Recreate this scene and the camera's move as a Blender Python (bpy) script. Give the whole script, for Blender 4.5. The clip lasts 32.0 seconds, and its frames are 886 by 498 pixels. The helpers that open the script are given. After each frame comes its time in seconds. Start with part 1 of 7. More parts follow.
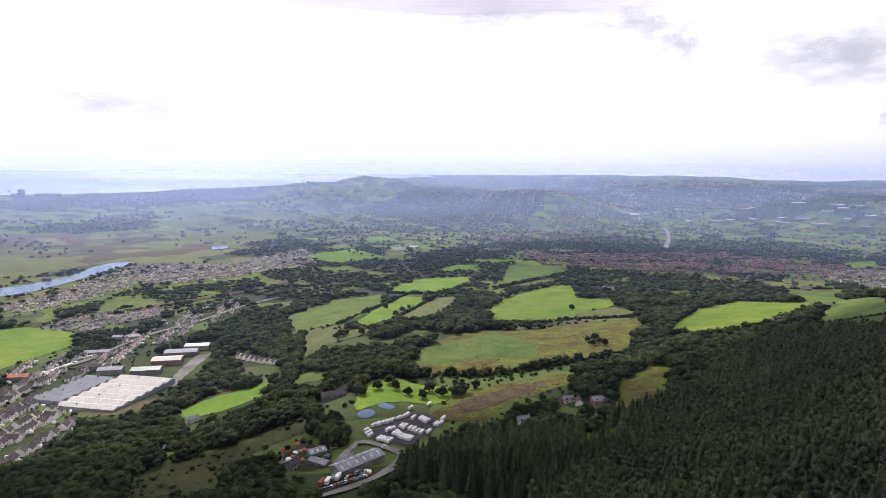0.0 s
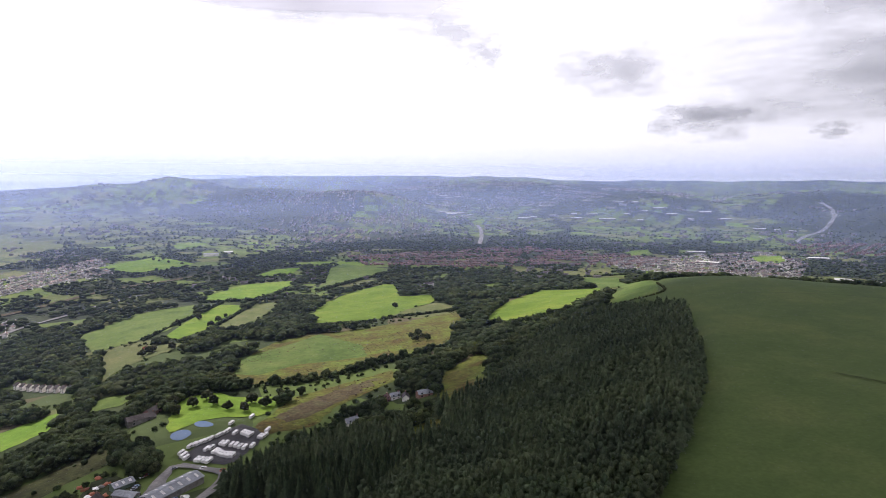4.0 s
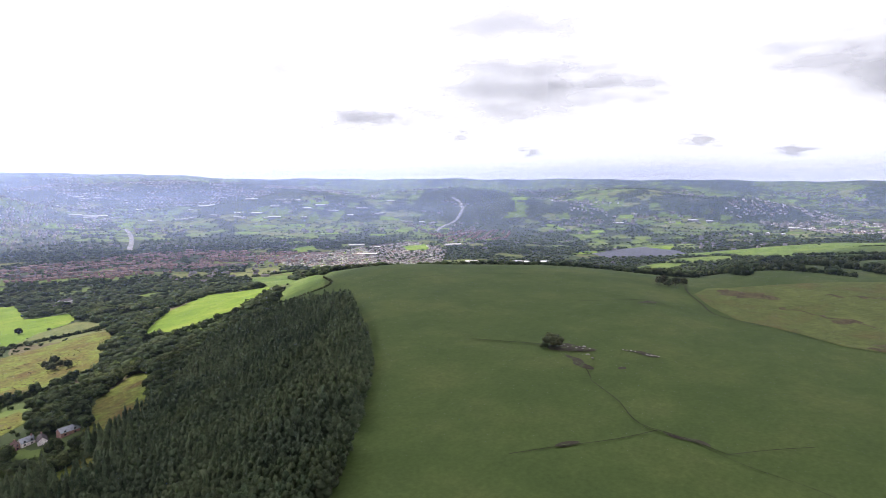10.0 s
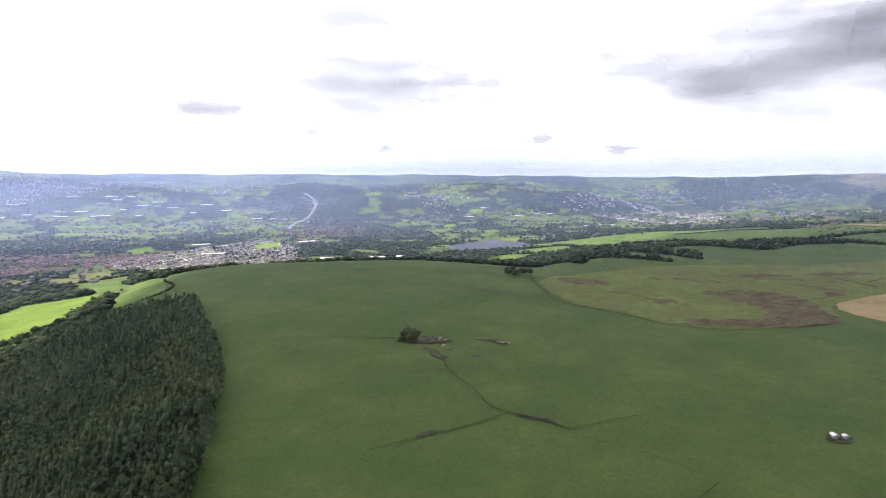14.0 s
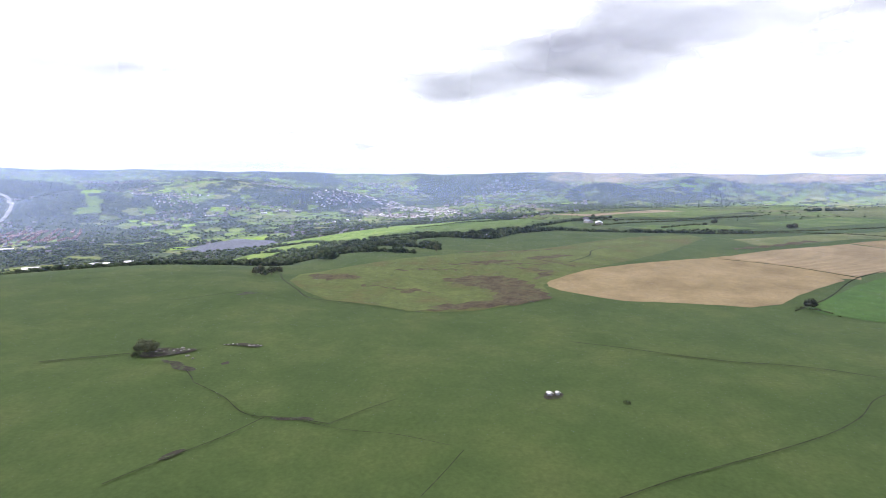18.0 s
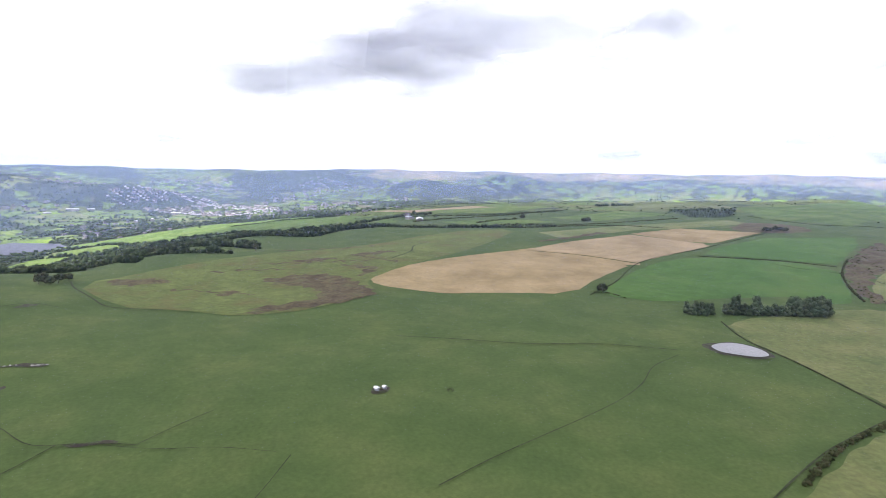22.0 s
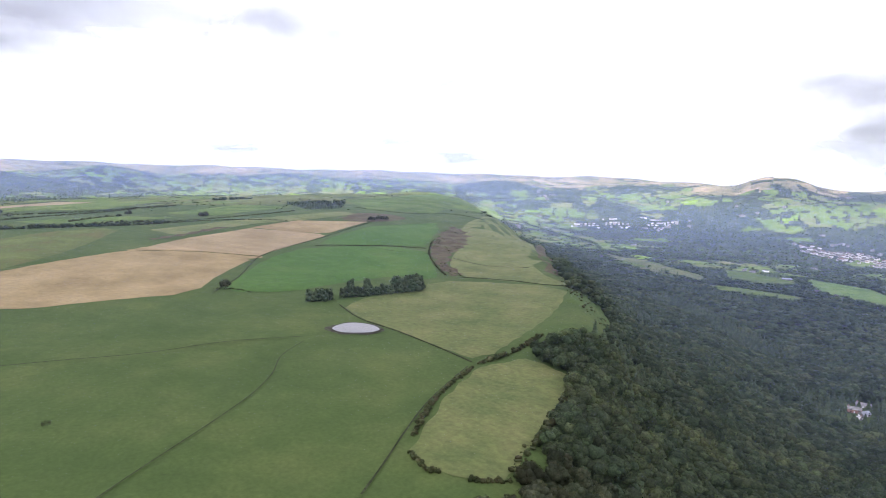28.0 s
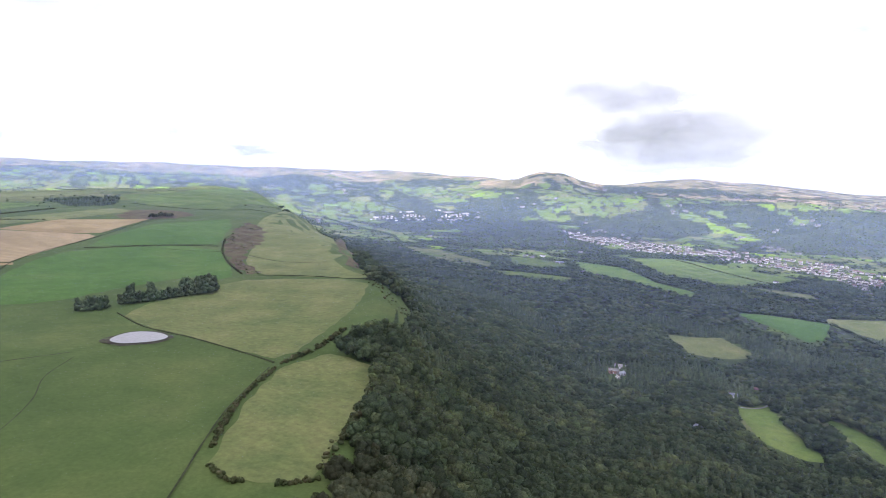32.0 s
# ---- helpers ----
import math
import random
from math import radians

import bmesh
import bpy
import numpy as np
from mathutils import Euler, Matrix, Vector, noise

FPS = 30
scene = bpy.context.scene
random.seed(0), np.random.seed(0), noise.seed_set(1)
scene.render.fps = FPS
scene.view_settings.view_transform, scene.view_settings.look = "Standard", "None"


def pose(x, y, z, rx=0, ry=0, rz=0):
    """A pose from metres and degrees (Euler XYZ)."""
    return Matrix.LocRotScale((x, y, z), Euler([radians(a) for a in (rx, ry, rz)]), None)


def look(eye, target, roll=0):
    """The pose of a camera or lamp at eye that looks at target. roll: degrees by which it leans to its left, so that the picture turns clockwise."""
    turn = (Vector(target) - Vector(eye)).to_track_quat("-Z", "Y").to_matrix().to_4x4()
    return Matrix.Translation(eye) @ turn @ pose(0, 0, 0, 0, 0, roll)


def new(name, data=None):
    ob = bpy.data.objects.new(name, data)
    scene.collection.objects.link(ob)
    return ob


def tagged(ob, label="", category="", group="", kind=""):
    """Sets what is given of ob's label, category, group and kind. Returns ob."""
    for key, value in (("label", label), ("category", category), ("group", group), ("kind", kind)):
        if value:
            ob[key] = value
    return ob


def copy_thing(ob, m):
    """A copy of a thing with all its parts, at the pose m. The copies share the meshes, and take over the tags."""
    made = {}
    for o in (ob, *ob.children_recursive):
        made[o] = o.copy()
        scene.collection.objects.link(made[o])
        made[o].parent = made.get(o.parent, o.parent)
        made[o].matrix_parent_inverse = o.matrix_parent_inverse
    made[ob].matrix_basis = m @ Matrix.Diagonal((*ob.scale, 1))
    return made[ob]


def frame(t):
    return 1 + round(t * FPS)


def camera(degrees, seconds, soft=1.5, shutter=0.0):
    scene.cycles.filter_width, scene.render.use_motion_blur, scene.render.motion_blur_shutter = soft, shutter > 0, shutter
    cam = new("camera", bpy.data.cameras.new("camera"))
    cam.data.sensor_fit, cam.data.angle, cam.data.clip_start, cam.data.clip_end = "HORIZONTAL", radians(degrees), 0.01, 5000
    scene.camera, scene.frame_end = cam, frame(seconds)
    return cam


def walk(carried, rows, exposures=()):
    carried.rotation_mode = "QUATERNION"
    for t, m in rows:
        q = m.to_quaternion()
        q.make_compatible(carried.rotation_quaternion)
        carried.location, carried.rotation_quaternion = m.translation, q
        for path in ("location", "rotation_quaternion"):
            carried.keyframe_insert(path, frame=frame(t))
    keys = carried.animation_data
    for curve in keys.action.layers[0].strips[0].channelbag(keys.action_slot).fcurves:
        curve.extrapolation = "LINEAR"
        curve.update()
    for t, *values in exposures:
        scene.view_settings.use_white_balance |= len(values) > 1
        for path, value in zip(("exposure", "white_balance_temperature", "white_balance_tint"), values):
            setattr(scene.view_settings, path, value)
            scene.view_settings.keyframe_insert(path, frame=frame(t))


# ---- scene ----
cam = camera(73.0, 32.0, soft=0.5)
PATH = [
    (0.0, pose(0, 0, 115, 83.35, -0.41, 0.00)),
    (0.5, pose(0, 0, 115, 83.36, -0.40, -1.54)),
    (1.0, pose(0, 0, 115, 83.39, -0.41, -3.19)),
    (1.5, pose(0, 0, 115, 83.41, -0.33, -4.92)),
    (2.0, pose(0, 0, 115, 83.43, -0.34, -6.62)),
    (2.5, pose(0, 0, 115, 83.46, -0.33, -9.13)),
    (3.0, pose(0, 0, 115, 83.47, -0.26, -12.23)),
    (3.5, pose(0, 0, 115, 83.50, -0.25, -14.92)),
    (5.5, pose(0, 0, 115, 83.54, -0.22, -23.97)),
    (6.0, pose(0, 0, 115, 83.56, -0.21, -27.60)),
    (6.5, pose(0, 0, 115, 83.58, -0.20, -31.18)),
    (7.0, pose(0, 0, 115, 83.58, -0.22, -34.81)),
    (7.5, pose(0, 0, 115, 83.58, -0.18, -38.03)),
    (8.0, pose(0, 0, 115, 83.57, -0.17, -40.39)),
    (8.5, pose(0, 0, 115, 83.54, -0.14, -42.35)),
    (9.0, pose(0, 0, 115, 83.50, -0.11, -44.66)),
    (9.5, pose(0, 0, 115, 83.46, -0.09, -46.27)),
    (10.0, pose(0, 0, 115, 83.46, -0.17, -48.36)),
    (10.5, pose(0, 0, 115, 83.40, -0.20, -50.85)),
    (11.0, pose(0, 0, 115, 83.38, -0.24, -52.52)),
    (11.5, pose(0, 0, 115, 83.30, -0.24, -54.08)),
    (12.0, pose(0, 0, 115, 83.26, -0.27, -55.64)),
    (12.5, pose(0, 0, 115, 83.25, -0.17, -57.40)),
    (13.0, pose(0, 0, 115, 83.21, -0.17, -58.55)),
    (13.5, pose(0, 0, 115, 83.16, -0.20, -59.94)),
    (15.5, pose(0, 0, 115, 82.99, -0.34, -72.80)),
    (16.0, pose(0, 0, 115, 83.01, -0.31, -76.73)),
    (16.5, pose(0, 0, 115, 83.01, -0.37, -80.10)),
    (17.0, pose(0, 0, 115, 83.01, -0.42, -82.36)),
    (17.5, pose(0, 0, 115, 82.94, -0.50, -84.10)),
    (18.0, pose(0, 0, 115, 82.93, -0.59, -85.95)),
    (18.5, pose(0, 0, 115, 82.92, -0.64, -87.54)),
    (19.0, pose(0, 0, 115, 82.88, -0.73, -89.02)),
    (19.5, pose(0, 0, 115, 82.86, -0.79, -90.66)),
    (20.0, pose(0, 0, 115, 82.82, -0.86, -92.42)),
    (20.5, pose(0, 0, 115, 82.83, -0.96, -94.53)),
    (21.0, pose(0, 0, 115, 82.83, -1.01, -96.96)),
    (21.5, pose(0, 0, 115, 82.84, -1.09, -99.67)),
    (22.0, pose(0, 0, 115, 82.89, -1.15, -102.78)),
    (22.5, pose(0, 0, 115, 82.91, -1.27, -105.62)),
    (23.0, pose(0, 0, 115, 82.92, -1.33, -107.74)),
    (23.5, pose(0, 0, 115, 82.89, -1.39, -109.87)),
    (24.0, pose(0, 0, 115, 82.91, -1.50, -112.01)),
    (24.5, pose(0, 0, 115, 82.90, -1.52, -113.88)),
    (26.5, pose(0, 0, 115, 82.93, -1.75, -123.87)),
    (27.0, pose(0, 0, 115, 83.03, -1.82, -128.48)),
    (27.5, pose(0, 0, 115, 83.14, -1.92, -133.66)),
    (28.0, pose(0, 0, 115, 83.24, -1.94, -138.03)),
    (28.5, pose(0, 0, 115, 83.27, -1.98, -141.15)),
    (29.0, pose(0, 0, 115, 83.27, -1.99, -143.53)),
    (29.5, pose(0, 0, 115, 83.27, -2.03, -145.55)),
    (30.0, pose(0, 0, 115, 83.31, -2.03, -148.30)),
    (30.5, pose(0, 0, 115, 83.32, -2.08, -150.65)),
    (31.0, pose(0, 0, 115, 83.34, -2.10, -153.40)),
    (31.5, pose(0, 0, 115, 83.35, -2.09, -155.62)),
    (32.0, pose(0, 0, 115, 83.33, -2.11, -157.07)),
]
walk(cam, PATH, exposures=((0, -0.12, 6350, 19), (3, -0.12, 6350, 19), (6, -0.02, 6350, 19), (9, 0.36, 6380, 18), (11, 0.54, 6380, 17), (13, 0.56, 6350, 16), (16, 0.8, 6250, 15), (19, 1.04, 6120, 15), (24, 1.04, 6100, 16), (32, 1.06, 6080, 17)))


# ---- world, sun and clouds ----
SUN_AZ, SUN_EL = -22.0, 41.0
sun = new("sun", bpy.data.lights.new("sun", "SUN"))
sun.data.energy, sun.data.angle, sun.data.color = 5.0, radians(0.6), (1.0, 0.94, 0.84)
sun.matrix_world = look((0, 0, 0), (-math.sin(radians(SUN_AZ)) * math.cos(radians(SUN_EL)),
                                    -math.cos(radians(SUN_AZ)) * math.cos(radians(SUN_EL)), -math.sin(radians(SUN_EL))))
world = bpy.data.worlds.new("sky")
scene.world = world
world.use_nodes = True
wn, wl = world.node_tree.nodes, world.node_tree.links
wn.clear()
w_out, w_bg = wn.new("ShaderNodeOutputWorld"), wn.new("ShaderNodeBackground")
w_sky = wn.new("ShaderNodeTexSky")
w_sky.sky_type, w_sky.sun_disc = "NISHITA", False
w_sky.sun_elevation, w_sky.sun_rotation = radians(SUN_EL), radians(SUN_AZ)
w_sky.dust_density = 3.0
w_co, w_map, w_noise = wn.new("ShaderNodeTexCoord"), wn.new("ShaderNodeMapping"), wn.new("ShaderNodeTexNoise")
w_map.inputs["Scale"].default_value = (2.0, 2.0, 7.0)
w_noise.inputs["Scale"].default_value, w_noise.inputs["Detail"].default_value = 1.4, 5.0
w_ramp, w_mix, w_str = wn.new("ShaderNodeValToRGB"), wn.new("ShaderNodeMixRGB"), wn.new("ShaderNodeMixRGB")
w_ramp.color_ramp.elements[0].position, w_ramp.color_ramp.elements[1].position = 0.16, 0.36
w_str.blend_type = "MULTIPLY"
w_str.inputs["Fac"].default_value = 1.0
w_str.inputs["Color2"].default_value = (0.075, 0.075, 0.075, 1)
# bright cloud veil, brightest round the sun
w_dot, w_glow, w_veil = wn.new("ShaderNodeVectorMath"), wn.new("ShaderNodeMapRange"), wn.new("ShaderNodeMixRGB")
w_dot.operation = "DOT_PRODUCT"
w_dot.inputs[1].default_value = (math.sin(radians(SUN_AZ)) * math.cos(radians(SUN_EL)), math.cos(radians(SUN_AZ)) * math.cos(radians(SUN_EL)), math.sin(radians(SUN_EL)))
w_glow.inputs["From Min"].default_value, w_glow.inputs["From Max"].default_value = 0.1, 0.95
w_veil.inputs["Color1"].default_value, w_veil.inputs["Color2"].default_value = (0.88, 0.90, 0.95, 1), (1.4, 1.43, 1.5, 1)
wl.new(w_co.outputs["Generated"], w_dot.inputs[0])
wl.new(w_dot.outputs["Value"], w_glow.inputs["Value"])
wl.new(w_glow.outputs["Result"], w_veil.inputs["Fac"])
wl.new(w_veil.outputs["Color"], w_mix.inputs["Color2"])
wl.new(w_co.outputs["Generated"], w_map.inputs["Vector"])
wl.new(w_map.outputs["Vector"], w_noise.inputs["Vector"])
wl.new(w_noise.outputs["Fac"], w_ramp.inputs["Fac"])
wl.new(w_sky.outputs["Color"], w_str.inputs["Color1"])
wl.new(w_ramp.outputs["Color"], w_mix.inputs["Fac"])
wl.new(w_str.outputs["Color"], w_mix.inputs["Color1"])
wl.new(w_mix.outputs["Color"], w_bg.inputs["Color"])
wl.new(w_bg.outputs["Background"], w_out.inputs["Surface"])


# ---- terrain ----
RADII = np.array([0, 150, 300, 450, 600, 800, 1100, 1500, 2000, 2700, 3500, 4300, 4950.0])
STATIONS = []


def profile(az, *z):
    """Ground heights at RADII along one bearing (degrees clockwise from +y)."""
    STATIONS.append((az, z))


profile(-60, 0, -20, -55, -90, -120, -138, -140, -140, -140, -140, -90, 0, 155)
profile(-40, 0, -20, -55, -90, -120, -138, -140, -140, -140, -140, -85, 2, 155)
profile(-25, 0, -22, -58, -92, -120, -138, -140, -140, -140, -140, -85, 0, 150)
profile(-16, 0, -22, -60, -84, -104, -126, -136, -138, -138, -130, -85, 0, 150)
profile(-8, 0, -22, -60, -76, -86, -102, -122, -136, -138, -122, -85, 0, 152)
profile(1, 0, -20, -56, -76, -84, -98, -118, -134, -138, -132, -88, 10, 152)
profile(10, 0, -17, -50, -70, -80, -93, -114, -132, -138, -138, -88, 12, 156)
profile(20, 0, -11, -38, -56, -66, -78, -102, -130, -138, -138, -88, 14, 158)
profile(29, 0, -6, -22, -34, -42, -52, -86, -128, -138, -138, -88, 18, 128)
profile(36, 0, -2, -8, -13, -14, -16, -62, -125, -138, -138, -88, 18, 124)
profile(42, 0, 0, -1, -2, 0, -1, -54, -122, -138, -138, -85, 20, 127)
profile(50, 0, 0, 0, 0, 3, 1, -50, -120, -138, -138, -82, 24, 128)
profile(58, 0, 0, 0, 0, 3, 2, -48, -120, -138, -136, -76, 30, 128)
profile(66, 0, 0, 0, 0, 3, -4, -52, -118, -132, -124, -66, 40, 128)
profile(71, 0, 0, 0, -1, -2, -8, -50, -105, -122, -112, -64, 46, 124)
profile(78, 0, 0, 0, -2, -3, 2, -22, -70, -96, -96, -72, 34, 120)
profile(85, 0, 0, 0, -3, -3, 4, -4, -42, -68, -80, -62, 36, 118)
profile(92, 0, 0, 0, -2, 0, 6, 3, -12, -36, -52, -40, 50, 136)
profile(100, 0, 0, 0, -1, 1, 9, 12, 11, 4, -34, -40, 52, 146)
profile(110, 0, 0, 0, -1, 1, 9, 20, 23, 25, -22, -30, 58, 142)
profile(120, 0, 0, 0, -1, 1, 9, 24, 29, 36, -14, -20, 62, 146)
profile(130, 0, 0, 0, -1, 0, 8, 25, 36, 50, 8, -10, 70, 156)
profile(139, 0, 0, 0, -1, 1, 8, 21, 34, 52, 2, -10, 72, 160)
profile(144, 0, 0, -1, 0, 3, 8, 14, 6, -46, -104, -46, 48, 158)
profile(148, 0, -3, -2, 2, 5, 9, -22, -88, -128, -136, -70, 36, 160)
profile(152, 0, -12, -8, 3, 4, -26, -76, -120, -140, -141, -82, 34, 172)
profile(157, 0, -20, -30, -30, -48, -76, -108, -132, -145, -144, -80, 46, 150)
profile(162, 0, -26, -48, -62, -80, -102, -126, -142, -149, -145, -68, 104, 142)
profile(163.6, 0, -27, -52, -68, -86, -107, -129, -143, -149, -145, -65, 114, 128)
profile(165.8, 0, -29, -58, -80, -100, -120, -138, -147, -150, -144, -60, 182, 150)
profile(168, 0, -30, -62, -88, -108, -127, -142, -149, -150, -143, -58, 187, 150)
profile(170, 0, -32, -66, -94, -113, -131, -145, -150, -150, -142, -61, 138, 126)
profile(172, 0, -33, -69, -98, -117, -134, -147, -150, -150, -142, -62, 112, 113)
profile(175, 0, -34, -72, -101, -121, -137, -148, -150, -150, -141, -63, 110, 140)
profile(179, 0, -35, -75, -105, -125, -141, -150, -150, -150, -140, -64, 112, 178)
profile(184, 0, -35, -76, -106, -126, -142, -150, -150, -150, -140, -66, 92, 170)
profile(187, 0, -35, -76, -106, -126, -142, -150, -150, -150, -140, -68, 80, 152)
profile(191.5, 0, -35, -75, -105, -126, -142, -150, -150, -150, -140, -70, 66, 112)
profile(196, 0, -34, -74, -104, -125, -141, -150, -150, -150, -140, -72, 60, 116)
profile(230, 0, -30, -66, -98, -120, -138, -146, -148, -148, -140, -84, 40, 118)
profile(270, 0, -24, -58, -92, -120, -138, -142, -142, -142, -140, -88, 20, 130)


def hermite(xs, ys, x):
    """Monotone cubic through (xs, ys) along the first axis of ys."""
    h, d = np.diff(xs)[:, None], np.diff(ys, axis=0) / np.diff(xs)[:, None]
    m = np.zeros_like(ys)
    w = h[1:] / (h[1:] + h[:-1])
    m[1:-1] = np.where(d[1:] * d[:-1] > 0, w * d[:-1] + (1 - w) * d[1:], 0)
    m[0], m[-1] = d[0], d[-1]
    i = np.clip(np.searchsorted(xs, x) - 1, 0, len(xs) - 2)
    t = ((x - xs[i]) / (xs[i + 1] - xs[i]))[:, None]
    hh = h[i]
    return ((1 + 2 * t) * (1 - t) ** 2 * ys[i] + t * (1 - t) ** 2 * hh * m[i]
            + t * t * (3 - 2 * t) * ys[i + 1] + t * t * (t - 1) * hh * m[i + 1])


AZ_STEP, R_STEP = 1.0, 10.0
_azs = np.array([s[0] for s in STATIONS], float)
_tab = np.array([s[1] for s in STATIONS], float)
_azs = np.concatenate([_azs[-2:] - 360, _azs, _azs[:2] + 360])
_tab = np.concatenate([_tab[-2:], _tab, _tab[:2]])
_byr = hermite(RADII, _tab.T, np.arange(0, 4951, R_STEP)).T
GROUND = hermite(_azs, _byr, np.arange(-60, 301, AZ_STEP))
EYE = 115.0
# far hills and ridges: bearing, height angle of the crest over the level of the eye, distance, half width in degrees, half depth
for _az, _el, _r, _wide, _deep in (
        (-6.8, 0.17, 4200, 5.2, 330), (-11.5, -0.35, 4150, 5.5, 300), (0.5, -0.7, 4050, 5.5, 280), (24, -0.2, 4350, 11, 230), (8, -1.0, 3650, 7, 240), (36, -1.15, 3700, 8, 240), (50, -0.75, 4050, 8, 240),
        (65.5, -0.70, 3850, 6.5, 300), (74, -1.3, 3600, 5, 220), (56, -1.5, 3500, 6, 200), (91.5, 0.18, 4400, 5.5, 240), (85, -0.1, 4350, 3.5, 230), (108.7, 0.08, 4050, 4.5, 300), (101, -0.7, 3750, 5, 230),
        (116, 0.42, 4700, 5.0, 180), (124, -0.06, 4250, 5, 230), (133, -0.1, 4450, 4, 200), (143.7, -0.02, 4300, 3.2, 220), (150, -1.2, 3600, 7, 240), (157.5, 0.22, 4400, 7.5, 240), (163, -0.75, 3800, 5, 250), (174, -0.7, 3700, 8, 300),
        (187, -0.95, 3750, 8, 280), (118, -0.35, 4000, 3.5, 190), (128, -0.4, 4000, 4.5, 200), (137, -0.45, 4100, 4, 200), (140, 0.25, 4700, 5, 130), (104, -0.1, 4500, 4, 170)):
    _a, _d = np.meshgrid(np.arange(-60, 301, AZ_STEP), np.arange(0, 4951, R_STEP), indexing="ij")
    _g = np.exp(-np.abs((_a - _az) / _wide) ** 2.2) * np.exp(-((_d - _r) / _deep) ** 2)
    GROUND = np.maximum(GROUND, GROUND + (EYE + _r * math.tan(radians(_el)) - GROUND) * _g)


def waves(x, y):
    """Small swells of the ground, growing with distance from the hilltop."""
    r = np.hypot(x, y)
    a = np.clip((r - 150) / 700, 0.1, 1) * np.clip((4700 - r) / 900, 0, 1)
    az = (np.degrees(np.arctan2(x, y)) + 60) % 360 - 60
    rim = np.clip((r - 4250) / 500, 0, 1) * np.clip(az / 20, 0, 1) * np.clip((212 - az) / 15, 0, 1)
    return rim * (4 * np.sin(az * 0.53 + 1) + 3 * np.sin(az * 1.3)) + a * (1.3 * np.sin(x / 61 + 1.3 * np.sin(y / 97)) * np.sin(y / 73 + 0.8)
                + 3.0 * np.clip((r - 1200) / 900, 0, 1) * np.sin(x / 210 + np.sin(y / 260)) * np.sin(y / 240 + 2)
                + 7.0 * np.clip((az - 147) / 10, 0, 1) * np.clip((212 - az) / 8, 0, 1) * np.clip((r - 200) / 250, 0, 1) * np.clip((1700 - r) / 600, 0, 1) * (np.sin(az * 0.42 + r / 330 + 0.9 * np.sin(r / 170)) + 0.5 * np.sin(r / 95 - az * 0.3))
                + 7.0 * np.clip((r - 2300) / 900, 0, 1) * np.sin(x / 118 + 1.6 * np.sin(y / 170)) * np.sin(y / 127 + 1.2 * np.sin(x / 190)))


def height(x, y):
    """Ground height at plan places (arrays or numbers)."""
    x, y = np.asarray(x, float), np.asarray(y, float)
    r = np.clip(np.hypot(x, y) / R_STEP, 0, GROUND.shape[1] - 1.001)
    a = (np.degrees(np.arctan2(x, y)) + 60) % 360 / AZ_STEP
    i, j = a.astype(int), r.astype(int)
    u, v = a - i, r - j
    i1 = (i + 1) % GROUND.shape[0]
    return ((1 - u) * ((1 - v) * GROUND[i, j] + v * GROUND[i, j + 1])
            + u * ((1 - v) * GROUND[i1, j] + v * GROUND[i1, j + 1])) + waves(x, y)


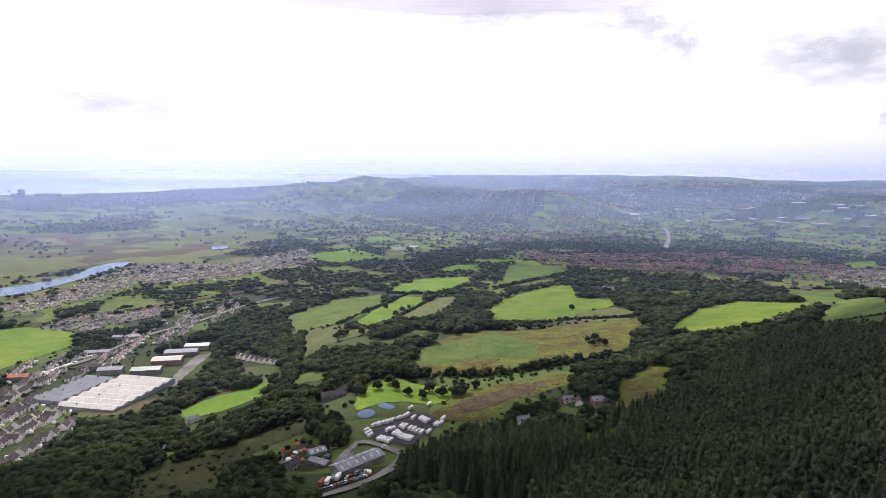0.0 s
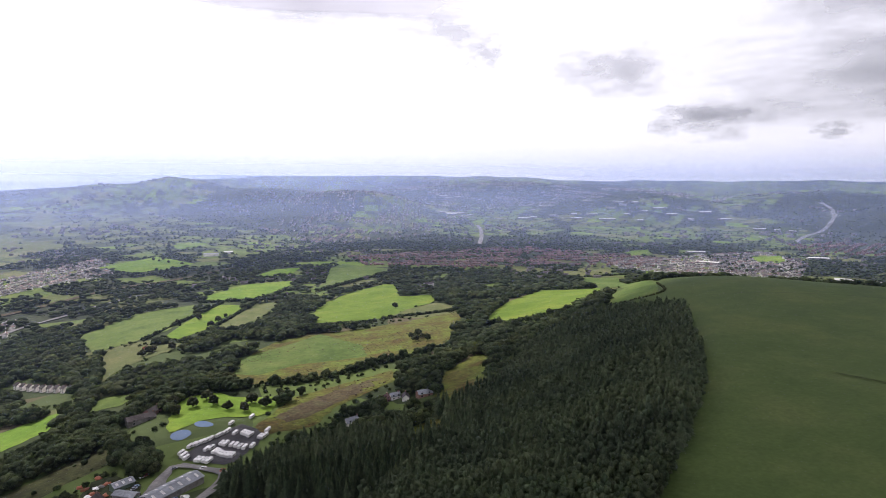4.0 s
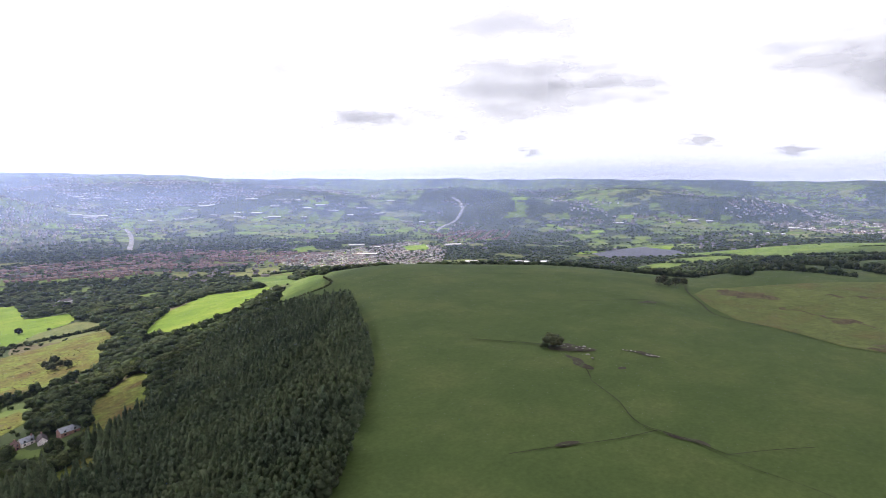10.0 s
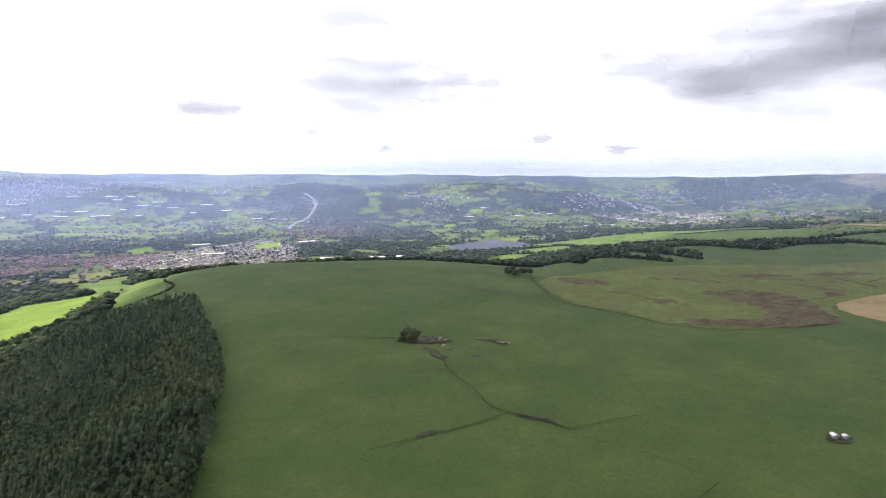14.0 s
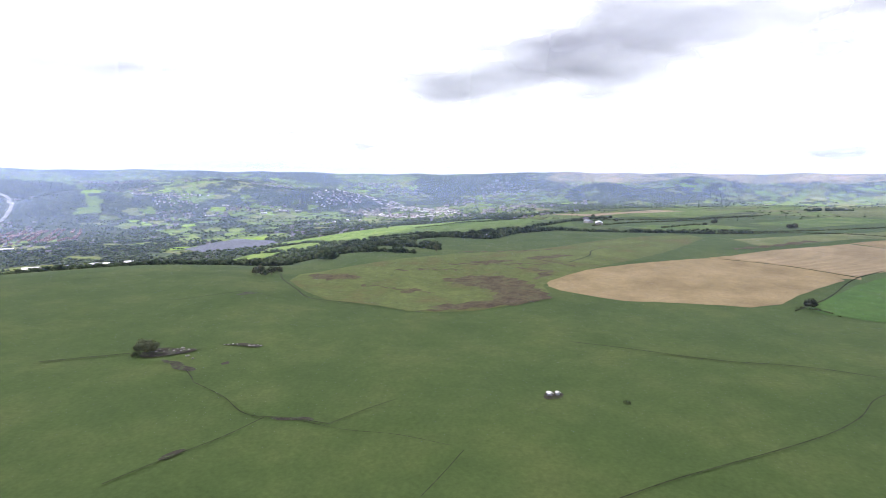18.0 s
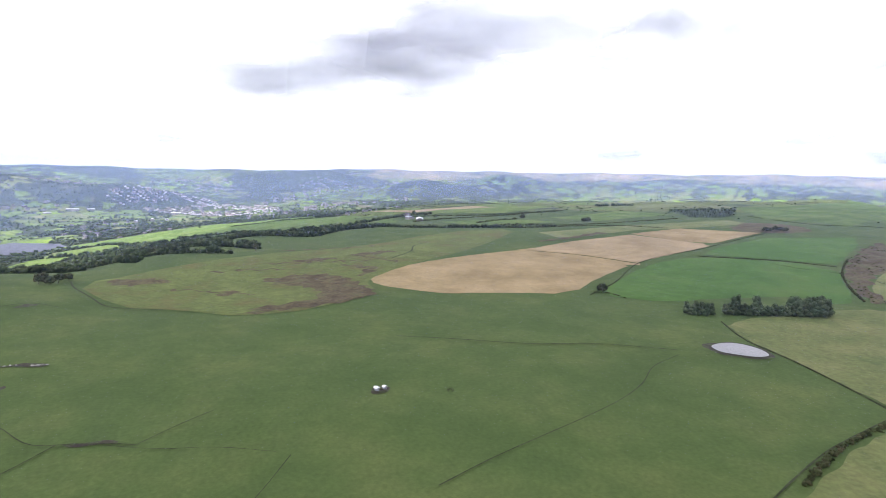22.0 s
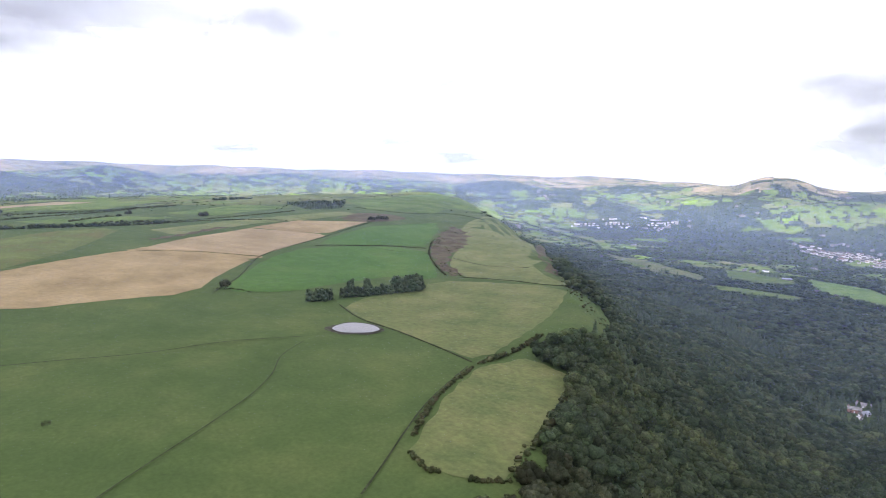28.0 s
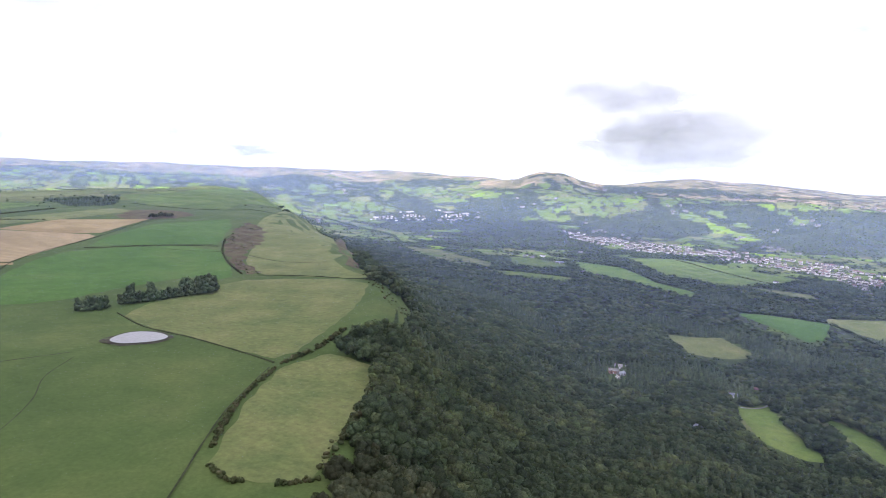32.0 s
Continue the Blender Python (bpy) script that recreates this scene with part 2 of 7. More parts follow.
# ---- materials ----
def soil(name, colours, big=60.0, fine=2.5, rough=0.95, bump=0.0, vary=0.0, spec=0.1, island=False, stripes=0.0, turn=0.0, grain=0.3, cells=0.0, mottle=0.0, leafy=0.0):
    """A matt natural surface: three colours mixed by broad and fine noise, with relief and change from piece to piece."""
    m = bpy.data.materials.new(name)
    m.use_nodes = True
    n, l = m.node_tree.nodes, m.node_tree.links
    b = n["Principled BSDF"]
    b.inputs["Roughness"].default_value, b.inputs["Specular IOR Level"].default_value = rough, spec
    geo = n.new("ShaderNodeNewGeometry")
    a, c = n.new("ShaderNodeTexNoise"), n.new("ShaderNodeTexNoise")
    a.inputs["Scale"].default_value, a.inputs["Detail"].default_value, a.inputs["Roughness"].default_value = 1 / big, 5.0, 0.62
    c.inputs["Scale"].default_value, c.inputs["Detail"].default_value = 1 / fine, 4.0
    l.new(geo.outputs["Position"], a.inputs["Vector"])
    l.new(geo.outputs["Position"], c.inputs["Vector"])
    r1 = n.new("ShaderNodeValToRGB")
    e = r1.color_ramp.elements
    e[0].position, e[0].color = 0.34, (*colours[0], 1)
    e[1].position, e[1].color = 0.66, (*colours[2], 1)
    mid = e.new(0.5)
    mid.color = (*colours[1], 1)
    l.new(a.outputs["Fac"], r1.inputs["Fac"])
    m2 = n.new("ShaderNodeMixRGB")
    m2.blend_type = "MULTIPLY"
    m2.inputs["Fac"].default_value = 1.0
    r2 = n.new("ShaderNodeValToRGB")
    r2.color_ramp.elements[0].position, r2.color_ramp.elements[1].position = 0.25, 0.75
    r2.color_ramp.elements[0].color, r2.color_ramp.elements[1].color = (1 - grain,) * 3 + (1,), (1 + grain * 0.8,) * 3 + (1,)
    l.new(c.outputs["Fac"], r2.inputs["Fac"])
    l.new(r1.outputs["Color"], m2.inputs["Color1"])
    l.new(r2.outputs["Color"], m2.inputs["Color2"])
    top = m2.outputs["Color"]
    if mottle:
        # tufts and grazed patches between the broad and the fine grain
        for size, amount in ((big / 6, mottle), (fine * 0.35, mottle * 0.8)):
            t, rr, mm = n.new("ShaderNodeTexNoise"), n.new("ShaderNodeValToRGB"), n.new("ShaderNodeMixRGB")
            t.inputs["Scale"].default_value, t.inputs["Detail"].default_value, t.inputs["Roughness"].default_value = 1 / size, 3.0, 0.7
            rr.color_ramp.elements[0].position, rr.color_ramp.elements[1].position = 0.32, 0.68
            rr.color_ramp.elements[0].color, rr.color_ramp.elements[1].color = (1 - amount, 1 - amount, 1 - amount * 0.6, 1), (1 + amount * 1.2, 1 + amount, 1 + amount * 0.7, 1)
            mm.blend_type = "MULTIPLY"
            mm.inputs["Fac"].default_value = 1.0
            l.new(geo.outputs["Position"], t.inputs["Vector"])
            l.new(t.outputs["Fac"], rr.inputs["Fac"])
            l.new(top, mm.inputs["Color1"])
            l.new(rr.outputs["Color"], mm.inputs["Color2"])
            top = mm.outputs["Color"]
    if cells:
        # enclosed plots: each cell of a bent grid is scrub, pasture or hay
        flat_map, warp, add = n.new("ShaderNodeMapping"), n.new("ShaderNodeTexNoise"), n.new("ShaderNodeMixRGB")
        flat_map.inputs["Scale"].default_value = (1 / cells, 1.5 / cells, 0)
        warp.inputs["Scale"].default_value = 0.6 / cells
        add.blend_type = "ADD"
        add.inputs["Fac"].default_value = 0.5
        vo, pick, mx = n.new("ShaderNodeTexVoronoi"), n.new("ShaderNodeValToRGB"), n.new("ShaderNodeMixRGB")
        sep = n.new("ShaderNodeSeparateColor")
        l.new(geo.outputs["Position"], flat_map.inputs["Vector"])
        l.new(geo.outputs["Position"], warp.inputs["Vector"])
        l.new(flat_map.outputs["Vector"], add.inputs["Color1"])
        l.new(warp.outputs["Color"], add.inputs["Color2"])
        l.new(add.outputs["Color"], vo.inputs["Vector"])
        vo.inputs["Scale"].default_value = 1.0
        l.new(vo.outputs["Color"], sep.inputs["Color"])
        pick.color_ramp.interpolation = "CONSTANT"
        pe = pick.color_ramp.elements
        pe[0].position, pe[0].color = 0.0, (0.034, 0.048, 0.019, 1)
        pe[1].position, pe[1].color = 0.42, (0.060, 0.084, 0.027, 1)
        for pos, col in ((0.60, (0.098, 0.140, 0.034)), (0.76, (0.128, 0.136, 0.053)), (0.88, (0.047, 0.060, 0.025)), (0.95, (0.106, 0.085, 0.051))):
            pe.new(pos).color = (*col, 1)
        l.new(sep.outputs["Red"], pick.inputs["Fac"])
        mx.inputs["Fac"].default_value = 0.72
        l.new(top, mx.inputs["Color1"])
        l.new(pick.outputs["Color"], mx.inputs["Color2"])
        top = mx.outputs["Color"]
    if vary:
        hsv, rnd = n.new("ShaderNodeHueSaturation"), n.new("ShaderNodeMapRange")
        src = geo.outputs["Random Per Island"] if island else n.new("ShaderNodeObjectInfo").outputs["Random"]
        rnd.inputs["To Min"].default_value, rnd.inputs["To Max"].default_value = 1 - vary, 1 + vary
        l.new(src, rnd.inputs["Value"])
        l.new(rnd.outputs["Result"], hsv.inputs["Value"])
        hue = n.new("ShaderNodeMapRange")
        hue.inputs["To Min"].default_value, hue.inputs["To Max"].default_value = 0.5 - vary * 0.075, 0.5 + vary * 0.04
        frac = n.new("ShaderNodeMath")
        frac.operation = "FRACT"
        mul = n.new("ShaderNodeMath")
        mul.operation = "MULTIPLY"
        mul.inputs[1].default_value = 7.31
        l.new(src, mul.inputs[0])
        l.new(mul.outputs[0], frac.inputs[0])
        l.new(frac.outputs[0], hue.inputs["Value"])
        l.new(hue.outputs["Result"], hsv.inputs["Hue"])
        l.new(top, hsv.inputs["Color"])
        top = hsv.outputs["Color"]
    if stripes:
        mp, wv = n.new("ShaderNodeMapping"), n.new("ShaderNodeTexWave")
        mp.inputs["Rotation"].default_value = (0, 0, radians(turn))
        wv.inputs["Scale"].default_value, wv.inputs["Distortion"].default_value = 0.314 / stripes, 1.5
        wv.inputs["Detail"].default_value = 2.0
        ms, rs = n.new("ShaderNodeMixRGB"), n.new("ShaderNodeValToRGB")
        ms.blend_type = "MULTIPLY"
        ms.inputs["Fac"].default_value = 1.0
        rs.color_ramp.elements[0].color, rs.color_ramp.elements[1].color = (0.84, 0.83, 0.8, 1), (1.08, 1.08, 1.08, 1)
        l.new(geo.outputs["Position"], mp.inputs["Vector"])
        l.new(mp.outputs["Vector"], wv.inputs["Vector"])
        l.new(wv.outputs["Fac"], rs.inputs["Fac"])
        l.new(top, ms.inputs["Color1"])
        l.new(rs.outputs["Color"], ms.inputs["Color2"])
        top = ms.outputs["Color"]
    l.new(top, b.inputs["Base Color"])
    if bump:
        bp = n.new("ShaderNodeBump")
        bp.inputs["Strength"].default_value, bp.inputs["Distance"].default_value = 1.0, bump
        l.new(c.outputs["Fac"], bp.inputs["Height"])
        l.new(bp.outputs["Normal"], b.inputs["Normal"])
    if leafy:
        # thin leaves let some light through
        tr, mix = n.new("ShaderNodeBsdfTranslucent"), n.new("ShaderNodeMixShader")
        warm = n.new("ShaderNodeMixRGB")
        warm.blend_type = "MULTIPLY"
        warm.inputs["Fac"].default_value, warm.inputs["Color2"].default_value = 1.0, (1.7, 1.75, 0.9, 1)
        l.new(top, warm.inputs["Color1"])
        l.new(warm.outputs["Color"], tr.inputs["Color"])
        mix.inputs["Fac"].default_value = leafy
        l.new(b.outputs["BSDF"], mix.inputs[1])
        l.new(tr.outputs["BSDF"], mix.inputs[2])
        l.new(mix.outputs["Shader"], n["Material Output"].inputs["Surface"])
    return m


def hard(name, colour, rough=0.5, metal=0.0, spec=0.4, grime=4.0, amount=0.25, vary=0.0, island=False):
    """A made surface (paint, sheet, render, slate) with broad grime and some change from piece to piece."""
    lo, hi = tuple(v * (1 - amount) for v in colour), tuple(min(1, v * (1 + amount * 0.4)) for v in colour)
    m = soil(name, (lo, colour, hi), big=grime * 3, fine=grime * 0.4, rough=rough, spec=spec, vary=vary, island=island)
    m.node_tree.nodes["Principled BSDF"].inputs["Metallic"].default_value = metal
    return m


PASTURE = soil("hill_grass", ((0.044, 0.071, 0.019), (0.053, 0.081, 0.022), (0.069, 0.093, 0.027)), 70, 2.2, bump=0.15, grain=0.16, mottle=0.075)
LUSH = soil("lush_grass", ((0.078, 0.146, 0.015), (0.102, 0.176, 0.019), (0.140, 0.200, 0.027)), 60, 3.0, bump=0.1, grain=0.14, vary=0.14, mottle=0.1)
VIVID = soil("reseeded_grass", ((0.042, 0.092, 0.017), (0.051, 0.104, 0.020), (0.064, 0.112, 0.024)), 80, 3.0, bump=0.1, grain=0.14, mottle=0.1)
MEADOW = soil("meadow_grass", ((0.056, 0.096, 0.020), (0.077, 0.122, 0.026), (0.104, 0.140, 0.036)), 50, 3.0, bump=0.1, grain=0.16, vary=0.15, mottle=0.14)
HAY = soil("pale_grass", ((0.080, 0.104, 0.034), (0.104, 0.121, 0.042), (0.134, 0.138, 0.054)), 40, 3.0, bump=0.15, grain=0.2, vary=0.1, mottle=0.09)
ROUGH = soil("rough_grass", ((0.072, 0.056, 0.018), (0.086, 0.096, 0.020), (0.098, 0.140, 0.022)), 30, 3.0, bump=0.4, mottle=0.3)
BROWN = soil("bracken_and_rushes", ((0.050, 0.041, 0.022), (0.072, 0.060, 0.031), (0.080, 0.084, 0.037)), 18, 2.5, bump=0.4, mottle=0.3)
STRAW = soil("combed_stubble", ((0.212, 0.164, 0.090), (0.250, 0.196, 0.110), (0.290, 0.226, 0.130)), 90, 3.0, bump=0.08, grain=0.14, stripes=9.0, turn=20, mottle=0.06)
STUBBLE = soil("stubble", ((0.190, 0.145, 0.072), (0.232, 0.178, 0.088), (0.262, 0.206, 0.106)), 60, 3.0, bump=0.08, grain=0.14, mottle=0.08)
VALLEY = soil("valley_scrub", ((0.030, 0.045, 0.018), (0.050, 0.072, 0.026), (0.082, 0.100, 0.038)), 110, 9.0, bump=0.6, cells=120.0)
MOUNTAIN = soil("mountain_grass", ((0.080, 0.082, 0.044), (0.140, 0.128, 0.066), (0.230, 0.180, 0.110)), 200, 40, bump=0.6, mottle=0.2)
PANELS = hard("solar_panels", (0.055, 0.058, 0.074), 0.6, spec=0.15)
ROAD = soil("road_surface", ((0.14, 0.135, 0.125), (0.18, 0.175, 0.165), (0.23, 0.22, 0.205)), 30, 2.0)
ASPHALT = soil("asphalt", ((0.045, 0.045, 0.048), (0.058, 0.057, 0.060), (0.080, 0.078, 0.076)), 20, 1.5)
TRACK = soil("worn_earth", ((0.025, 0.031, 0.015), (0.034, 0.042, 0.019), (0.046, 0.057, 0.025)), 12, 1.5)
MOOR = soil("moor_grass", ((0.090, 0.090, 0.030), (0.079, 0.103, 0.028), (0.102, 0.125, 0.036)), 48, 3.0, bump=0.3, grain=0.2, mottle=0.12)
SLOPE = soil("coarse_slope_grass", ((0.034, 0.037, 0.015), (0.047, 0.055, 0.020), (0.064, 0.073, 0.026)), 24, 2.5, bump=0.4, mottle=0.25)
MUD = soil("trodden_mud", ((0.030, 0.027, 0.020), (0.038, 0.036, 0.024), (0.052, 0.074, 0.026)), 5, 0.8, rough=0.8, mottle=0.3)
LEAF = soil("broadleaf_foliage", ((0.035, 0.053, 0.028), (0.052, 0.075, 0.037), (0.080, 0.103, 0.047)), 46, 1.1, bump=1.0, vary=0.3, island=True, grain=0.5, mottle=0.22, leafy=0.48)
LEAF_TREE = soil("tree_foliage", ((0.040, 0.050, 0.030), (0.056, 0.067, 0.039), (0.082, 0.085, 0.050)), 7, 0.7, bump=0.4, vary=0.38, leafy=0.45)
NEEDLE = soil("conifer_foliage", ((0.048, 0.067, 0.041), (0.067, 0.091, 0.050), (0.088, 0.114, 0.059)), 60, 1.0, bump=0.25, vary=0.22, island=True, grain=0.25, leafy=0.25)
NEEDLE_TREE = soil("conifer_tree_foliage", ((0.043, 0.060, 0.037), (0.057, 0.081, 0.045), (0.076, 0.099, 0.053)), 3, 0.6, bump=0.4, vary=0.3, leafy=0.25)
GORSE = soil("hedge_foliage", ((0.026, 0.036, 0.014), (0.042, 0.050, 0.020), (0.066, 0.062, 0.030)), 6, 0.6, bump=0.3, vary=0.3, island=True, leafy=0.2)
BARK = soil("bark", ((0.06, 0.05, 0.04), (0.09, 0.075, 0.06), (0.12, 0.10, 0.085)), 1.5, 0.25)
STONE = soil("grey_stone", ((0.16, 0.155, 0.14), (0.22, 0.21, 0.195), (0.29, 0.28, 0.26)), 2.5, 0.5, vary=0.2)
CREAM = hard("house_render", (0.70, 0.67, 0.62), 0.85, amount=0.2, vary=0.3, island=True)
# CREAM toned down, so that sunlit far walls come out less white
FAR_RENDER = hard("far_house_render", (0.44, 0.41, 0.38), 0.9, amount=0.3, vary=0.4, island=True)
BRICK = hard("red_brick", (0.21, 0.13, 0.10), 0.9, amount=0.25, vary=0.25, island=True)
SLATE = hard("roof_slate", (0.088, 0.079, 0.076), 0.9, spec=0.08, amount=0.3, vary=0.4, island=True)
REDTILE = hard("red_roof_tile", (0.135, 0.082, 0.068), 0.8, amount=0.3, vary=0.3, island=True)
WHITE = hard("white_sheet", (0.74, 0.73, 0.70), 0.45, amount=0.12, vary=0.1)
GREYSHEET = hard("grey_sheet_roof", (0.24, 0.255, 0.27), 0.65, spec=0.15, amount=0.2)
PALEROOF = hard("pale_sheet_roof", (0.52, 0.51, 0.465), 0.7, spec=0.15, amount=0.15)
BLUESHEET = hard("blue_sheet", (0.10, 0.16, 0.30), 0.45)
RUST = hard("rusty_steel", (0.30, 0.10, 0.05), 0.75, amount=0.4)
DARKGLASS = hard("dark_window", (0.03, 0.035, 0.04), 0.12, spec=0.6)
TYRE = hard("tyre_rubber", (0.03, 0.03, 0.03), 0.8)
GREENTIN = hard("green_tin", (0.10, 0.15, 0.11), 0.5)

POND = hard("muddy_water", (0.17, 0.16, 0.16), 0.35, spec=0.3, grime=5, amount=0.12)
WATER = bpy.data.materials.new("water")
WATER.use_nodes = True
_b = WATER.node_tree.nodes["Principled BSDF"]
_b.inputs["Base Color"].default_value, _b.inputs["Roughness"].default_value = (0.07, 0.12, 0.19, 1), 0.2
_b.inputs["Specular IOR Level"].default_value = 0.22
_b.inputs["IOR"].default_value = 1.33
_wn = WATER.node_tree.nodes.new("ShaderNodeTexNoise")
_wn.inputs["Scale"].default_value = 0.6
_wb = WATER.node_tree.nodes.new("ShaderNodeBump")
_wb.inputs["Strength"].default_value, _wb.inputs["Distance"].default_value = 0.25, 0.12
_wg = WATER.node_tree.nodes.new("ShaderNodeNewGeometry")
WATER.node_tree.links.new(_wg.outputs["Position"], _wn.inputs["Vector"])
WATER.node_tree.links.new(_wn.outputs["Fac"], _wb.inputs["Height"])
WATER.node_tree.links.new(_wb.outputs["Normal"], _b.inputs["Normal"])


# ---- building helpers ----
def mesh_object(name, verts, faces, materials, index=None, parent=None, smooth=False):
    """One mesh object out of arrays: verts (n, 3); faces (m, k) or a list of tuples."""
    me = bpy.data.meshes.new(name)
    verts = np.asarray(verts, np.float32)
    if isinstance(faces, np.ndarray):
        m, k = faces.shape
        me.vertices.add(len(verts))
        me.vertices.foreach_set("co", verts.ravel())
        me.loops.add(m * k)
        me.loops.foreach_set("vertex_index", faces.astype(np.int32).ravel())
        me.polygons.add(m)
        me.polygons.foreach_set("loop_start", np.arange(0, m * k, k, dtype=np.int32))
        me.polygons.foreach_set("loop_total", np.full(m, k, np.int32))
    else:
        me.from_pydata([tuple(v) for v in verts.tolist()], [], faces)
    for mt in (materials if isinstance(materials, (list, tuple)) else [materials]):
        me.materials.append(mt)
    if index is not None:
        me.polygons.foreach_set("material_index", np.asarray(index, np.int32))
    if smooth:
        me.polygons.foreach_set("use_smooth", np.ones(len(me.polygons), bool))
    me.update(calc_edges=True)
    ob = new(name, me)
    if parent is not None:
        ob.parent = parent
    return ob


def part(name, bm, material, parent, label=""):
    me = bpy.data.meshes.new(name)
    bm.to_mesh(me)
    bm.free()
    me.materials.append(material)
    ob = new(name, me)
    ob.parent = parent
    return tagged(ob, label)


def inside(poly, x, y):
    """Which of the places lie in the plan polygon."""
    x, y = np.asarray(x, float), np.asarray(y, float)
    res = np.zeros(x.shape, bool)
    p = np.asarray(poly, float)
    for (x0, y0), (x1, y1) in zip(p, np.roll(p, -1, 0)):
        if y0 != y1:
            res ^= ((y0 > y) != (y1 > y)) & (x < (x1 - x0) * (y - y0) / (y1 - y0) + x0)
    return res


OPEN = []  # plan polygons where no tree stands


def drape(poly, lift=0.25, rough_edge=1.0, keep_open=True, flat=None):
    """Triangles of a plan polygon laid on the ground."""
    from mathutils.geometry import delaunay_2d_cdt
    p = np.asarray(poly, float)
    if keep_open:
        OPEN.append(p)
    size = np.ptp(p, axis=0).max()
    step = max(4.0, size / 34)
    rim = []
    for a, b in zip(p, np.roll(p, -1, 0)):
        k = max(1, int(np.hypot(*(b - a)) / step))
        for i in range(k):
            q = a + (b - a) * i / k
            rim.append(q + rough_edge * np.array([math.sin(q[1] * 0.31 + q[0] * 0.17), math.cos(q[0] * 0.29 + q[1] * 0.13)]))
    gx, gy = np.meshgrid(np.arange(p[:, 0].min(), p[:, 0].max(), step), np.arange(p[:, 1].min(), p[:, 1].max(), step))
    gx, gy = gx.ravel(), gy.ravel()
    ok = inside(np.array(rim), gx, gy)
    pts = [Vector(q) for q in rim] + [Vector(q) for q in zip(gx[ok], gy[ok])]
    out = delaunay_2d_cdt(pts, [], [list(range(len(rim)))], 1, 0.01)
    v, f = np.array([tuple(q) for q in out[0]]), [tuple(t) for t in out[2]]
    z = height(v[:, 0], v[:, 1]) + lift if flat is None else np.full(len(v), flat)
    f = [t if (v[t[1]][0] - v[t[0]][0]) * (v[t[2]][1] - v[t[0]][1]) - (v[t[1]][1] - v[t[0]][1]) * (v[t[2]][0] - v[t[0]][0]) > 0 else t[::-1] for t in f]
    return np.column_stack([v, z]), f


LIFT = [0.0]


def rounded(poly, times=2):
    """The polygon with its corners cut off, again and again."""
    p = np.asarray(poly, float)
    for _ in range(times):
        q = np.roll(p, -1, 0)
        p = np.stack([p * 0.75 + q * 0.25, p * 0.25 + q * 0.75], 1).reshape(-1, 2)
    return p



def field(name, label, category, material, poly, under=False):
    LIFT[0] = (LIFT[0] + 0.011) % 0.2
    wild = material in (BROWN, MUD)
    v, f = drape(rounded(poly) if wild or np.hypot(*np.mean(poly, axis=0)) > 2300 else rounded(poly, 1) if len(poly) > 9 else poly, 0.02 if under else LIFT[0] + (0.3 if wild else 0.1), 4.5 if material is BROWN else 1.0)
    v[:, 2] += 0.0004 * np.hypot(v[:, 0], v[:, 1])
    return tagged(mesh_object(name, v, f, material, smooth=True), label, category, kind="structure")


def water(name, label, category, poly):
    p = np.asarray(poly, float)
    z = float(height(p[:, 0], p[:, 1]).max()) + (0.95 if name == "dew_pond" else 0.3)
    poly = rounded(poly)
    v, f = drape(poly, rough_edge=0.3, flat=z) if np.ptp(p, axis=0).max() < 90 else drape(poly, lift=1.2)
    return tagged(mesh_object(name, v, f, POND if name == "dew_pond" else WATER), label, category, kind="structure")


def ribbon(points, width):
    """Plan polygon of a strip along a line."""
    p = np.asarray(points, float)
    t = np.gradient(p, axis=0)
    t /= np.linalg.norm(t, axis=1)[:, None]
    n = np.column_stack([-t[:, 1], t[:, 0]]) * width / 2
    return np.concatenate([p + n, (p - n)[::-1]])


def smooth_line(points, step):
    """The line through the points, walked in even steps."""
    p = np.asarray(points, float)
    s = np.concatenate([[0], np.cumsum(np.hypot(*np.diff(p, axis=0).T))])
    u = np.linspace(0, s[-1], max(3, int(s[-1] / step) + 1))
    return hermite(s, p, u) if len(p) > 2 else np.column_stack([np.interp(u, s, p[:, k]) for k in (0, 1)])


def road(name, label, category, material, width, points):
    line = smooth_line(points, max(6.0, width * 1.5))
    t = np.gradient(line, axis=0)
    t /= np.linalg.norm(t, axis=1)[:, None]
    nrm = np.column_stack([-t[:, 1], t[:, 0]])
    wob = width * (1 + 0.18 * np.sin(np.arange(len(line)) * 1.7))[:, None]
    cols = [line + nrm * wob * k for k in (-0.5, 0, 0.5)]
    v = np.concatenate([np.column_stack([c, height(c[:, 0], c[:, 1]) + (0.55 if width < 5 else 0.9) + 0.0005 * np.hypot(c[:, 0], c[:, 1])]) for c in cols])
    k = len(line)
    f = np.array([(c * k + i, c * k + i + 1, (c + 1) * k + i + 1, (c + 1) * k + i) for c in (0, 1) for i in range(k - 1)])
    if width > 5:
        OPEN.append(ribbon(line, width + (40 if width > 17 else 6)))
    return tagged(mesh_object(name, v, f[:, ::-1], material, smooth=True), label, category, kind="structure")


# ---- the ground ----
FARWOOD = soil("far_woodland", ((0.020, 0.030, 0.017), (0.030, 0.043, 0.022), (0.044, 0.058, 0.029)), 60, 9.0, bump=1.5, grain=0.4, mottle=0.35)
COVER = [PASTURE, VALLEY, MOUNTAIN, FARWOOD, MEADOW, LUSH, HAY, BROWN, MOOR]


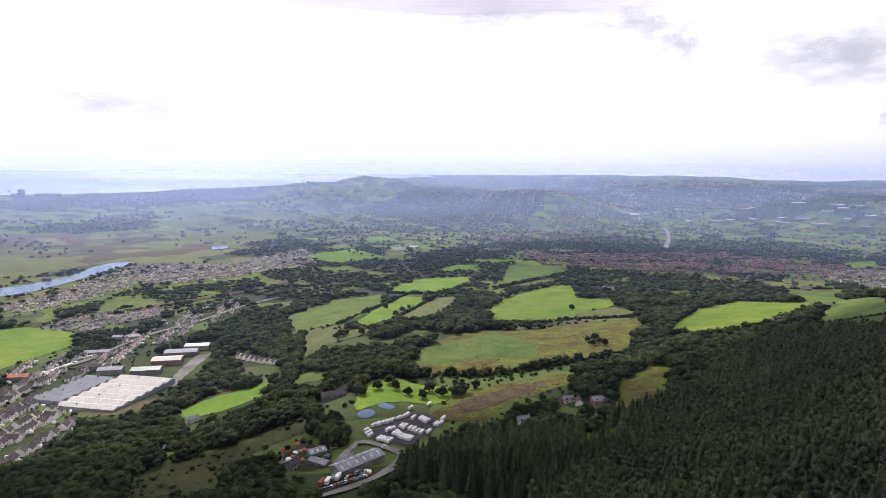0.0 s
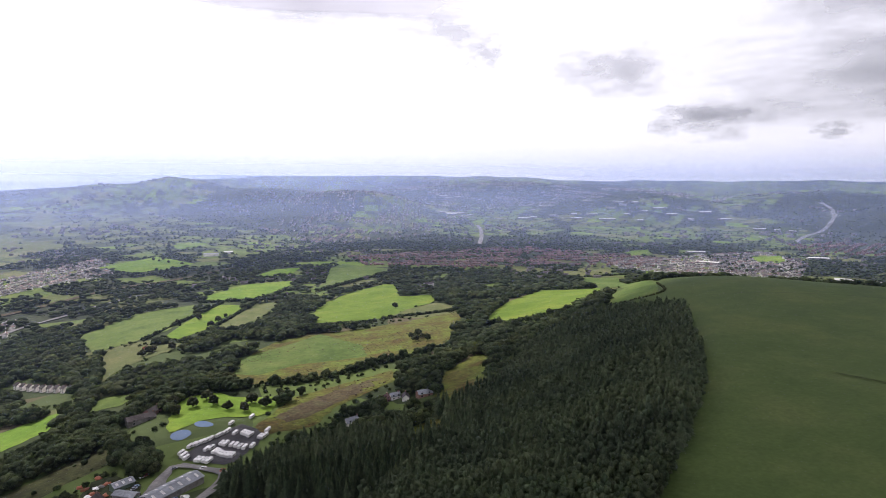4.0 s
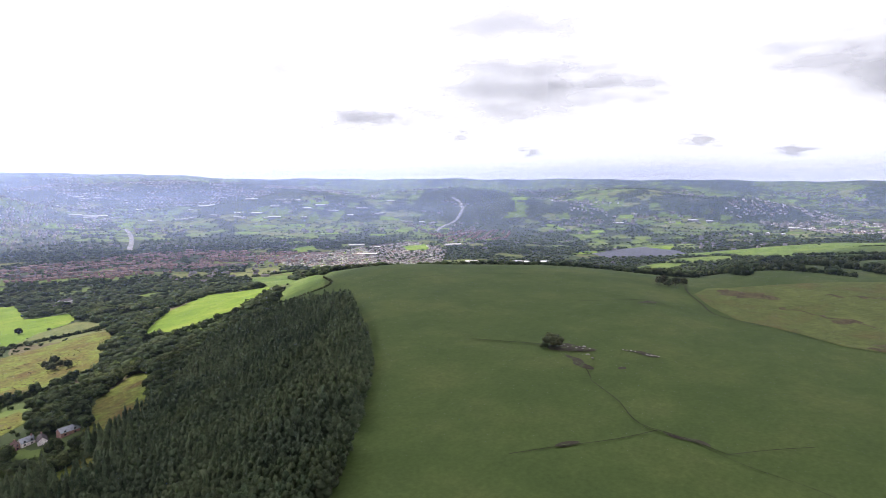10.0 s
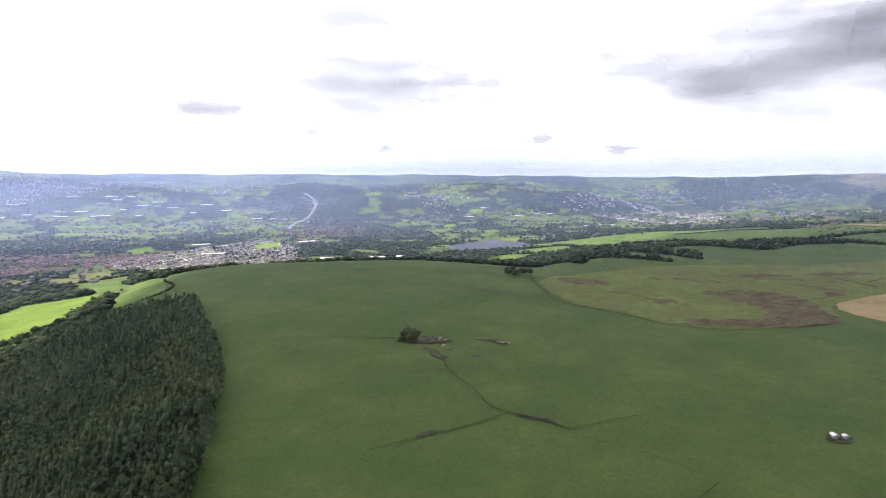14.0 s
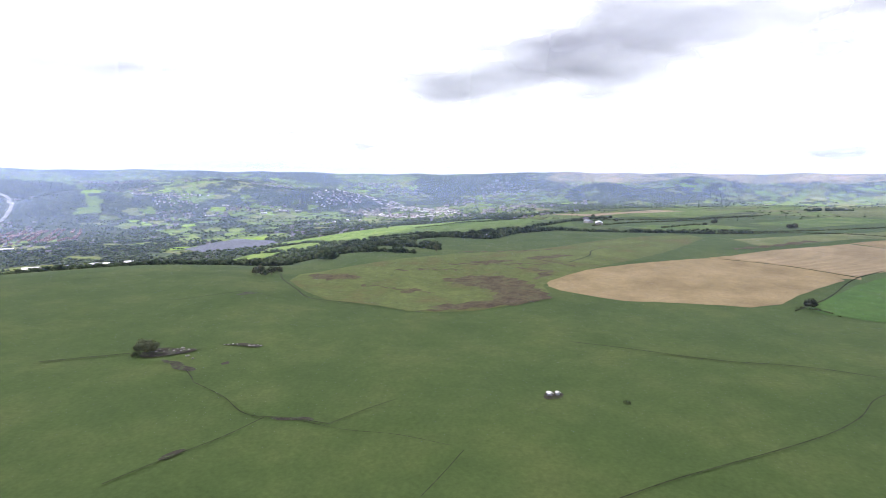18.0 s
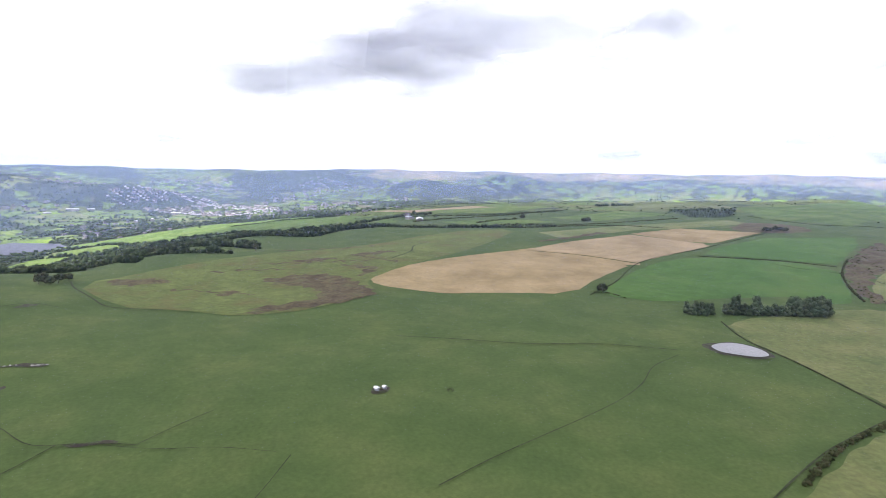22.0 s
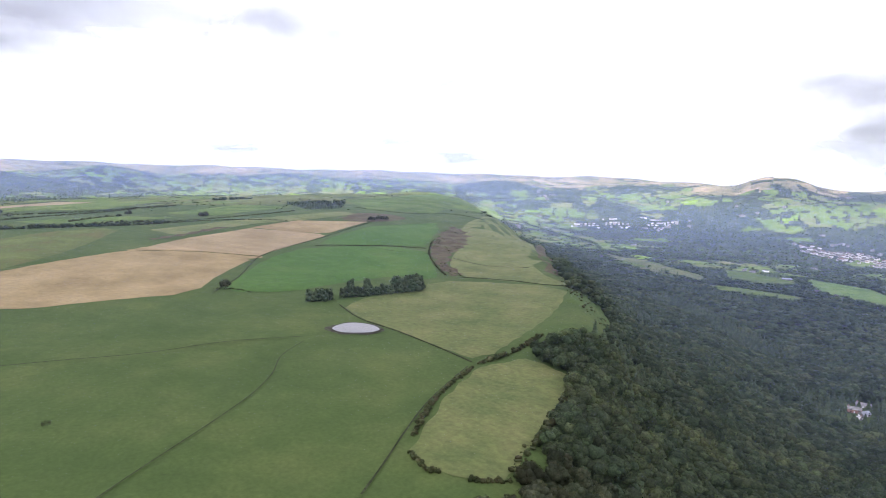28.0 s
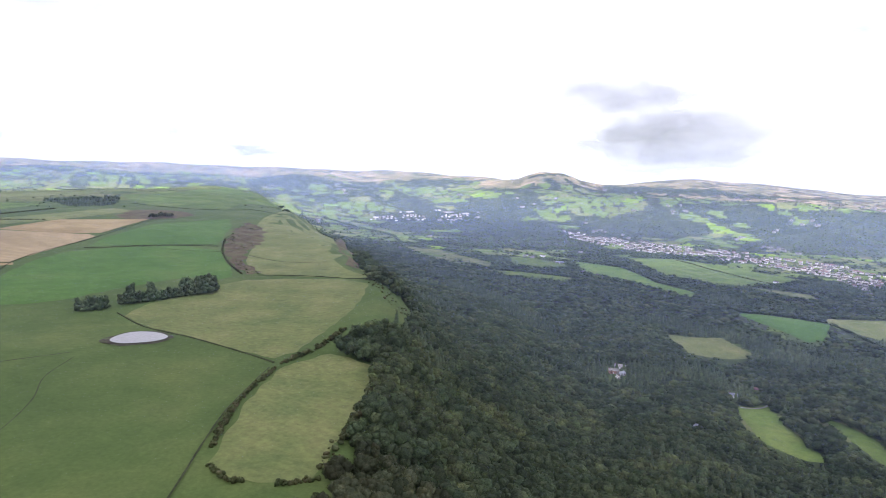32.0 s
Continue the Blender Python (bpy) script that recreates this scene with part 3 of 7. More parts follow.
def lay_out_land():
    """Corners of enclosed land over the far country: a seed and a kind of cover for each plot, smaller towards the horizon."""
    from mathutils.kdtree import KDTree
    gen = np.random.default_rng(41)
    seeds, r = [], 1180.0
    while r < 4990:
        gap = float(np.interp(r, [1200, 2500, 4900], [120, 88, 52]))
        k = int(2 * math.pi * r / (gap * 1.25))
        a = (np.arange(k) + gen.uniform(-0.42, 0.42, k)) * 2 * math.pi / k + gen.uniform(0, 6)
        rr = r + gen.uniform(-0.5, 0.5, k) * gap * 0.8
        seeds.append(np.column_stack([np.sin(a) * rr, np.cos(a) * rr]))
        r += gap * 0.85
    p = np.concatenate(seeds)
    az, r = np.degrees(np.arctan2(p[:, 0], p[:, 1])), np.hypot(p[:, 0], p[:, 1])
    az = np.where(az < -60, az + 360, az)
    z = height(p[:, 0], p[:, 1])
    broad = 0.5 + (np.sin(p[:, 0] / 310 + 1.7 * np.sin(p[:, 1] / 420)) + np.sin(p[:, 1] / 270 + 1.3 * np.sin(p[:, 0] / 350 + 2)) + 0.8 * np.sin(p[:, 0] / 130 - p[:, 1] / 170)) / 5.6
    u = gen.random(len(p))
    wood = (broad + gen.uniform(-0.22, 0.22, len(p))) > 0.49
    kind = np.select([u < 0.46, u < 0.53, u < 0.70, u < 0.88], [4, 5, 6, 1], 8)
    kind = np.where(wood, 3, kind)

    def where(a0, a1, r0, r1):
        return (az > a0) & (az < a1) & (r > r0) & (r < r1)
    kind = np.where((az > 145) & (broad + 0.3 * u > 0.66) & (r < 4200), 3, kind)
    for zone in ((64, 79, 3350, 3900), (83, 97.5, 3950, 4480), (-5.5, 4, 3850, 4250), (149, 165.5, 4180, 4500), (13, 38, 3950, 4350), (98, 106, 3400, 3720), (40, 60, 1900, 2300), (113, 121, 4380, 4700), (175, 186, 4150, 4500)):
        kind = np.where(where(*zone) & (u < 0.86), 3, kind)
    # the industrial heath and the marsh beside the bay
    kind = np.where(where(-50, -18, 1900, 3050), np.select([u < 0.3, u < 0.62, u < 0.82], [7, 6, 8], 1), kind)
    kind = np.where(where(-24, -6, 2500, 3700), np.select([u < 0.6, u < 0.85], [8, 1], 3), kind)
    # sunlit pastures below the far ridges
    for zone in ((56, 68, 3500, 3800), (76, 84, 3700, 4300), (97, 113, 3780, 4150), (148, 160, 3600, 4150), (-16, -4, 3750, 4200), (166, 174, 3500, 4000), (112, 140, 3900, 4400)):
        kind = np.where(where(*zone) & (u > 0.3), np.select([u < 0.65, u < 0.9], [4, 6], np.where(az > 140, 4, 5)), kind)
    kind = np.where((az > 96) & (r > 4300) & (z > 75) & (u < 0.85), 2, kind)
    kind = np.where(where(161, 172, 3980, 4400) & (u < 0.8), 2, kind)
    kind = np.where(where(170, 200, 4000, 4960) & (kind != 3), np.where(u < 0.6, 2, 7), kind)
    tree = KDTree(len(p))
    for i, q in enumerate(p):
        tree.insert((q[0], q[1], 0), i)
    tree.balance()
    return tree, kind


LAND, LAND_KIND = lay_out_land()


def cover(x, y):
    """Kind of cover at each plan place, and how far its plot's border lies."""
    kinds, border = np.zeros(len(x), int), np.zeros(len(x))
    wx = x + 9 * np.sin(y / 31 + x / 77) + 4 * np.sin(y / 11)
    wy = y + 9 * np.sin(x / 29 - y / 83) + 4 * np.sin(x / 13)
    for i, (a, b) in enumerate(zip(wx.tolist(), wy.tolist())):
        (_, k, d1), (_, k2, d2) = LAND.find_n((a, b, 0), 2)
        kinds[i], border[i] = LAND_KIND[k], d2 - d1
    return kinds, border


def ring_faces(n, k):
    i, j = np.meshgrid(np.arange(n), np.arange(k - 1), indexing="ij")
    a, b = (i * k + j).ravel(), ((i + 1) % n * k + j).ravel()
    return np.column_stack([a, a + 1, b + 1, b])[:, ::-1]


def build_ground():
    """One sheet of ground: the hill and slopes, and beyond them the enclosed country as far as the horizon."""
    edge = 1250.0
    az = np.concatenate([np.arange(-44, 204, 0.5), np.arange(204, 316, 2.0)])
    r = np.concatenate([[0.0, 30, 60], np.geomspace(90, edge, 150)])
    A, Rr = np.meshgrid(np.radians(az), r, indexing="ij")
    x, y = np.sin(A) * Rr, np.cos(A) * Rr
    near = np.column_stack([x.ravel(), y.ravel(), height(x, y).ravel()])
    f1 = ring_faces(*x.shape)
    mid = near[f1].mean(1)
    m1 = np.where((mid[:, 2] > -34) | (np.hypot(mid[:, 0], mid[:, 1]) < 60), 0, 1)
    az2 = np.concatenate([np.arange(-44, 204, 0.16), np.arange(204, 316, 2.0)])
    r2, step = [edge], 20.0
    while r2[-1] < 4940:
        r2.append(min(4940.0, r2[-1] + step))
        step = min(32.0, step * 1.005)
    A, Rr = np.meshgrid(np.radians(az2), np.array(r2), indexing="ij")
    x2, y2 = np.sin(A) * Rr, np.cos(A) * Rr
    z2 = height(x2, y2)
    z2[:, 0] = np.interp(az2, np.append(az, az[0] + 360), np.append(height(x[:, -1], y[:, -1]), height(x[0, -1], y[0, -1])))
    far = np.column_stack([x2.ravel(), y2.ravel(), z2.ravel()])
    f2 = ring_faces(*x2.shape)
    mid = far[f2].mean(1)
    m2, border = cover(mid[:, 0], mid[:, 1])
    rr, low = np.hypot(mid[:, 0], mid[:, 1]), mid[:, 2]
    # hedges and tree lines between the plots
    heath = (mid[:, 0] < -0.28 * mid[:, 1]) & (mid[:, 1] > 0)
    m2 = np.where((border < 10) & (m2 != 2) & ~heath & (np.sin(mid[:, 0] / 47 + mid[:, 1] / 59) > -0.75), 3, m2)
    m2 = np.where((rr < 2600) & (low > -34), np.where(m2 == 3, 8, np.where(m2 == 5, 4, m2)), m2)
    m2 = np.where((rr < 1600) & (low > -34), 0, m2)
    return tagged(mesh_object("ground", np.concatenate([near, far]), np.concatenate([f1, f2 + len(near)]), COVER, np.concatenate([m1, m2]), smooth=True),
                  "rolling hill and valley ground of grass, scrub, fields and woods", "ground", kind="structure")


build_ground()


# ---- fields, water and roads ----
field('playing_field', 'bright mown green playing field beside the town', 'field', LUSH,
      [(-807, 958), (-694, 997), (-589, 949), (-560, 888), (-585, 769), (-608, 715)])
field('pasture_field', 'sunlit green field with a clump of trees', 'field', LUSH,
      [(-446, 1913), (-346, 2091), (-328, 2141), (-192, 1944), (-250, 1833), (-335, 1784)])
field('pasture_field', 'sunlit bright green pasture above the valley', 'field', LUSH,
      [(-124, 1324), (-42, 1492), (75, 1512), (58, 1392), (-14, 1285), (-95, 1265)])
field('pasture_field', 'small green pasture enclosed by trees', 'field', LUSH,
      [(-18, 1627), (42, 1750), (110, 1767), (82, 1657), (39, 1610)])
field('pasture_field', 'broad green sloping pasture beside a wood', 'field', MEADOW,
      [(-284, 1062), (-206, 1203), (-125, 1225), (-114, 1147), (-139, 987), (-169, 948), (-228, 925)])
field('pasture_field', 'bright green pasture with hedged sides', 'field', LUSH,
      [(-139, 931), (-108, 1113), (-76, 1204), (-28, 1180), (-81, 960), (-116, 900)])
field('hay_field', 'pale olive mown hay field', 'field', HAY,
      [(-72, 960), (-13, 1181), (40, 1211), (8, 1079), (-31, 957)])
field('pasture_field', 'vivid sunlit green pasture with a lone tree', 'field', LUSH,
      [(72, 930), (97, 1124), (178, 1262), (308, 1409), (275, 1209), (262, 1150), (338, 1137), (304, 1036), (239, 986), (192, 915), (158, 914), (98, 916)])
field('pasture_field', 'dull green pasture on the valley side', 'field', MEADOW,
      [(189, 1723), (239, 1814), (363, 1631), (320, 1557), (182, 1431), (117, 1314), (91, 1282), (147, 1446)])
field('hay_field', 'pale green field around a lone tree', 'field', HAY,
      [(192, 917), (241, 985), (305, 1030), (329, 938), (279, 938), (227, 896)])
field('pasture_field', 'large bright green pasture below the hill', 'field', LUSH,
      [(282, 735), (381, 899), (529, 1058), (586, 934), (464, 749), (394, 702), (341, 703)])
field('pasture_field', 'green pasture along the hill foot', 'field', MEADOW,
      [(779, 1332), (892, 1346), (476, 631), (424, 561), (398, 576), (386, 600), (424, 670), (466, 686)])
field('rough_field', 'rough olive grassland with brown rushes', 'field', ROUGH,
      [(-35, 626), (-16, 749), (29, 830), (177, 844), (308, 893), (250, 743), (203, 648), (140, 632), (40, 594), (-24, 597)])
field('rough_field', 'rough grassy bracken field beside the wood', 'field', ROUGH,
      [(-9, 477), (24, 541), (124, 581), (128, 548), (58, 497), (36, 458), (0, 456)])
field('bracken_patch', 'brown patch of bracken in the rough field', 'bracken', BROWN,
      [(4, 486), (36, 530), (90, 556), (112, 560), (84, 528), (56, 506), (28, 474)])
field('garden_lawn', 'bright mown lawn around fishing ponds', 'lawn', LUSH,
      [(-76, 499), (-77, 571), (-46, 584), (-26, 558), (24, 548), (-1, 502), (-19, 505), (-35, 508), (-49, 506), (-61, 495), (-71, 483)])
field('paddock', 'small green paddock between trees', 'field', MEADOW,
      [(-162, 621), (-163, 672), (-118, 628), (-129, 608)])
field('pasture_field', 'yellow-green pasture beside a dark wood', 'field', HAY,
      [(-179, 723), (-219, 924), (-185, 919), (-154, 884), (-95, 860), (-116, 817), (-156, 791), (-172, 764)])
field('pasture_field', 'narrow green field between woods', 'field', LUSH,
      [(-278, 594), (-251, 632), (-195, 662), (-186, 600), (-214, 570), (-249, 561)])
field('rough_field', 'dull grassy slope with scattered scrub', 'field', SLOPE,
      [(-197, 347), (-213, 385), (-199, 418), (-159, 450), (-126, 490), (-107, 486), (-101, 446), (-128, 430), (-147, 390), (-151, 335)])
field('heath', 'tan reclaimed grassland by the river', 'heath', HAY,
      [(-1454, 1811), (-1184, 1905), (-1055, 1735), (-1025, 1483), (-1176, 1460)])
field('pasture_field', 'small valley field', 'field', LUSH,
      [(-328, 2416), (-224, 2532), (-180, 2426), (-264, 2260)])
field('pasture_field', 'far sunlit field', 'field', LUSH,
      [(1253, 1860), (1351, 1899), (1279, 1759), (1201, 1731)])
field('pasture_field', 'far sunlit field', 'field', LUSH,
      [(1310, 1891), (1402, 1927), (1311, 1774), (1239, 1770)])
field('pasture_field', 'far green field', 'field', LUSH,
      [(1582, 1613), (1711, 1616), (1573, 1458), (1491, 1491)])
field('hill_field', 'lush green field on a spur', 'field', MEADOW,
      [(1959, 737), (2090, 530), (2337, 312), (2358, -17), (1722, -156), (1346, -65), (1198, 31), (1749, 232), (1868, 439)])
field('solar_farm_field', 'dark field of solar panels', 'field', PANELS,
      [(1902, 993), (2153, 917), (2046, 743), (1959, 682), (1817, 897)])
field('sunlit_field', 'sunlit strip of pasture', 'field', MEADOW,
      [(1623, 722), (1873, 667), (1952, 522), (1871, 471), (1726, 599), (1594, 623)])
field('rough_field', 'rough olive hill grassland with rushes', 'moor', MOOR,
      [(666, 231), (725, 167), (815, 62), (878, -83), (1006, -208), (1040, -391), (807, -229), (688, -105), (629, -60), (576, -67), (516, -15), (496, 52), (528, 101), (546, 158)])
field('rushes_patch', 'brown patch of rushes on the moor', 'rushes', BROWN,
      [(658, 51), (679, 12), (667, -27), (633, -46), (584, -63), (559, -65), (531, -35), (513, 13), (513, 49), (533, 49), (538, 14), (564, -16), (609, -1), (627, 22)])
field('rushes_patch', 'thin brown band of rushes', 'rushes', BROWN,
      [(791, -47), (817, -107), (795, -121), (772, -61)])
field('rushes_patch', 'small brown patch of rushes', 'rushes', BROWN,
      [(598, 85), (615, 71), (601, 62), (586, 75)])
field('rushes_patch', 'brown rushes beside the stubble', 'rushes', BROWN,
      [(668, -57), (697, -80), (664, -73), (648, -58)])
field('rushes_patch', 'thin brown band of rushes', 'rushes', BROWN,
      [(756, 21), (774, -21), (763, -41), (744, 0)])
field('rushes_patch', 'brown patch of rushes on the moor', 'rushes', BROWN,
      [(667, 205), (680, 166), (659, 136), (635, 171)])
field('rough_field', 'bright wet green end of the rough field', 'field', MEADOW,
      [(-30, 642), (-28, 726), (27, 777), (78, 831), (118, 724), (113, 663), (36, 662), (-5, 632)])
field('rough_field', 'small rough clearing between wood and plantation', 'field', ROUGH,
      [(137, 467), (166, 531), (216, 578), (222, 553), (189, 493), (184, 447), (146, 420), (126, 428)])
field('rough_field', 'scrubby clearing at the plantation foot', 'field', ROUGH,
      [(95, 399), (121, 411), (123, 387), (107, 354), (92, 365)])
field('trodden_ring', 'dark trodden mud round the feeders', 'mud', MUD,
      [(307, -31), (312, -34), (314, -39), (310, -42), (304, -40), (301, -34)])
field('pond_rim', 'dark trodden mud round the dew pond', 'mud', MUD,
      [(359, -269), (365, -289), (356, -307), (329, -307), (320, -293), (329, -275), (342, -267)])
field('stubble_field', 'tan harvested stubble field', 'field', STUBBLE,
      [(649, -64), (694, -106), (751, -199), (802, -304), (748, -357), (679, -407), (603, -315), (536, -256), (555, -186), (557, -128), (576, -105), (602, -69)])
field('stubble_field', 'tan stubble field with combed rows', 'field', STRAW,
      [(799, -309), (848, -400), (896, -522), (791, -586), (769, -580), (680, -411), (748, -362)])
field('stubble_field', 'far tan stubble field', 'field', STUBBLE,
      [(902, -528), (956, -657), (865, -751), (790, -606), (820, -565)])
field('stubble_field', 'tan stubble headland between two fields', 'field', STUBBLE,
      [(748, -296), (797, -292), (806, -318), (760, -368), (690, -418), (664, -404), (690, -340)], True)
field('green_crop_field', 'vivid green reseeded grass field', 'field', VIVID,
      [(563, -310), (663, -408), (704, -514), (600, -631), (507, -550), (451, -502), (449, -469), (487, -475), (495, -377), (484, -328), (528, -276)])
field('green_crop_field', 'vivid green grass field beyond a wall', 'field', VIVID,
      [(710, -527), (749, -575), (809, -709), (798, -872), (730, -805), (609, -643)])
field('sheep_field', 'pale olive grazed field', 'field', HAY,
      [(417, -331), (431, -445), (424, -502), (307, -544), (261, -441), (246, -373), (228, -295), (260, -298), (321, -309), (365, -313)])
field('hill_field', 'pale green field at the scarp edge', 'field', HAY,
      [(169, -172), (202, -233), (221, -286), (211, -321), (170, -312), (154, -263), (126, -184), (136, -172), (153, -167)])
field('gully', 'brown rough gully with bare earth', 'gully', BROWN,
      [(632, -682), (776, -894), (686, -830), (601, -735), (550, -636), (495, -562), (432, -523), (446, -508), (549, -591)])
field('hill_field', 'pale olive grass along the top of the scarp', 'field', HAY,
      [(759, -900), (886, -1145), (1300, -1850), (1220, -1900), (800, -1260), (405, -672), (308, -552), (300, -545), (381, -534), (440, -516), (521, -597), (605, -729)], True)
field('hill_field', 'pale field strip by the scarp', 'field', HAY,
      [(471, -569), (454, -639), (334, -566), (311, -549), (397, -538), (440, -525)])
field('hill_field', 'olive hill field by the scarp', 'field', HAY,
      [(730, -874), (652, -913), (1278, -1962), (426, -647), (510, -615), (594, -744)])
field('grassy_bank', 'green grassy bank at the top of the scarp', 'bank', PASTURE,
      [(302, -540), (276, -523), (256, -544), (220, -440), (239, -431), (255, -432)])
field('bracken_bank', 'brown bracken bank on the scarp', 'bracken', BROWN,
      [(1309, -2009), (1212, -1959), (415, -695), (339, -587), (399, -622)])
field('brown_field', 'brown heath strip on the plateau', 'heath', BROWN,
      [(936, -739), (1037, -883), (874, -881), (842, -788), (887, -727)])
field('hill_field', 'far plateau field', 'field', MEADOW,
      [(1260, -1032), (1303, -1194), (2016, -2551), (1023, -1296), (994, -983)])
field('hill_field', 'far plateau field', 'field', HAY,
      [(1675, -832), (1608, -1120), (1438, -1134), (1514, -850)])
field('hill_field', 'far plateau field', 'field', MEADOW,
      [(1504, -296), (1697, -503), (1718, -767), (1426, -482)])
field('hill_field', 'pale cut field by the farm', 'field', STRAW,
      [(2248, -111), (1678, -299), (1784, -493), (1674, -548), (1580, -281)])
field('hill_field', 'green field round the farm', 'field', MEADOW,
      [(2006, 425), (2053, 195), (1644, -52), (1443, -202), (1286, -192), (1433, 29), (1802, 300)])
field('hill_field', 'plateau field', 'field', MEADOW,
      [(1237, -268), (1180, -437), (1109, -496), (1088, -323)])
field('hill_field', 'plateau field', 'field', MEADOW,
      [(1232, -524), (1403, -789), (1240, -818), (1114, -575)])
field('hill_field', 'plateau field', 'field', HAY,
      [(969, -391), (1007, -567), (1070, -847), (982, -831), (939, -552), (884, -396)])
field('hill_field', 'plateau field', 'field', MEADOW,
      [(1352, -1085), (1336, -1336), (1134, -1349), (916, -991), (1072, -936)])
field('valley_field', 'olive valley pasture', 'field', HAY,
      [(1070, -2077), (825, -1976), (585, -1823), (557, -1705), (731, -1829), (974, -1982)])
field('valley_field', 'green valley pasture by a house', 'field', MEADOW,
      [(584, -2005), (527, -2065), (351, -1919), (417, -1799), (518, -1819)])
field('valley_field', 'narrow valley pasture', 'field', MEADOW,
      [(552, -1658), (410, -1696), (260, -1670), (311, -1611), (466, -1598)])
field('valley_field', 'long green valley pasture', 'field', MEADOW,
      [(377, -2052), (201, -2004), (81, -1734), (-25, -1638), (-6, -1573), (152, -1721), (286, -1807)])
field('valley_field', 'wide green valley pasture', 'field', MEADOW,
      [(222, -2309), (49, -2358), (-306, -2076), (-233, -1931), (-98, -1814), (74, -1923), (145, -2113)])
field('valley_field', 'olive valley pasture', 'field', HAY,
      [(-125, -1849), (-294, -1788), (-303, -1707), (-212, -1737)])
field('valley_field', 'vivid green valley pasture', 'field', VIVID,
      [(-94, -1416), (-176, -1410), (-270, -1401), (-232, -1235), (-199, -1192), (-135, -1303)])
field('valley_field', 'pale hay field in the valley', 'field', HAY,
      [(-260, -1462), (-394, -1527), (-380, -1353), (-344, -1319), (-274, -1370)])
field('valley_field', 'pale green clearing in the wood', 'field', HAY,
      [(47, -1138), (-60, -1170), (-94, -1106), (-114, -1068), (-9, -1022), (19, -1095)])
field('valley_field', 'green clearing with a house', 'field', MEADOW,
      [(-59, -780), (-101, -816), (-111, -734), (-132, -613), (-112, -616), (-78, -652)])
field('valley_field', 'green clearing along a wood edge', 'field', MEADOW,
      [(-112, -823), (-147, -783), (-194, -702), (-189, -629), (-174, -633), (-156, -741)])
water('river', 'blue-grey river beside the town', 'river',
      [(-1036, 1283), (-972, 1405), (-945, 1516), (-1008, 1740), (-926, 1807), (-897, 1627), (-898, 1439), (-897, 1295), (-963, 1191)])
water('lake', 'small bright lake in the marsh', 'lake',
      [(-856, 2182), (-822, 2246), (-763, 2142), (-806, 2078)])
water('fishing_pond', 'blue fishing pond on a lawn', 'pond',
      [(-70, 473), (-67, 484), (-58, 485), (-53, 474), (-60, 464), (-66, 466)])
water('fishing_pond', 'small fishing pond between trees', 'pond',
      [(-56, 499), (-49, 503), (-40, 494), (-40, 487), (-51, 489)])
water('dew_pond', 'pale muddy pond on the hill pasture', 'pond',
      [(355, -273), (361, -289), (354, -303), (330, -303), (324, -293), (331, -279), (342, -271)])
water('lake', 'far shining lake', 'lake',
      [(612, 4168), (762, 4241), (774, 4154), (635, 4063)])
road('motorway', 'pale concrete motorway curving through the valley', 'road', ROAD, 19,
     [(2150, 1960), (2262, 2025), (2415, 2091), (2533, 2135), (2632, 2190), (2760, 2310), (2867, 2407), (2900, 2500)])
road('main_road', 'pale main road climbing to the town', 'road', ROAD, 18,
     [(831, 2216), (969, 2556), (1071, 2844), (1119, 3013)])
road('railway', 'brown ballasted railway', 'railway', BROWN, 16,
     [(-692, 992), (-657, 1079), (-548, 1182), (-470, 1281), (-401, 1386), (-326, 1534), (-209, 1646), (-74, 1815)])
road('valley_road', 'grey road lined with sheds', 'road', ROAD, 9,
     [(-525, 747), (-497, 810), (-483, 938), (-435, 1044), (-394, 1164), (-326, 1297), (-249, 1425)])
road('farm_track', 'grey gravel track to the yard', 'track', ROAD, 6,
     [(-67, 373), (-63, 399), (-57, 411), (-35, 394), (-26, 385), (-32, 359), (-47, 338), (-66, 323), (-79, 315)])
road('house_drive', 'pale gravel drive to a house', 'track', ROAD, 3.5,
     [(-68, -778), (-90, -796), (-103, -827), (-100, -847)])
road('farm_track', 'brown track through the gully', 'track', TRACK, 1.8,
     [(679, 238), (649, 226), (586, 189), (545, 162), (531, 118)])
road('sheep_path', 'worn line in the turf', 'track', TRACK, 0.62,
     [(204, -47), (221, -73), (237, -101), (255, -133), (272, -160), (291, -183), (318, -207), (339, -239)])
road('farm_track', 'worn track beside the field hedge', 'track', TRACK, 0.9,
     [(156, -135), (168, -157), (183, -183), (201, -217), (214, -249), (226, -280)])
road('turf_bank', 'low turf bank across the pasture', 'bank', TRACK, 1.3,
     [(414, -62), (401, -96), (378, -151), (371, -196), (349, -245)])
road('turf_bank', 'low turf bank across the pasture', 'bank', TRACK, 1.4,
     [(331, 266), (341, 248), (354, 223)])
road('worn_path', 'muddy cattle path', 'track', TRACK, 0.65,
     [(307, 158), (289, 134), (265, 105), (265, 93), (260, 70)])
road('worn_path', 'muddy cattle path', 'track', TRACK, 0.65,
     [(199, 139), (218, 128), (243, 112), (265, 102)])
road('worn_path', 'muddy cattle path', 'track', TRACK, 0.6,
     [(260, 70), (278, 57), (293, 44)])
road('fence_line', 'dark fence line along the hill brow', 'bank', TRACK, 0.8,
     [(435, 498), (544, 440), (610, 368), (631, 308), (651, 254)])
road('fence_line', 'dark fence line above the moor', 'bank', TRACK, 0.28,
     [(532, 158), (524, 111), (507, 64), (514, 6), (554, -56)])


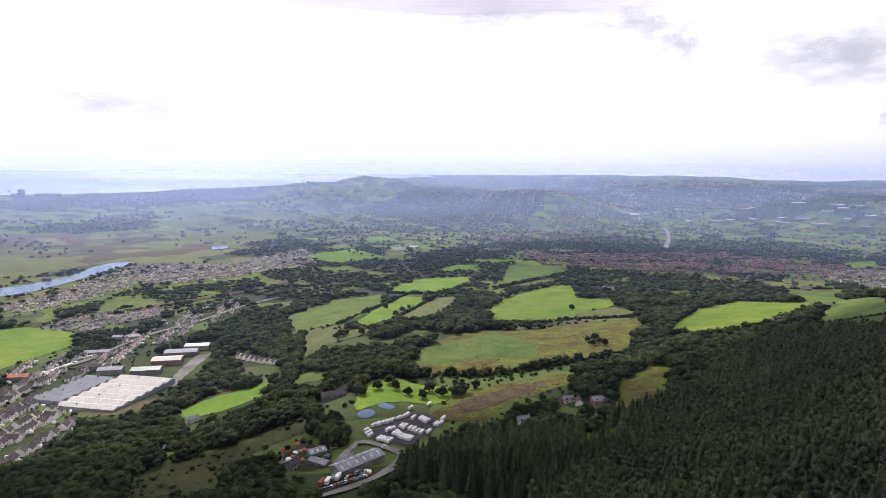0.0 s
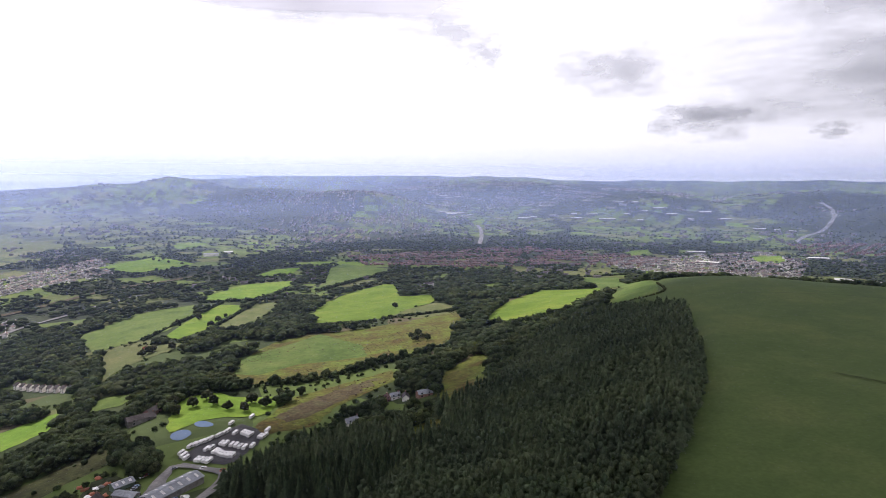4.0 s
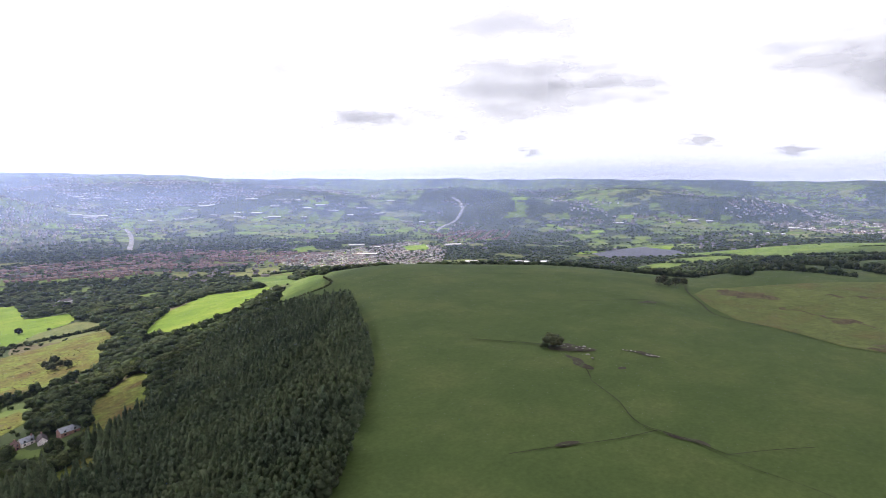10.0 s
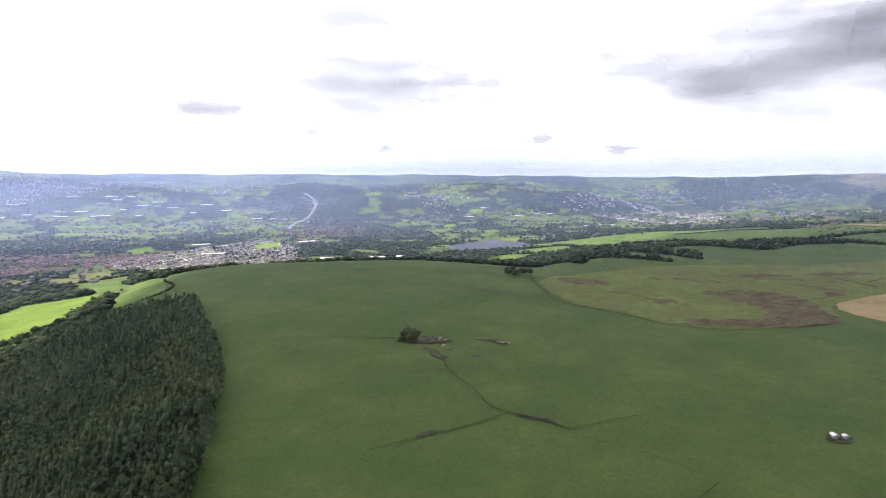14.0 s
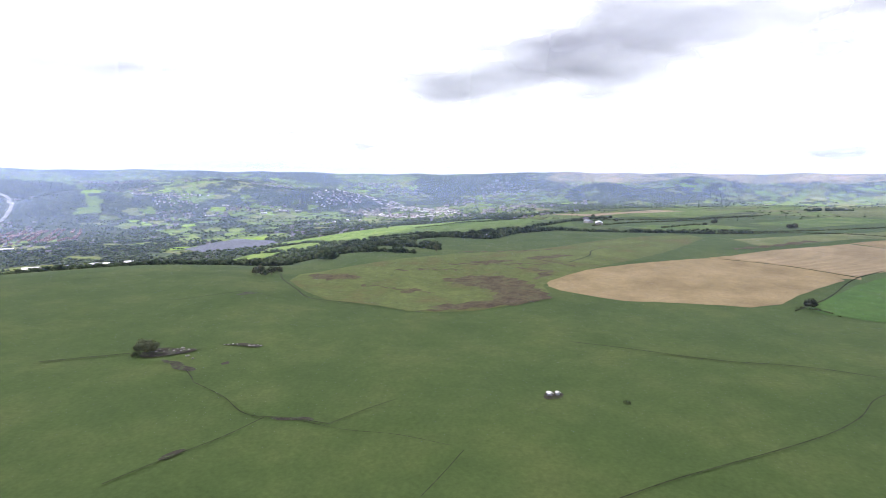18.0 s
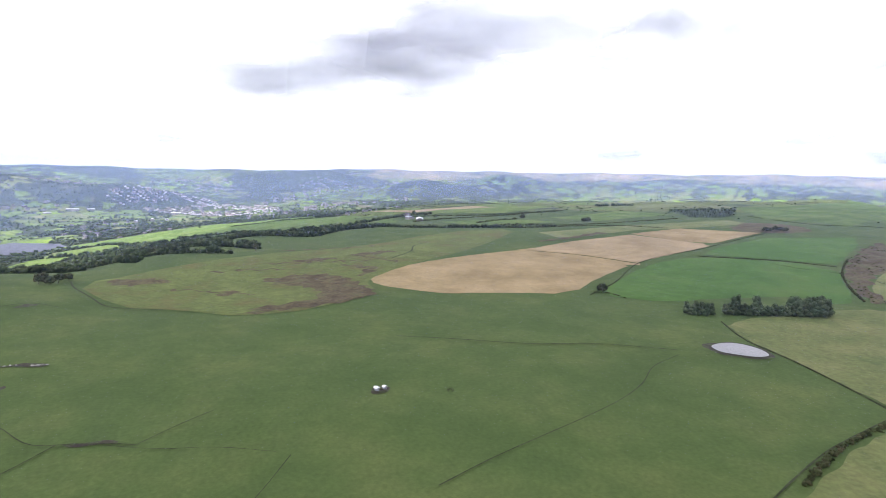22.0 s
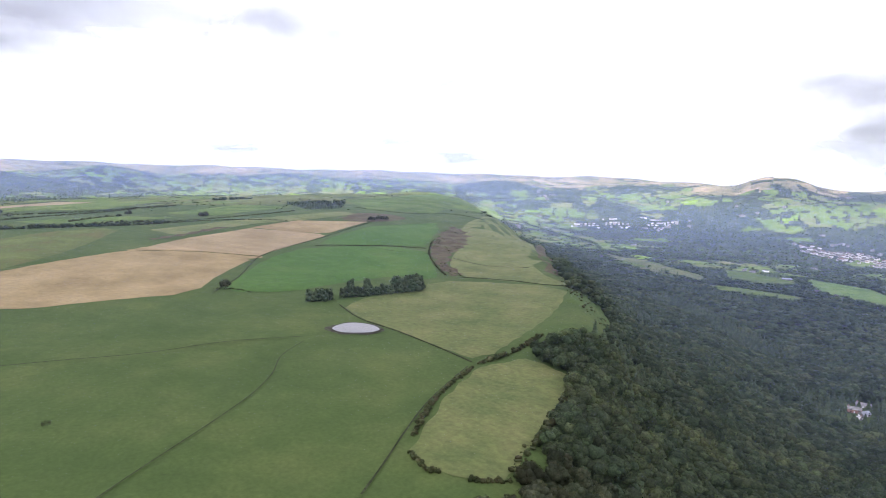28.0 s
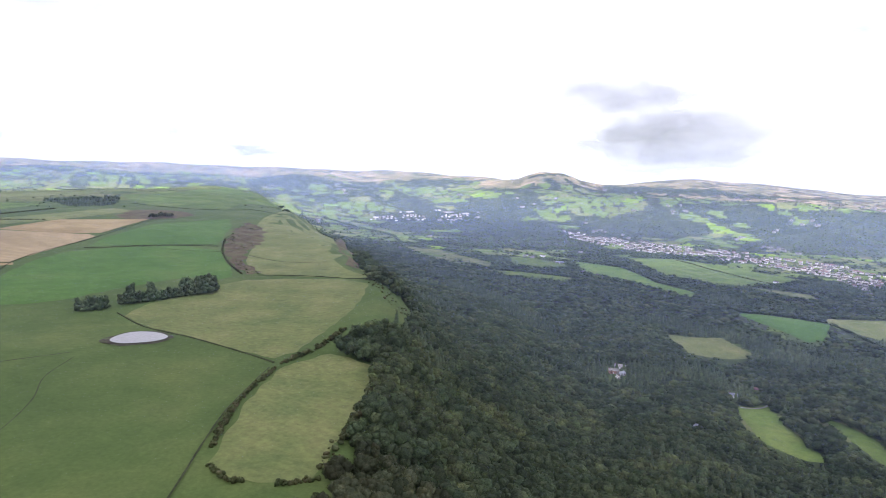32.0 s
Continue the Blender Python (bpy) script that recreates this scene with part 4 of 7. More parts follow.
road('worn_path', 'faint worn line in the pasture', 'track', TRACK, 0.4,
     [(262, 84), (254, 59), (252, 39), (243, 13)])
road('worn_path', 'faint groove in the pasture', 'track', TRACK, 0.4,
     [(239, 7), (219, 14), (201, 21)])
road('worn_path', 'muddy cattle path from the lone tree', 'track', TRACK, 0.6,
     [(326, 172), (316, 164), (307, 158)])
road('turf_bank', 'low turf bank along the brow', 'bank', TRACK, 1.2,
     [(500, 272), (530, 240), (548, 220), (540, 199)])
road('farm_track', 'pale track climbing from the moor', 'track', TRACK, 2.0,
     [(746, -105), (796, -138), (848, -151), (886, -175)])
for _line, _wide in (([(679, 202), (661, 171), (658, 139)], 9), ([(659, 50), (668, 13), (650, -25)], 7), ([(789, -60), (752, -86), (720, -113)], 6), ([(502, 62), (512, 38), (523, 7), (533, -31), (576, -56)], 5),
                     ([(723, -35), (710, -54), (689, -77)], 8), ([(742, 41), (744, -16), (739, -76)], 5), ([(857, -347), (882, -406), (931, -492)], 16), ([(700, 110), (712, 60), (704, 20)], 4), ([(620, 130), (612, 92), (588, 50)], 4), ([(840, 40), (858, -30), (872, -96)], 7)):
    field("rushes_strip", "narrow dark band of rushes on the moor", "rushes", BROWN, ribbon(smooth_line(_line, 14), _wide))


# ---- trees ----
PHI = (1 + 5 ** 0.5) / 2
ICO_V = np.array([(-1, PHI, 0), (1, PHI, 0), (-1, -PHI, 0), (1, -PHI, 0), (0, -1, PHI), (0, 1, PHI), (0, -1, -PHI), (0, 1, -PHI),
                  (PHI, 0, -1), (PHI, 0, 1), (-PHI, 0, -1), (-PHI, 0, 1)]) / math.hypot(1, PHI)
ICO_F = np.array([(0, 11, 5), (0, 5, 1), (0, 1, 7), (0, 7, 10), (0, 10, 11), (1, 5, 9), (5, 11, 4), (11, 10, 2), (10, 7, 6), (7, 1, 8)]
                 + [(3, 9, 4), (3, 4, 2), (3, 2, 6), (3, 6, 8), (3, 8, 9), (4, 9, 5), (2, 4, 11), (6, 2, 10), (8, 6, 7), (9, 8, 1)])


def finer(v, f):
    """Each triangle split in four, on the unit ball."""
    v, seen, out = list(map(tuple, v)), {}, []

    def mid(a, b):
        key = (min(a, b), max(a, b))
        if key not in seen:
            q = (np.array(v[a]) + np.array(v[b])) / 2
            v.append(tuple(q / np.linalg.norm(q)))
            seen[key] = len(v) - 1
        return seen[key]
    for a, b, c in f:
        ab, bc, ca = mid(a, b), mid(b, c), mid(c, a)
        out += [(a, ab, ca), (b, bc, ab), (c, ca, bc), (ab, bc, ca)]
    return np.array(v), np.array(out)


ICO2_V, ICO2_F = finer(ICO_V, ICO_F)
rng = np.random.default_rng(7)


def stack(pieces):
    """Joins (verts, tris) pieces."""
    vs, fs, k = [], [], 0
    for v, f in pieces:
        vs.append(v)
        fs.append(np.asarray(f) + k)
        k += len(v)
    return np.concatenate(vs), np.concatenate(fs)


def clump(centre, size, fine, jag):
    v, f = (ICO2_V, ICO2_F) if fine else (ICO_V, ICO_F)
    w = v * (1 + rng.uniform(-jag, jag, (len(v), 1))) * size + centre
    return w, f


def sprays(v, f, count, size):
    """Small leaf sprays lying loosely over the faces of a crown."""
    tri = v[f[rng.integers(0, len(f), count)]]
    u = rng.dirichlet((1, 1, 1), count)
    at = (tri * u[:, :, None]).sum(1)
    nrm = np.cross(tri[:, 1] - tri[:, 0], tri[:, 2] - tri[:, 0])
    nrm /= np.linalg.norm(nrm, axis=1)[:, None] + 1e-9
    d = rng.normal(size=(count, 2, 3)) * size
    d -= 0.55 * (d * nrm[:, None]).sum(2)[:, :, None] * nrm[:, None]
    at = at + nrm * (np.abs(rng.normal(size=(count, 1))) * size * 0.7)
    w = np.stack([at - (d[:, 0] + d[:, 1]) / 3, at + d[:, 0], at + d[:, 1]], 1).reshape(-1, 3)
    return w, np.arange(count * 3).reshape(-1, 3)


def taper(p0, p1, r0, r1, sides):
    p0, p1 = np.asarray(p0, float), np.asarray(p1, float)
    a = np.arange(sides) * 2 * math.pi / sides
    ring = np.column_stack([np.cos(a), np.sin(a), np.zeros(sides)])
    v = np.concatenate([p0 + ring * r0, p1 + ring * r1])
    i = np.arange(sides)
    j = (i + 1) % sides
    return v, np.concatenate([np.column_stack([i, j, j + sides]), np.column_stack([i, j + sides, i + sides])])


def broadleaf(clumps, fine, leaves, jag=0.16):
    """Crown of a broadleaf tree one unit high and about one wide: lumps round an uneven dome."""
    out = []
    for i in range(clumps):
        a = i * 2.4 + rng.uniform(-0.5, 0.5)
        t = (i + 0.5) / clumps
        rad = 0.36 * math.sqrt(max(0.0, 1 - (t * 1.05 - 0.35) ** 2 * 1.9)) * rng.uniform(0.65, 1.1) * (0.25 if clumps == 1 else 1)
        s = rng.uniform(0.16, 0.25) * (1.25 if clumps < 8 else 0.95) * (1.9 if clumps == 1 else 1.3 if clumps < 5 else 1)
        out.append(clump(np.array([math.cos(a) * rad, math.sin(a) * rad, 0.36 + 0.46 * t * rng.uniform(0.85, 1.1)]),
                         np.array([s, s, s * rng.uniform(0.75, 1.0)]), fine, jag))
    v, f = stack(out)
    if leaves:
        v, f = stack([(v, f), sprays(v, f, leaves, 0.05 if clumps > 9 else 0.075 if clumps > 3 else 0.11)])
    return v, f


def conifer(tiers, spikes, leaves=0, blunt=0.0, wide=0.2):
    """Crown of a conifer one unit high: drooping jagged whorls one above another."""
    out = []
    for i in range(tiers):
        t = i / tiers
        z0 = 0.12 + 0.84 * t
        rad = wide * ((1 - t) ** (1 - 0.6 * blunt) + 0.05) * rng.uniform(0.85, 1.15)
        n = spikes * 2
        a = np.arange(n) * 2 * math.pi / n + rng.uniform(0, 6)
        rr = rad * np.where(np.arange(n) % 2, 0.55, 1.0) * rng.uniform(0.75, 1.2, n)
        rim = np.column_stack([np.cos(a) * rr, np.sin(a) * rr, z0 - rr * 0.35 + rng.uniform(-0.02, 0.02, n)])
        top = np.array([[0, 0, min(1.0, z0 + (1.5 - 0.5 * blunt) * 0.84 / tiers)]])
        k = np.arange(n)
        out.append((np.concatenate([rim, top]), np.column_stack([k, (k + 1) % n, np.full(n, n)])))
    v, f = stack(out)
    if leaves:
        v, f = stack([(v, f), sprays(v, f, leaves, 0.022)])
    return v, f


def scatter(name, protos, places, sizes, widths, material, label, category, tilt=0.06):
    """Many plants as one object: each place takes a turned, sized copy of one of the shapes."""
    vs, fs, base = [], [], 0
    pick = rng.integers(0, len(protos), len(places))
    for k, (pv, pf) in enumerate(protos):
        sel = np.where(pick == k)[0]
        if not len(sel):
            continue
        a = rng.uniform(0, 2 * math.pi, len(sel))
        c, s = np.cos(a)[:, None], np.sin(a)[:, None]
        w = widths[sel][:, None]
        x = (pv[:, 0] * c - pv[:, 1] * s) * w
        y = (pv[:, 0] * s + pv[:, 1] * c) * w
        z = pv[:, 2] * sizes[sel][:, None]
        lean = rng.normal(size=(len(sel), 2)) * tilt
        v = np.stack([x + z * lean[:, :1] + places[sel, 0:1], y + z * lean[:, 1:] + places[sel, 1:2], z + places[sel, 2:3]], -1)
        vs.append(v.reshape(-1, 3))
        fs.append((pf[None] + (np.arange(len(sel)) * len(pv))[:, None, None] + base).reshape(-1, 3))
        base += len(sel) * len(pv)
    return tagged(mesh_object(name, np.concatenate(vs), np.concatenate(fs), material, smooth=True), label, category, kind="stuff")


def seedbed(x0, x1, y0, y1, step):
    """Uneven plan places, about one per step."""
    gx, gy = np.meshgrid(np.arange(float(x0), x1, step), np.arange(float(y0), y1, step * 0.87))
    gx[1::2] += step / 2
    p = np.column_stack([gx.ravel(), gy.ravel()])
    return p + rng.uniform(-0.38, 0.38, p.shape) * step


def clear_of(p):
    """Which places stand in no field, road, water or town."""
    ok = np.ones(len(p), bool)
    for q in OPEN:
        lo, hi = q.min(0), q.max(0)
        box = (p > lo).all(1) & (p < hi).all(1)
        if box.any():
            i = np.where(box)[0]
            ok[i[inside(q, p[i, 0], p[i, 1])]] = False
    return ok


def patchy(p, scale, seed):
    """Soft random field between 0 and 1 over the plan."""
    x, y = p[:, 0] / scale + seed * 3.7, p[:, 1] / scale - seed * 1.9
    s = np.sin(x + 1.7 * np.sin(y * 0.8)) + np.sin(y * 1.3 + 1.3 * np.sin(x * 1.1 + seed)) + 0.6 * np.sin(2.3 * x + 1.9 * y)
    return 0.5 + s / 5.2


def on_ground(p, sink=0.0):
    return np.column_stack([p, height(p[:, 0], p[:, 1]) - sink])


def polar(p):
    return np.degrees(np.arctan2(p[:, 0], p[:, 1])) % 360, np.hypot(p[:, 0], p[:, 1])


# ---- buildings ----
def box_arrays(w, d, h, roof, over=0.3, chimney=True):
    """Triangles and material slots (0 wall, 1 roof) of a gabled house centred on its base."""
    x, y = w / 2, d / 2
    v = [(-x, -y, -1.5), (x, -y, -1.5), (x, y, -1.5), (-x, y, -1.5), (-x, -y, h), (x, -y, h), (x, y, h), (-x, y, h), (-x, 0, h + roof), (x, 0, h + roof)]
    f = [(0, 1, 5), (0, 5, 4), (1, 2, 6), (1, 6, 5), (2, 3, 7), (2, 7, 6), (3, 0, 4), (3, 4, 7), (5, 6, 9), (7, 4, 8)]
    m = [0] * 10
    ox, oy, dz = x + over, y + over, over * roof / y
    k = len(v)
    v += [(-ox, -oy, h - dz + 0.12), (ox, -oy, h - dz + 0.12), (ox, 0, h + roof + 0.12), (-ox, 0, h + roof + 0.12), (ox, oy, h - dz + 0.12), (-ox, oy, h - dz + 0.12)]
    f += [(k, k + 1, k + 2), (k, k + 2, k + 3), (k + 3, k + 2, k + 4), (k + 3, k + 4, k + 5)]
    m += [1] * 4
    if chimney:
        k = len(v)
        cx, t = x * 0.8, 0.45
        v += [(cx + sx * t, sy * t, z) for z in (h + roof * 0.6, h + roof + 1.1) for sx, sy in ((-1, -1), (1, -1), (1, 1), (-1, 1))]
        f += [(k + a, k + b, k + b + 4) for a, b in ((0, 1), (1, 2), (2, 3), (3, 0))] + [(k + a, k + b + 4, k + a + 4) for a, b in ((0, 1), (1, 2), (2, 3), (3, 0))] + [(k + 4, k + 5, k + 6), (k + 4, k + 6, k + 7)]
        m += [0] * 10
    return np.array(v, float), np.array(f), np.array(m)


def town_places(poly, step, street):
    """Rows of plots along gently bending streets inside a plan polygon: places and headings."""
    p = np.asarray(poly, float)
    c = p.mean(0)
    d = p - c
    w, vec = np.linalg.eigh(d.T @ d)
    ang = math.atan2(vec[1, 1], vec[0, 1])
    R2 = np.array([[math.cos(ang), -math.sin(ang)], [math.sin(ang), math.cos(ang)]])
    span = np.abs(d).max() * 1.5
    out = []
    for row, yy in enumerate(np.arange(-span, span, street)):
        xs = np.arange(-span, span, step) + rng.uniform(0, step)
        keep = (rng.random(len(xs)) > 0.14)
        yb = yy + (row % 2) * street * -0.28 + 9 * np.sin(xs / 90 + row * 0.4)
        q = np.column_stack([xs, yb + rng.uniform(-2.6, 2.6, len(xs))])[keep] @ R2.T + c
        hd = ang + np.arctan(0.1 * np.cos(xs[keep] / 90 + row * 0.4)) + np.where(rng.random(keep.sum()) < 0.2, math.pi / 2, 0) + rng.normal(size=keep.sum()) * 0.07
        ok = inside(p, q[:, 0], q[:, 1])
        out.append(np.column_stack([q[ok], hd[ok]]))
    return np.concatenate(out)


HOUSE_KINDS = {"mixed": (CREAM, SLATE), "cream": (CREAM, SLATE), "red": (BRICK, REDTILE), "far": (FAR_RENDER, SLATE)}
HOUSES = []


def yards(places):
    """Garden sheds, garages, parked vans and bins between the houses."""
    p = np.repeat(places, 2, axis=0) + rng.uniform(-11, 11, (len(places) * 2, 2))
    vs, fs, ms = [], [], []
    for k, (x, y) in enumerate(p):
        w, d, h, a = rng.uniform(1, 2.6), rng.uniform(0.9, 1.6), rng.uniform(1.4, 2.6), rng.uniform(0, 3.14)
        c, s, z = math.cos(a), math.sin(a), float(height(x, y))
        vs.append(np.array([(x + c * i * w - s * j * d, y + s * i * w + c * j * d, z + q) for q in (-0.8, h) for i, j in ((-1, -1), (1, -1), (1, 1), (-1, 1))]))
        fs.append(np.array([(0, 1, 5, 4), (1, 2, 6, 5), (2, 3, 7, 6), (3, 0, 4, 7), (4, 5, 6, 7)]) + 8 * k)
        ms += [rng.choice([0, 0, 1, 2, 3])] * 5
    tagged(mesh_object("garden_sheds", np.concatenate(vs), np.concatenate(fs), [WHITE, SLATE, BARK, GREENTIN], ms), "small sheds and parked vans between the houses", "sheds", kind="stuff")


def town(name, label, style, poly):
    r = float(np.hypot(*np.asarray(poly, float).T).mean())
    step, street = (12, 24) if r < 900 else (11.5, 24) if r < 2300 else (16, 32) if r < 3200 else (22, 38)
    size = 1.0 if r < 900 else 0.82 if r < 2300 else 1.0
    pl = town_places(poly, step, street)
    pl = pl[clear_of(pl[:, :2])]
    if style == "far" or style == "cream" and r > 1500:
        pl = pl[patchy(pl[:, :2], 70, 6.0) + rng.uniform(-0.15, 0.15, len(pl)) > 0.5]
    if r > 2200 and style == "mixed":
        pl = pl[patchy(pl[:, :2], 45, 3.0) + rng.uniform(-0.3, 0.3, len(pl)) > 0.42]
    if style == "red":
        pl = pl[patchy(pl[:, :2], 40, 2.0) + rng.uniform(-0.2, 0.2, len(pl)) > 0.34]
    if r < 1900:
        yards(pl[:, :2])
    near = np.hypot(pl[:, 0], pl[:, 1]) < 880
    HOUSES.extend((style, *q) for q in pl[near])
    pl = pl[~near]
    if not len(pl):
        return
    vs, fs, ms, k = [], [], [], 0
    for x, y, a in pl:
        w, d, h = rng.uniform(8, 13) * size, rng.uniform(7, 9) * size, rng.uniform(4.6, 5.6) * size
        if r > 2000 and rng.random() < 0.05:
            w, d, h = w * 2.2, d * 1.8, h * 1.1
        v, f, m = box_arrays(w, d, h, rng.uniform(2.2, 3.2) * size, chimney=r < 1600)
        c, s = math.cos(a), math.sin(a)
        z = float(height(x, y))
        vs.append(np.column_stack([v[:, 0] * c - v[:, 1] * s + x, v[:, 0] * s + v[:, 1] * c + y, v[:, 2] + z]))
        fs.append(f + k)
        ms.append(np.where((m == 1) & (rng.random() < 0.3), 2, m))
        k += len(v)
    wall, roof = HOUSE_KINDS["far" if r > 2200 and style != "red" else style]
    tagged(mesh_object(name, np.concatenate(vs), np.concatenate(fs), [wall, roof, SLATE if roof is REDTILE else REDTILE], np.concatenate(ms)), label, "houses", kind="stuff")


def panel(bm, x0, x1, y0, y1, z0, z1):
    m = Matrix.Translation(((x0 + x1) / 2, (y0 + y1) / 2, (z0 + z1) / 2)) @ Matrix.Diagonal((x1 - x0, y1 - y0, z1 - z0, 1))
    return bmesh.ops.create_cube(bm, size=1.0, matrix=m)["verts"]


def gable(bm, w, d, z, rise, over=0.4, thick=0.15):
    """A pitched roof of two thin slopes."""
    for s in (-1, 1):
        q = [(-w / 2 - over, s * (d / 2 + over), z - over * rise / (d / 2)), (w / 2 + over, s * (d / 2 + over), z - over * rise / (d / 2)),
             (w / 2 + over, 0, z + rise), (-w / 2 - over, 0, z + rise)]
        lo = [bm.verts.new(p) for p in q]
        hi = [bm.verts.new((p[0], p[1], p[2] + thick)) for p in q]
        for a in range(4):
            bm.faces.new((lo[a], lo[(a + 1) % 4], hi[(a + 1) % 4], hi[a]))
        bm.faces.new(hi)
        bm.faces.new(lo[::-1])
    bmesh.ops.recalc_face_normals(bm, faces=bm.faces)


def make_house(w, d, h, rise, wall, roof, label, group):
    root = tagged(new("house"), label, "house", group)
    bm = bmesh.new()
    vs = panel(bm, -w / 2, w / 2, -d / 2, d / 2, -1.5, h)
    for s in (-1, 1):
        bm.faces.new([bm.verts.new(p) for p in ((s * w / 2, -d / 2, h), (s * w / 2, d / 2, h), (s * w / 2, 0, h + rise))])
    part("wall", bm, wall, root)
    bm = bmesh.new()
    gable(bm, w, d, h, rise)
    rf = part("roof", bm, roof, root)
    bm = bmesh.new()
    panel(bm, w / 2 - 1.4, w / 2 - 0.4, -0.4, 0.4, h + rise * 0.5, h + rise + 1.1)
    part("chimney", bm, BRICK, rf, "brick chimney stack")
    for s in (-1, 1):
        for zz in (0.9, 3.3):
            for xx in (-w * 0.28, w * 0.24):
                bm = bmesh.new()
                panel(bm, xx - 0.7, xx + 0.7, s * d / 2 - 0.05, s * d / 2 + 0.04, zz, zz + 1.25)
                part("window", bm, DARKGLASS, root)
        bm = bmesh.new()
    panel(bm, -0.5, 0.5, d / 2 - 0.03, d / 2 + 0.06, 0, 2.05)
    part("door", bm, WHITE, root, "white front door")
    return root


def make_shed(name, w, d, h, rise, wall, roof, label, category, lights=0):
    """A long portal-framed shed: walls, two roof slopes, roof lights and a big door."""
    root = tagged(new(name), label, category)
    bm = bmesh.new()
    panel(bm, -w / 2, w / 2, -d / 2, d / 2, -3, h)
    for s in (-1, 1):
        bm.faces.new([bm.verts.new(p) for p in ((s * w / 2, -d / 2, h), (s * w / 2, d / 2, h), (s * w / 2, 0, h + rise))])
    part("wall", bm, wall, root)
    bm = bmesh.new()
    gable(bm, w, d, h, rise, 0.5, 0.2)
    rf = part("roof", bm, roof, root)
    for i in range(lights):
        for s in (-1, 1):
            x = -w / 2 + (i + 0.5) * w / lights
            bm = bmesh.new()
            q = [(x - 0.8, s * d * 0.4, h + rise * 0.2 + 0.28), (x + 0.8, s * d * 0.4, h + rise * 0.2 + 0.28), (x + 0.8, s * d * 0.12, h + rise * 0.76 + 0.28), (x - 0.8, s * d * 0.12, h + rise * 0.76 + 0.28)]
            bm.faces.new([bm.verts.new(p) for p in q])
            bmesh.ops.solidify(bm, geom=bm.faces[:], thickness=0.08)
            part("roof_light", bm, WHITE, rf, "translucent roof light")
    bm = bmesh.new()
    panel(bm, w / 2 - 0.02, w / 2 + 0.1, -d * 0.2, d * 0.2, 0, h * 0.8)
    part("door", bm, GREENTIN, root, "roller door")
    return root


def stand(root, x, y, deg=0.0, lift=0.0):
    root.matrix_basis = Matrix.Translation((x, y, float(height(x, y)) + lift)) @ Matrix.Rotation(radians(deg), 4, "Z")
    return root


def at(x, y, deg=0.0, lift=0.0):
    return Matrix.Translation((x, y, float(height(x, y)) + lift)) @ Matrix.Rotation(radians(deg), 4, "Z")


# ---- sea, haze and clouds ----
def build_haze():
    """Haze painted on thin bluish see-through sheets one behind another, clear at the ground and thickening to full
    strength above it.
    """
    m = bpy.data.materials.new("painted_haze")
    m.use_nodes = True
    n, l = m.node_tree.nodes, m.node_tree.links
    n.clear()
    out, mix, clear_, glow = n.new("ShaderNodeOutputMaterial"), n.new("ShaderNodeMixShader"), n.new("ShaderNodeBsdfTransparent"), n.new("ShaderNodeMixShader")
    back, front, att = n.new("ShaderNodeBsdfTranslucent"), n.new("ShaderNodeBsdfDiffuse"), n.new("ShaderNodeAttribute")
    att.attribute_name = "veil"
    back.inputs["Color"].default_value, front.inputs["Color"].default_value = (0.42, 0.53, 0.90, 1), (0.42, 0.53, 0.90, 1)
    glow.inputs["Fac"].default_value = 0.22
    l.new(back.outputs[0], glow.inputs[1])
    l.new(front.outputs[0], glow.inputs[2])
    l.new(att.outputs["Fac"], mix.inputs["Fac"])
    l.new(clear_.outputs[0], mix.inputs[1])
    l.new(glow.outputs[0], mix.inputs[2])
    l.new(mix.outputs[0], out.inputs["Surface"])
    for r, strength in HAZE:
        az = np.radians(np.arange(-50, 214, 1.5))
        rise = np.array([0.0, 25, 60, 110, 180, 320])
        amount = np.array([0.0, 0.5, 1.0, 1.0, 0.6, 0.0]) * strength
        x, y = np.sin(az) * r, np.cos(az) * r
        # wet: sheet strength by bearing, far ones denser towards the bay, near ones thinner
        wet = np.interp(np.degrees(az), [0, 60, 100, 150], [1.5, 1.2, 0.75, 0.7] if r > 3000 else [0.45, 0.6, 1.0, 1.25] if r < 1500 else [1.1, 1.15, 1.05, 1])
        base = height(x, y) - 1
        v = np.concatenate([np.column_stack([x, y, base + h]) for h in rise])
        k = len(az)
        f = np.array([(c * k + i, c * k + i + 1, (c + 1) * k + i + 1, (c + 1) * k + i) for c in range(len(rise) - 1) for i in range(k - 1)])
        ob = tagged(mesh_object("haze_backdrop", v, f, m, smooth=True), "thin bluish sheet painted as haze over the valley", "haze", kind="structure")
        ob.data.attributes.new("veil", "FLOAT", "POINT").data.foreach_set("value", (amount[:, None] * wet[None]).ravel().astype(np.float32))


# distance and amount of each painted sheet; near rings lift the close darks
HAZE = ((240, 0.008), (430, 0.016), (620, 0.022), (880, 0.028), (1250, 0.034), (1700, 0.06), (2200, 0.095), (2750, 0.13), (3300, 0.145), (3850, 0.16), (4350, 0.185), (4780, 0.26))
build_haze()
scene.cycles.transparent_max_bounces = 24

SEA = hard("sea_water", (0.30, 0.38, 0.48), 0.6, spec=0.15, grime=90, amount=0.15)


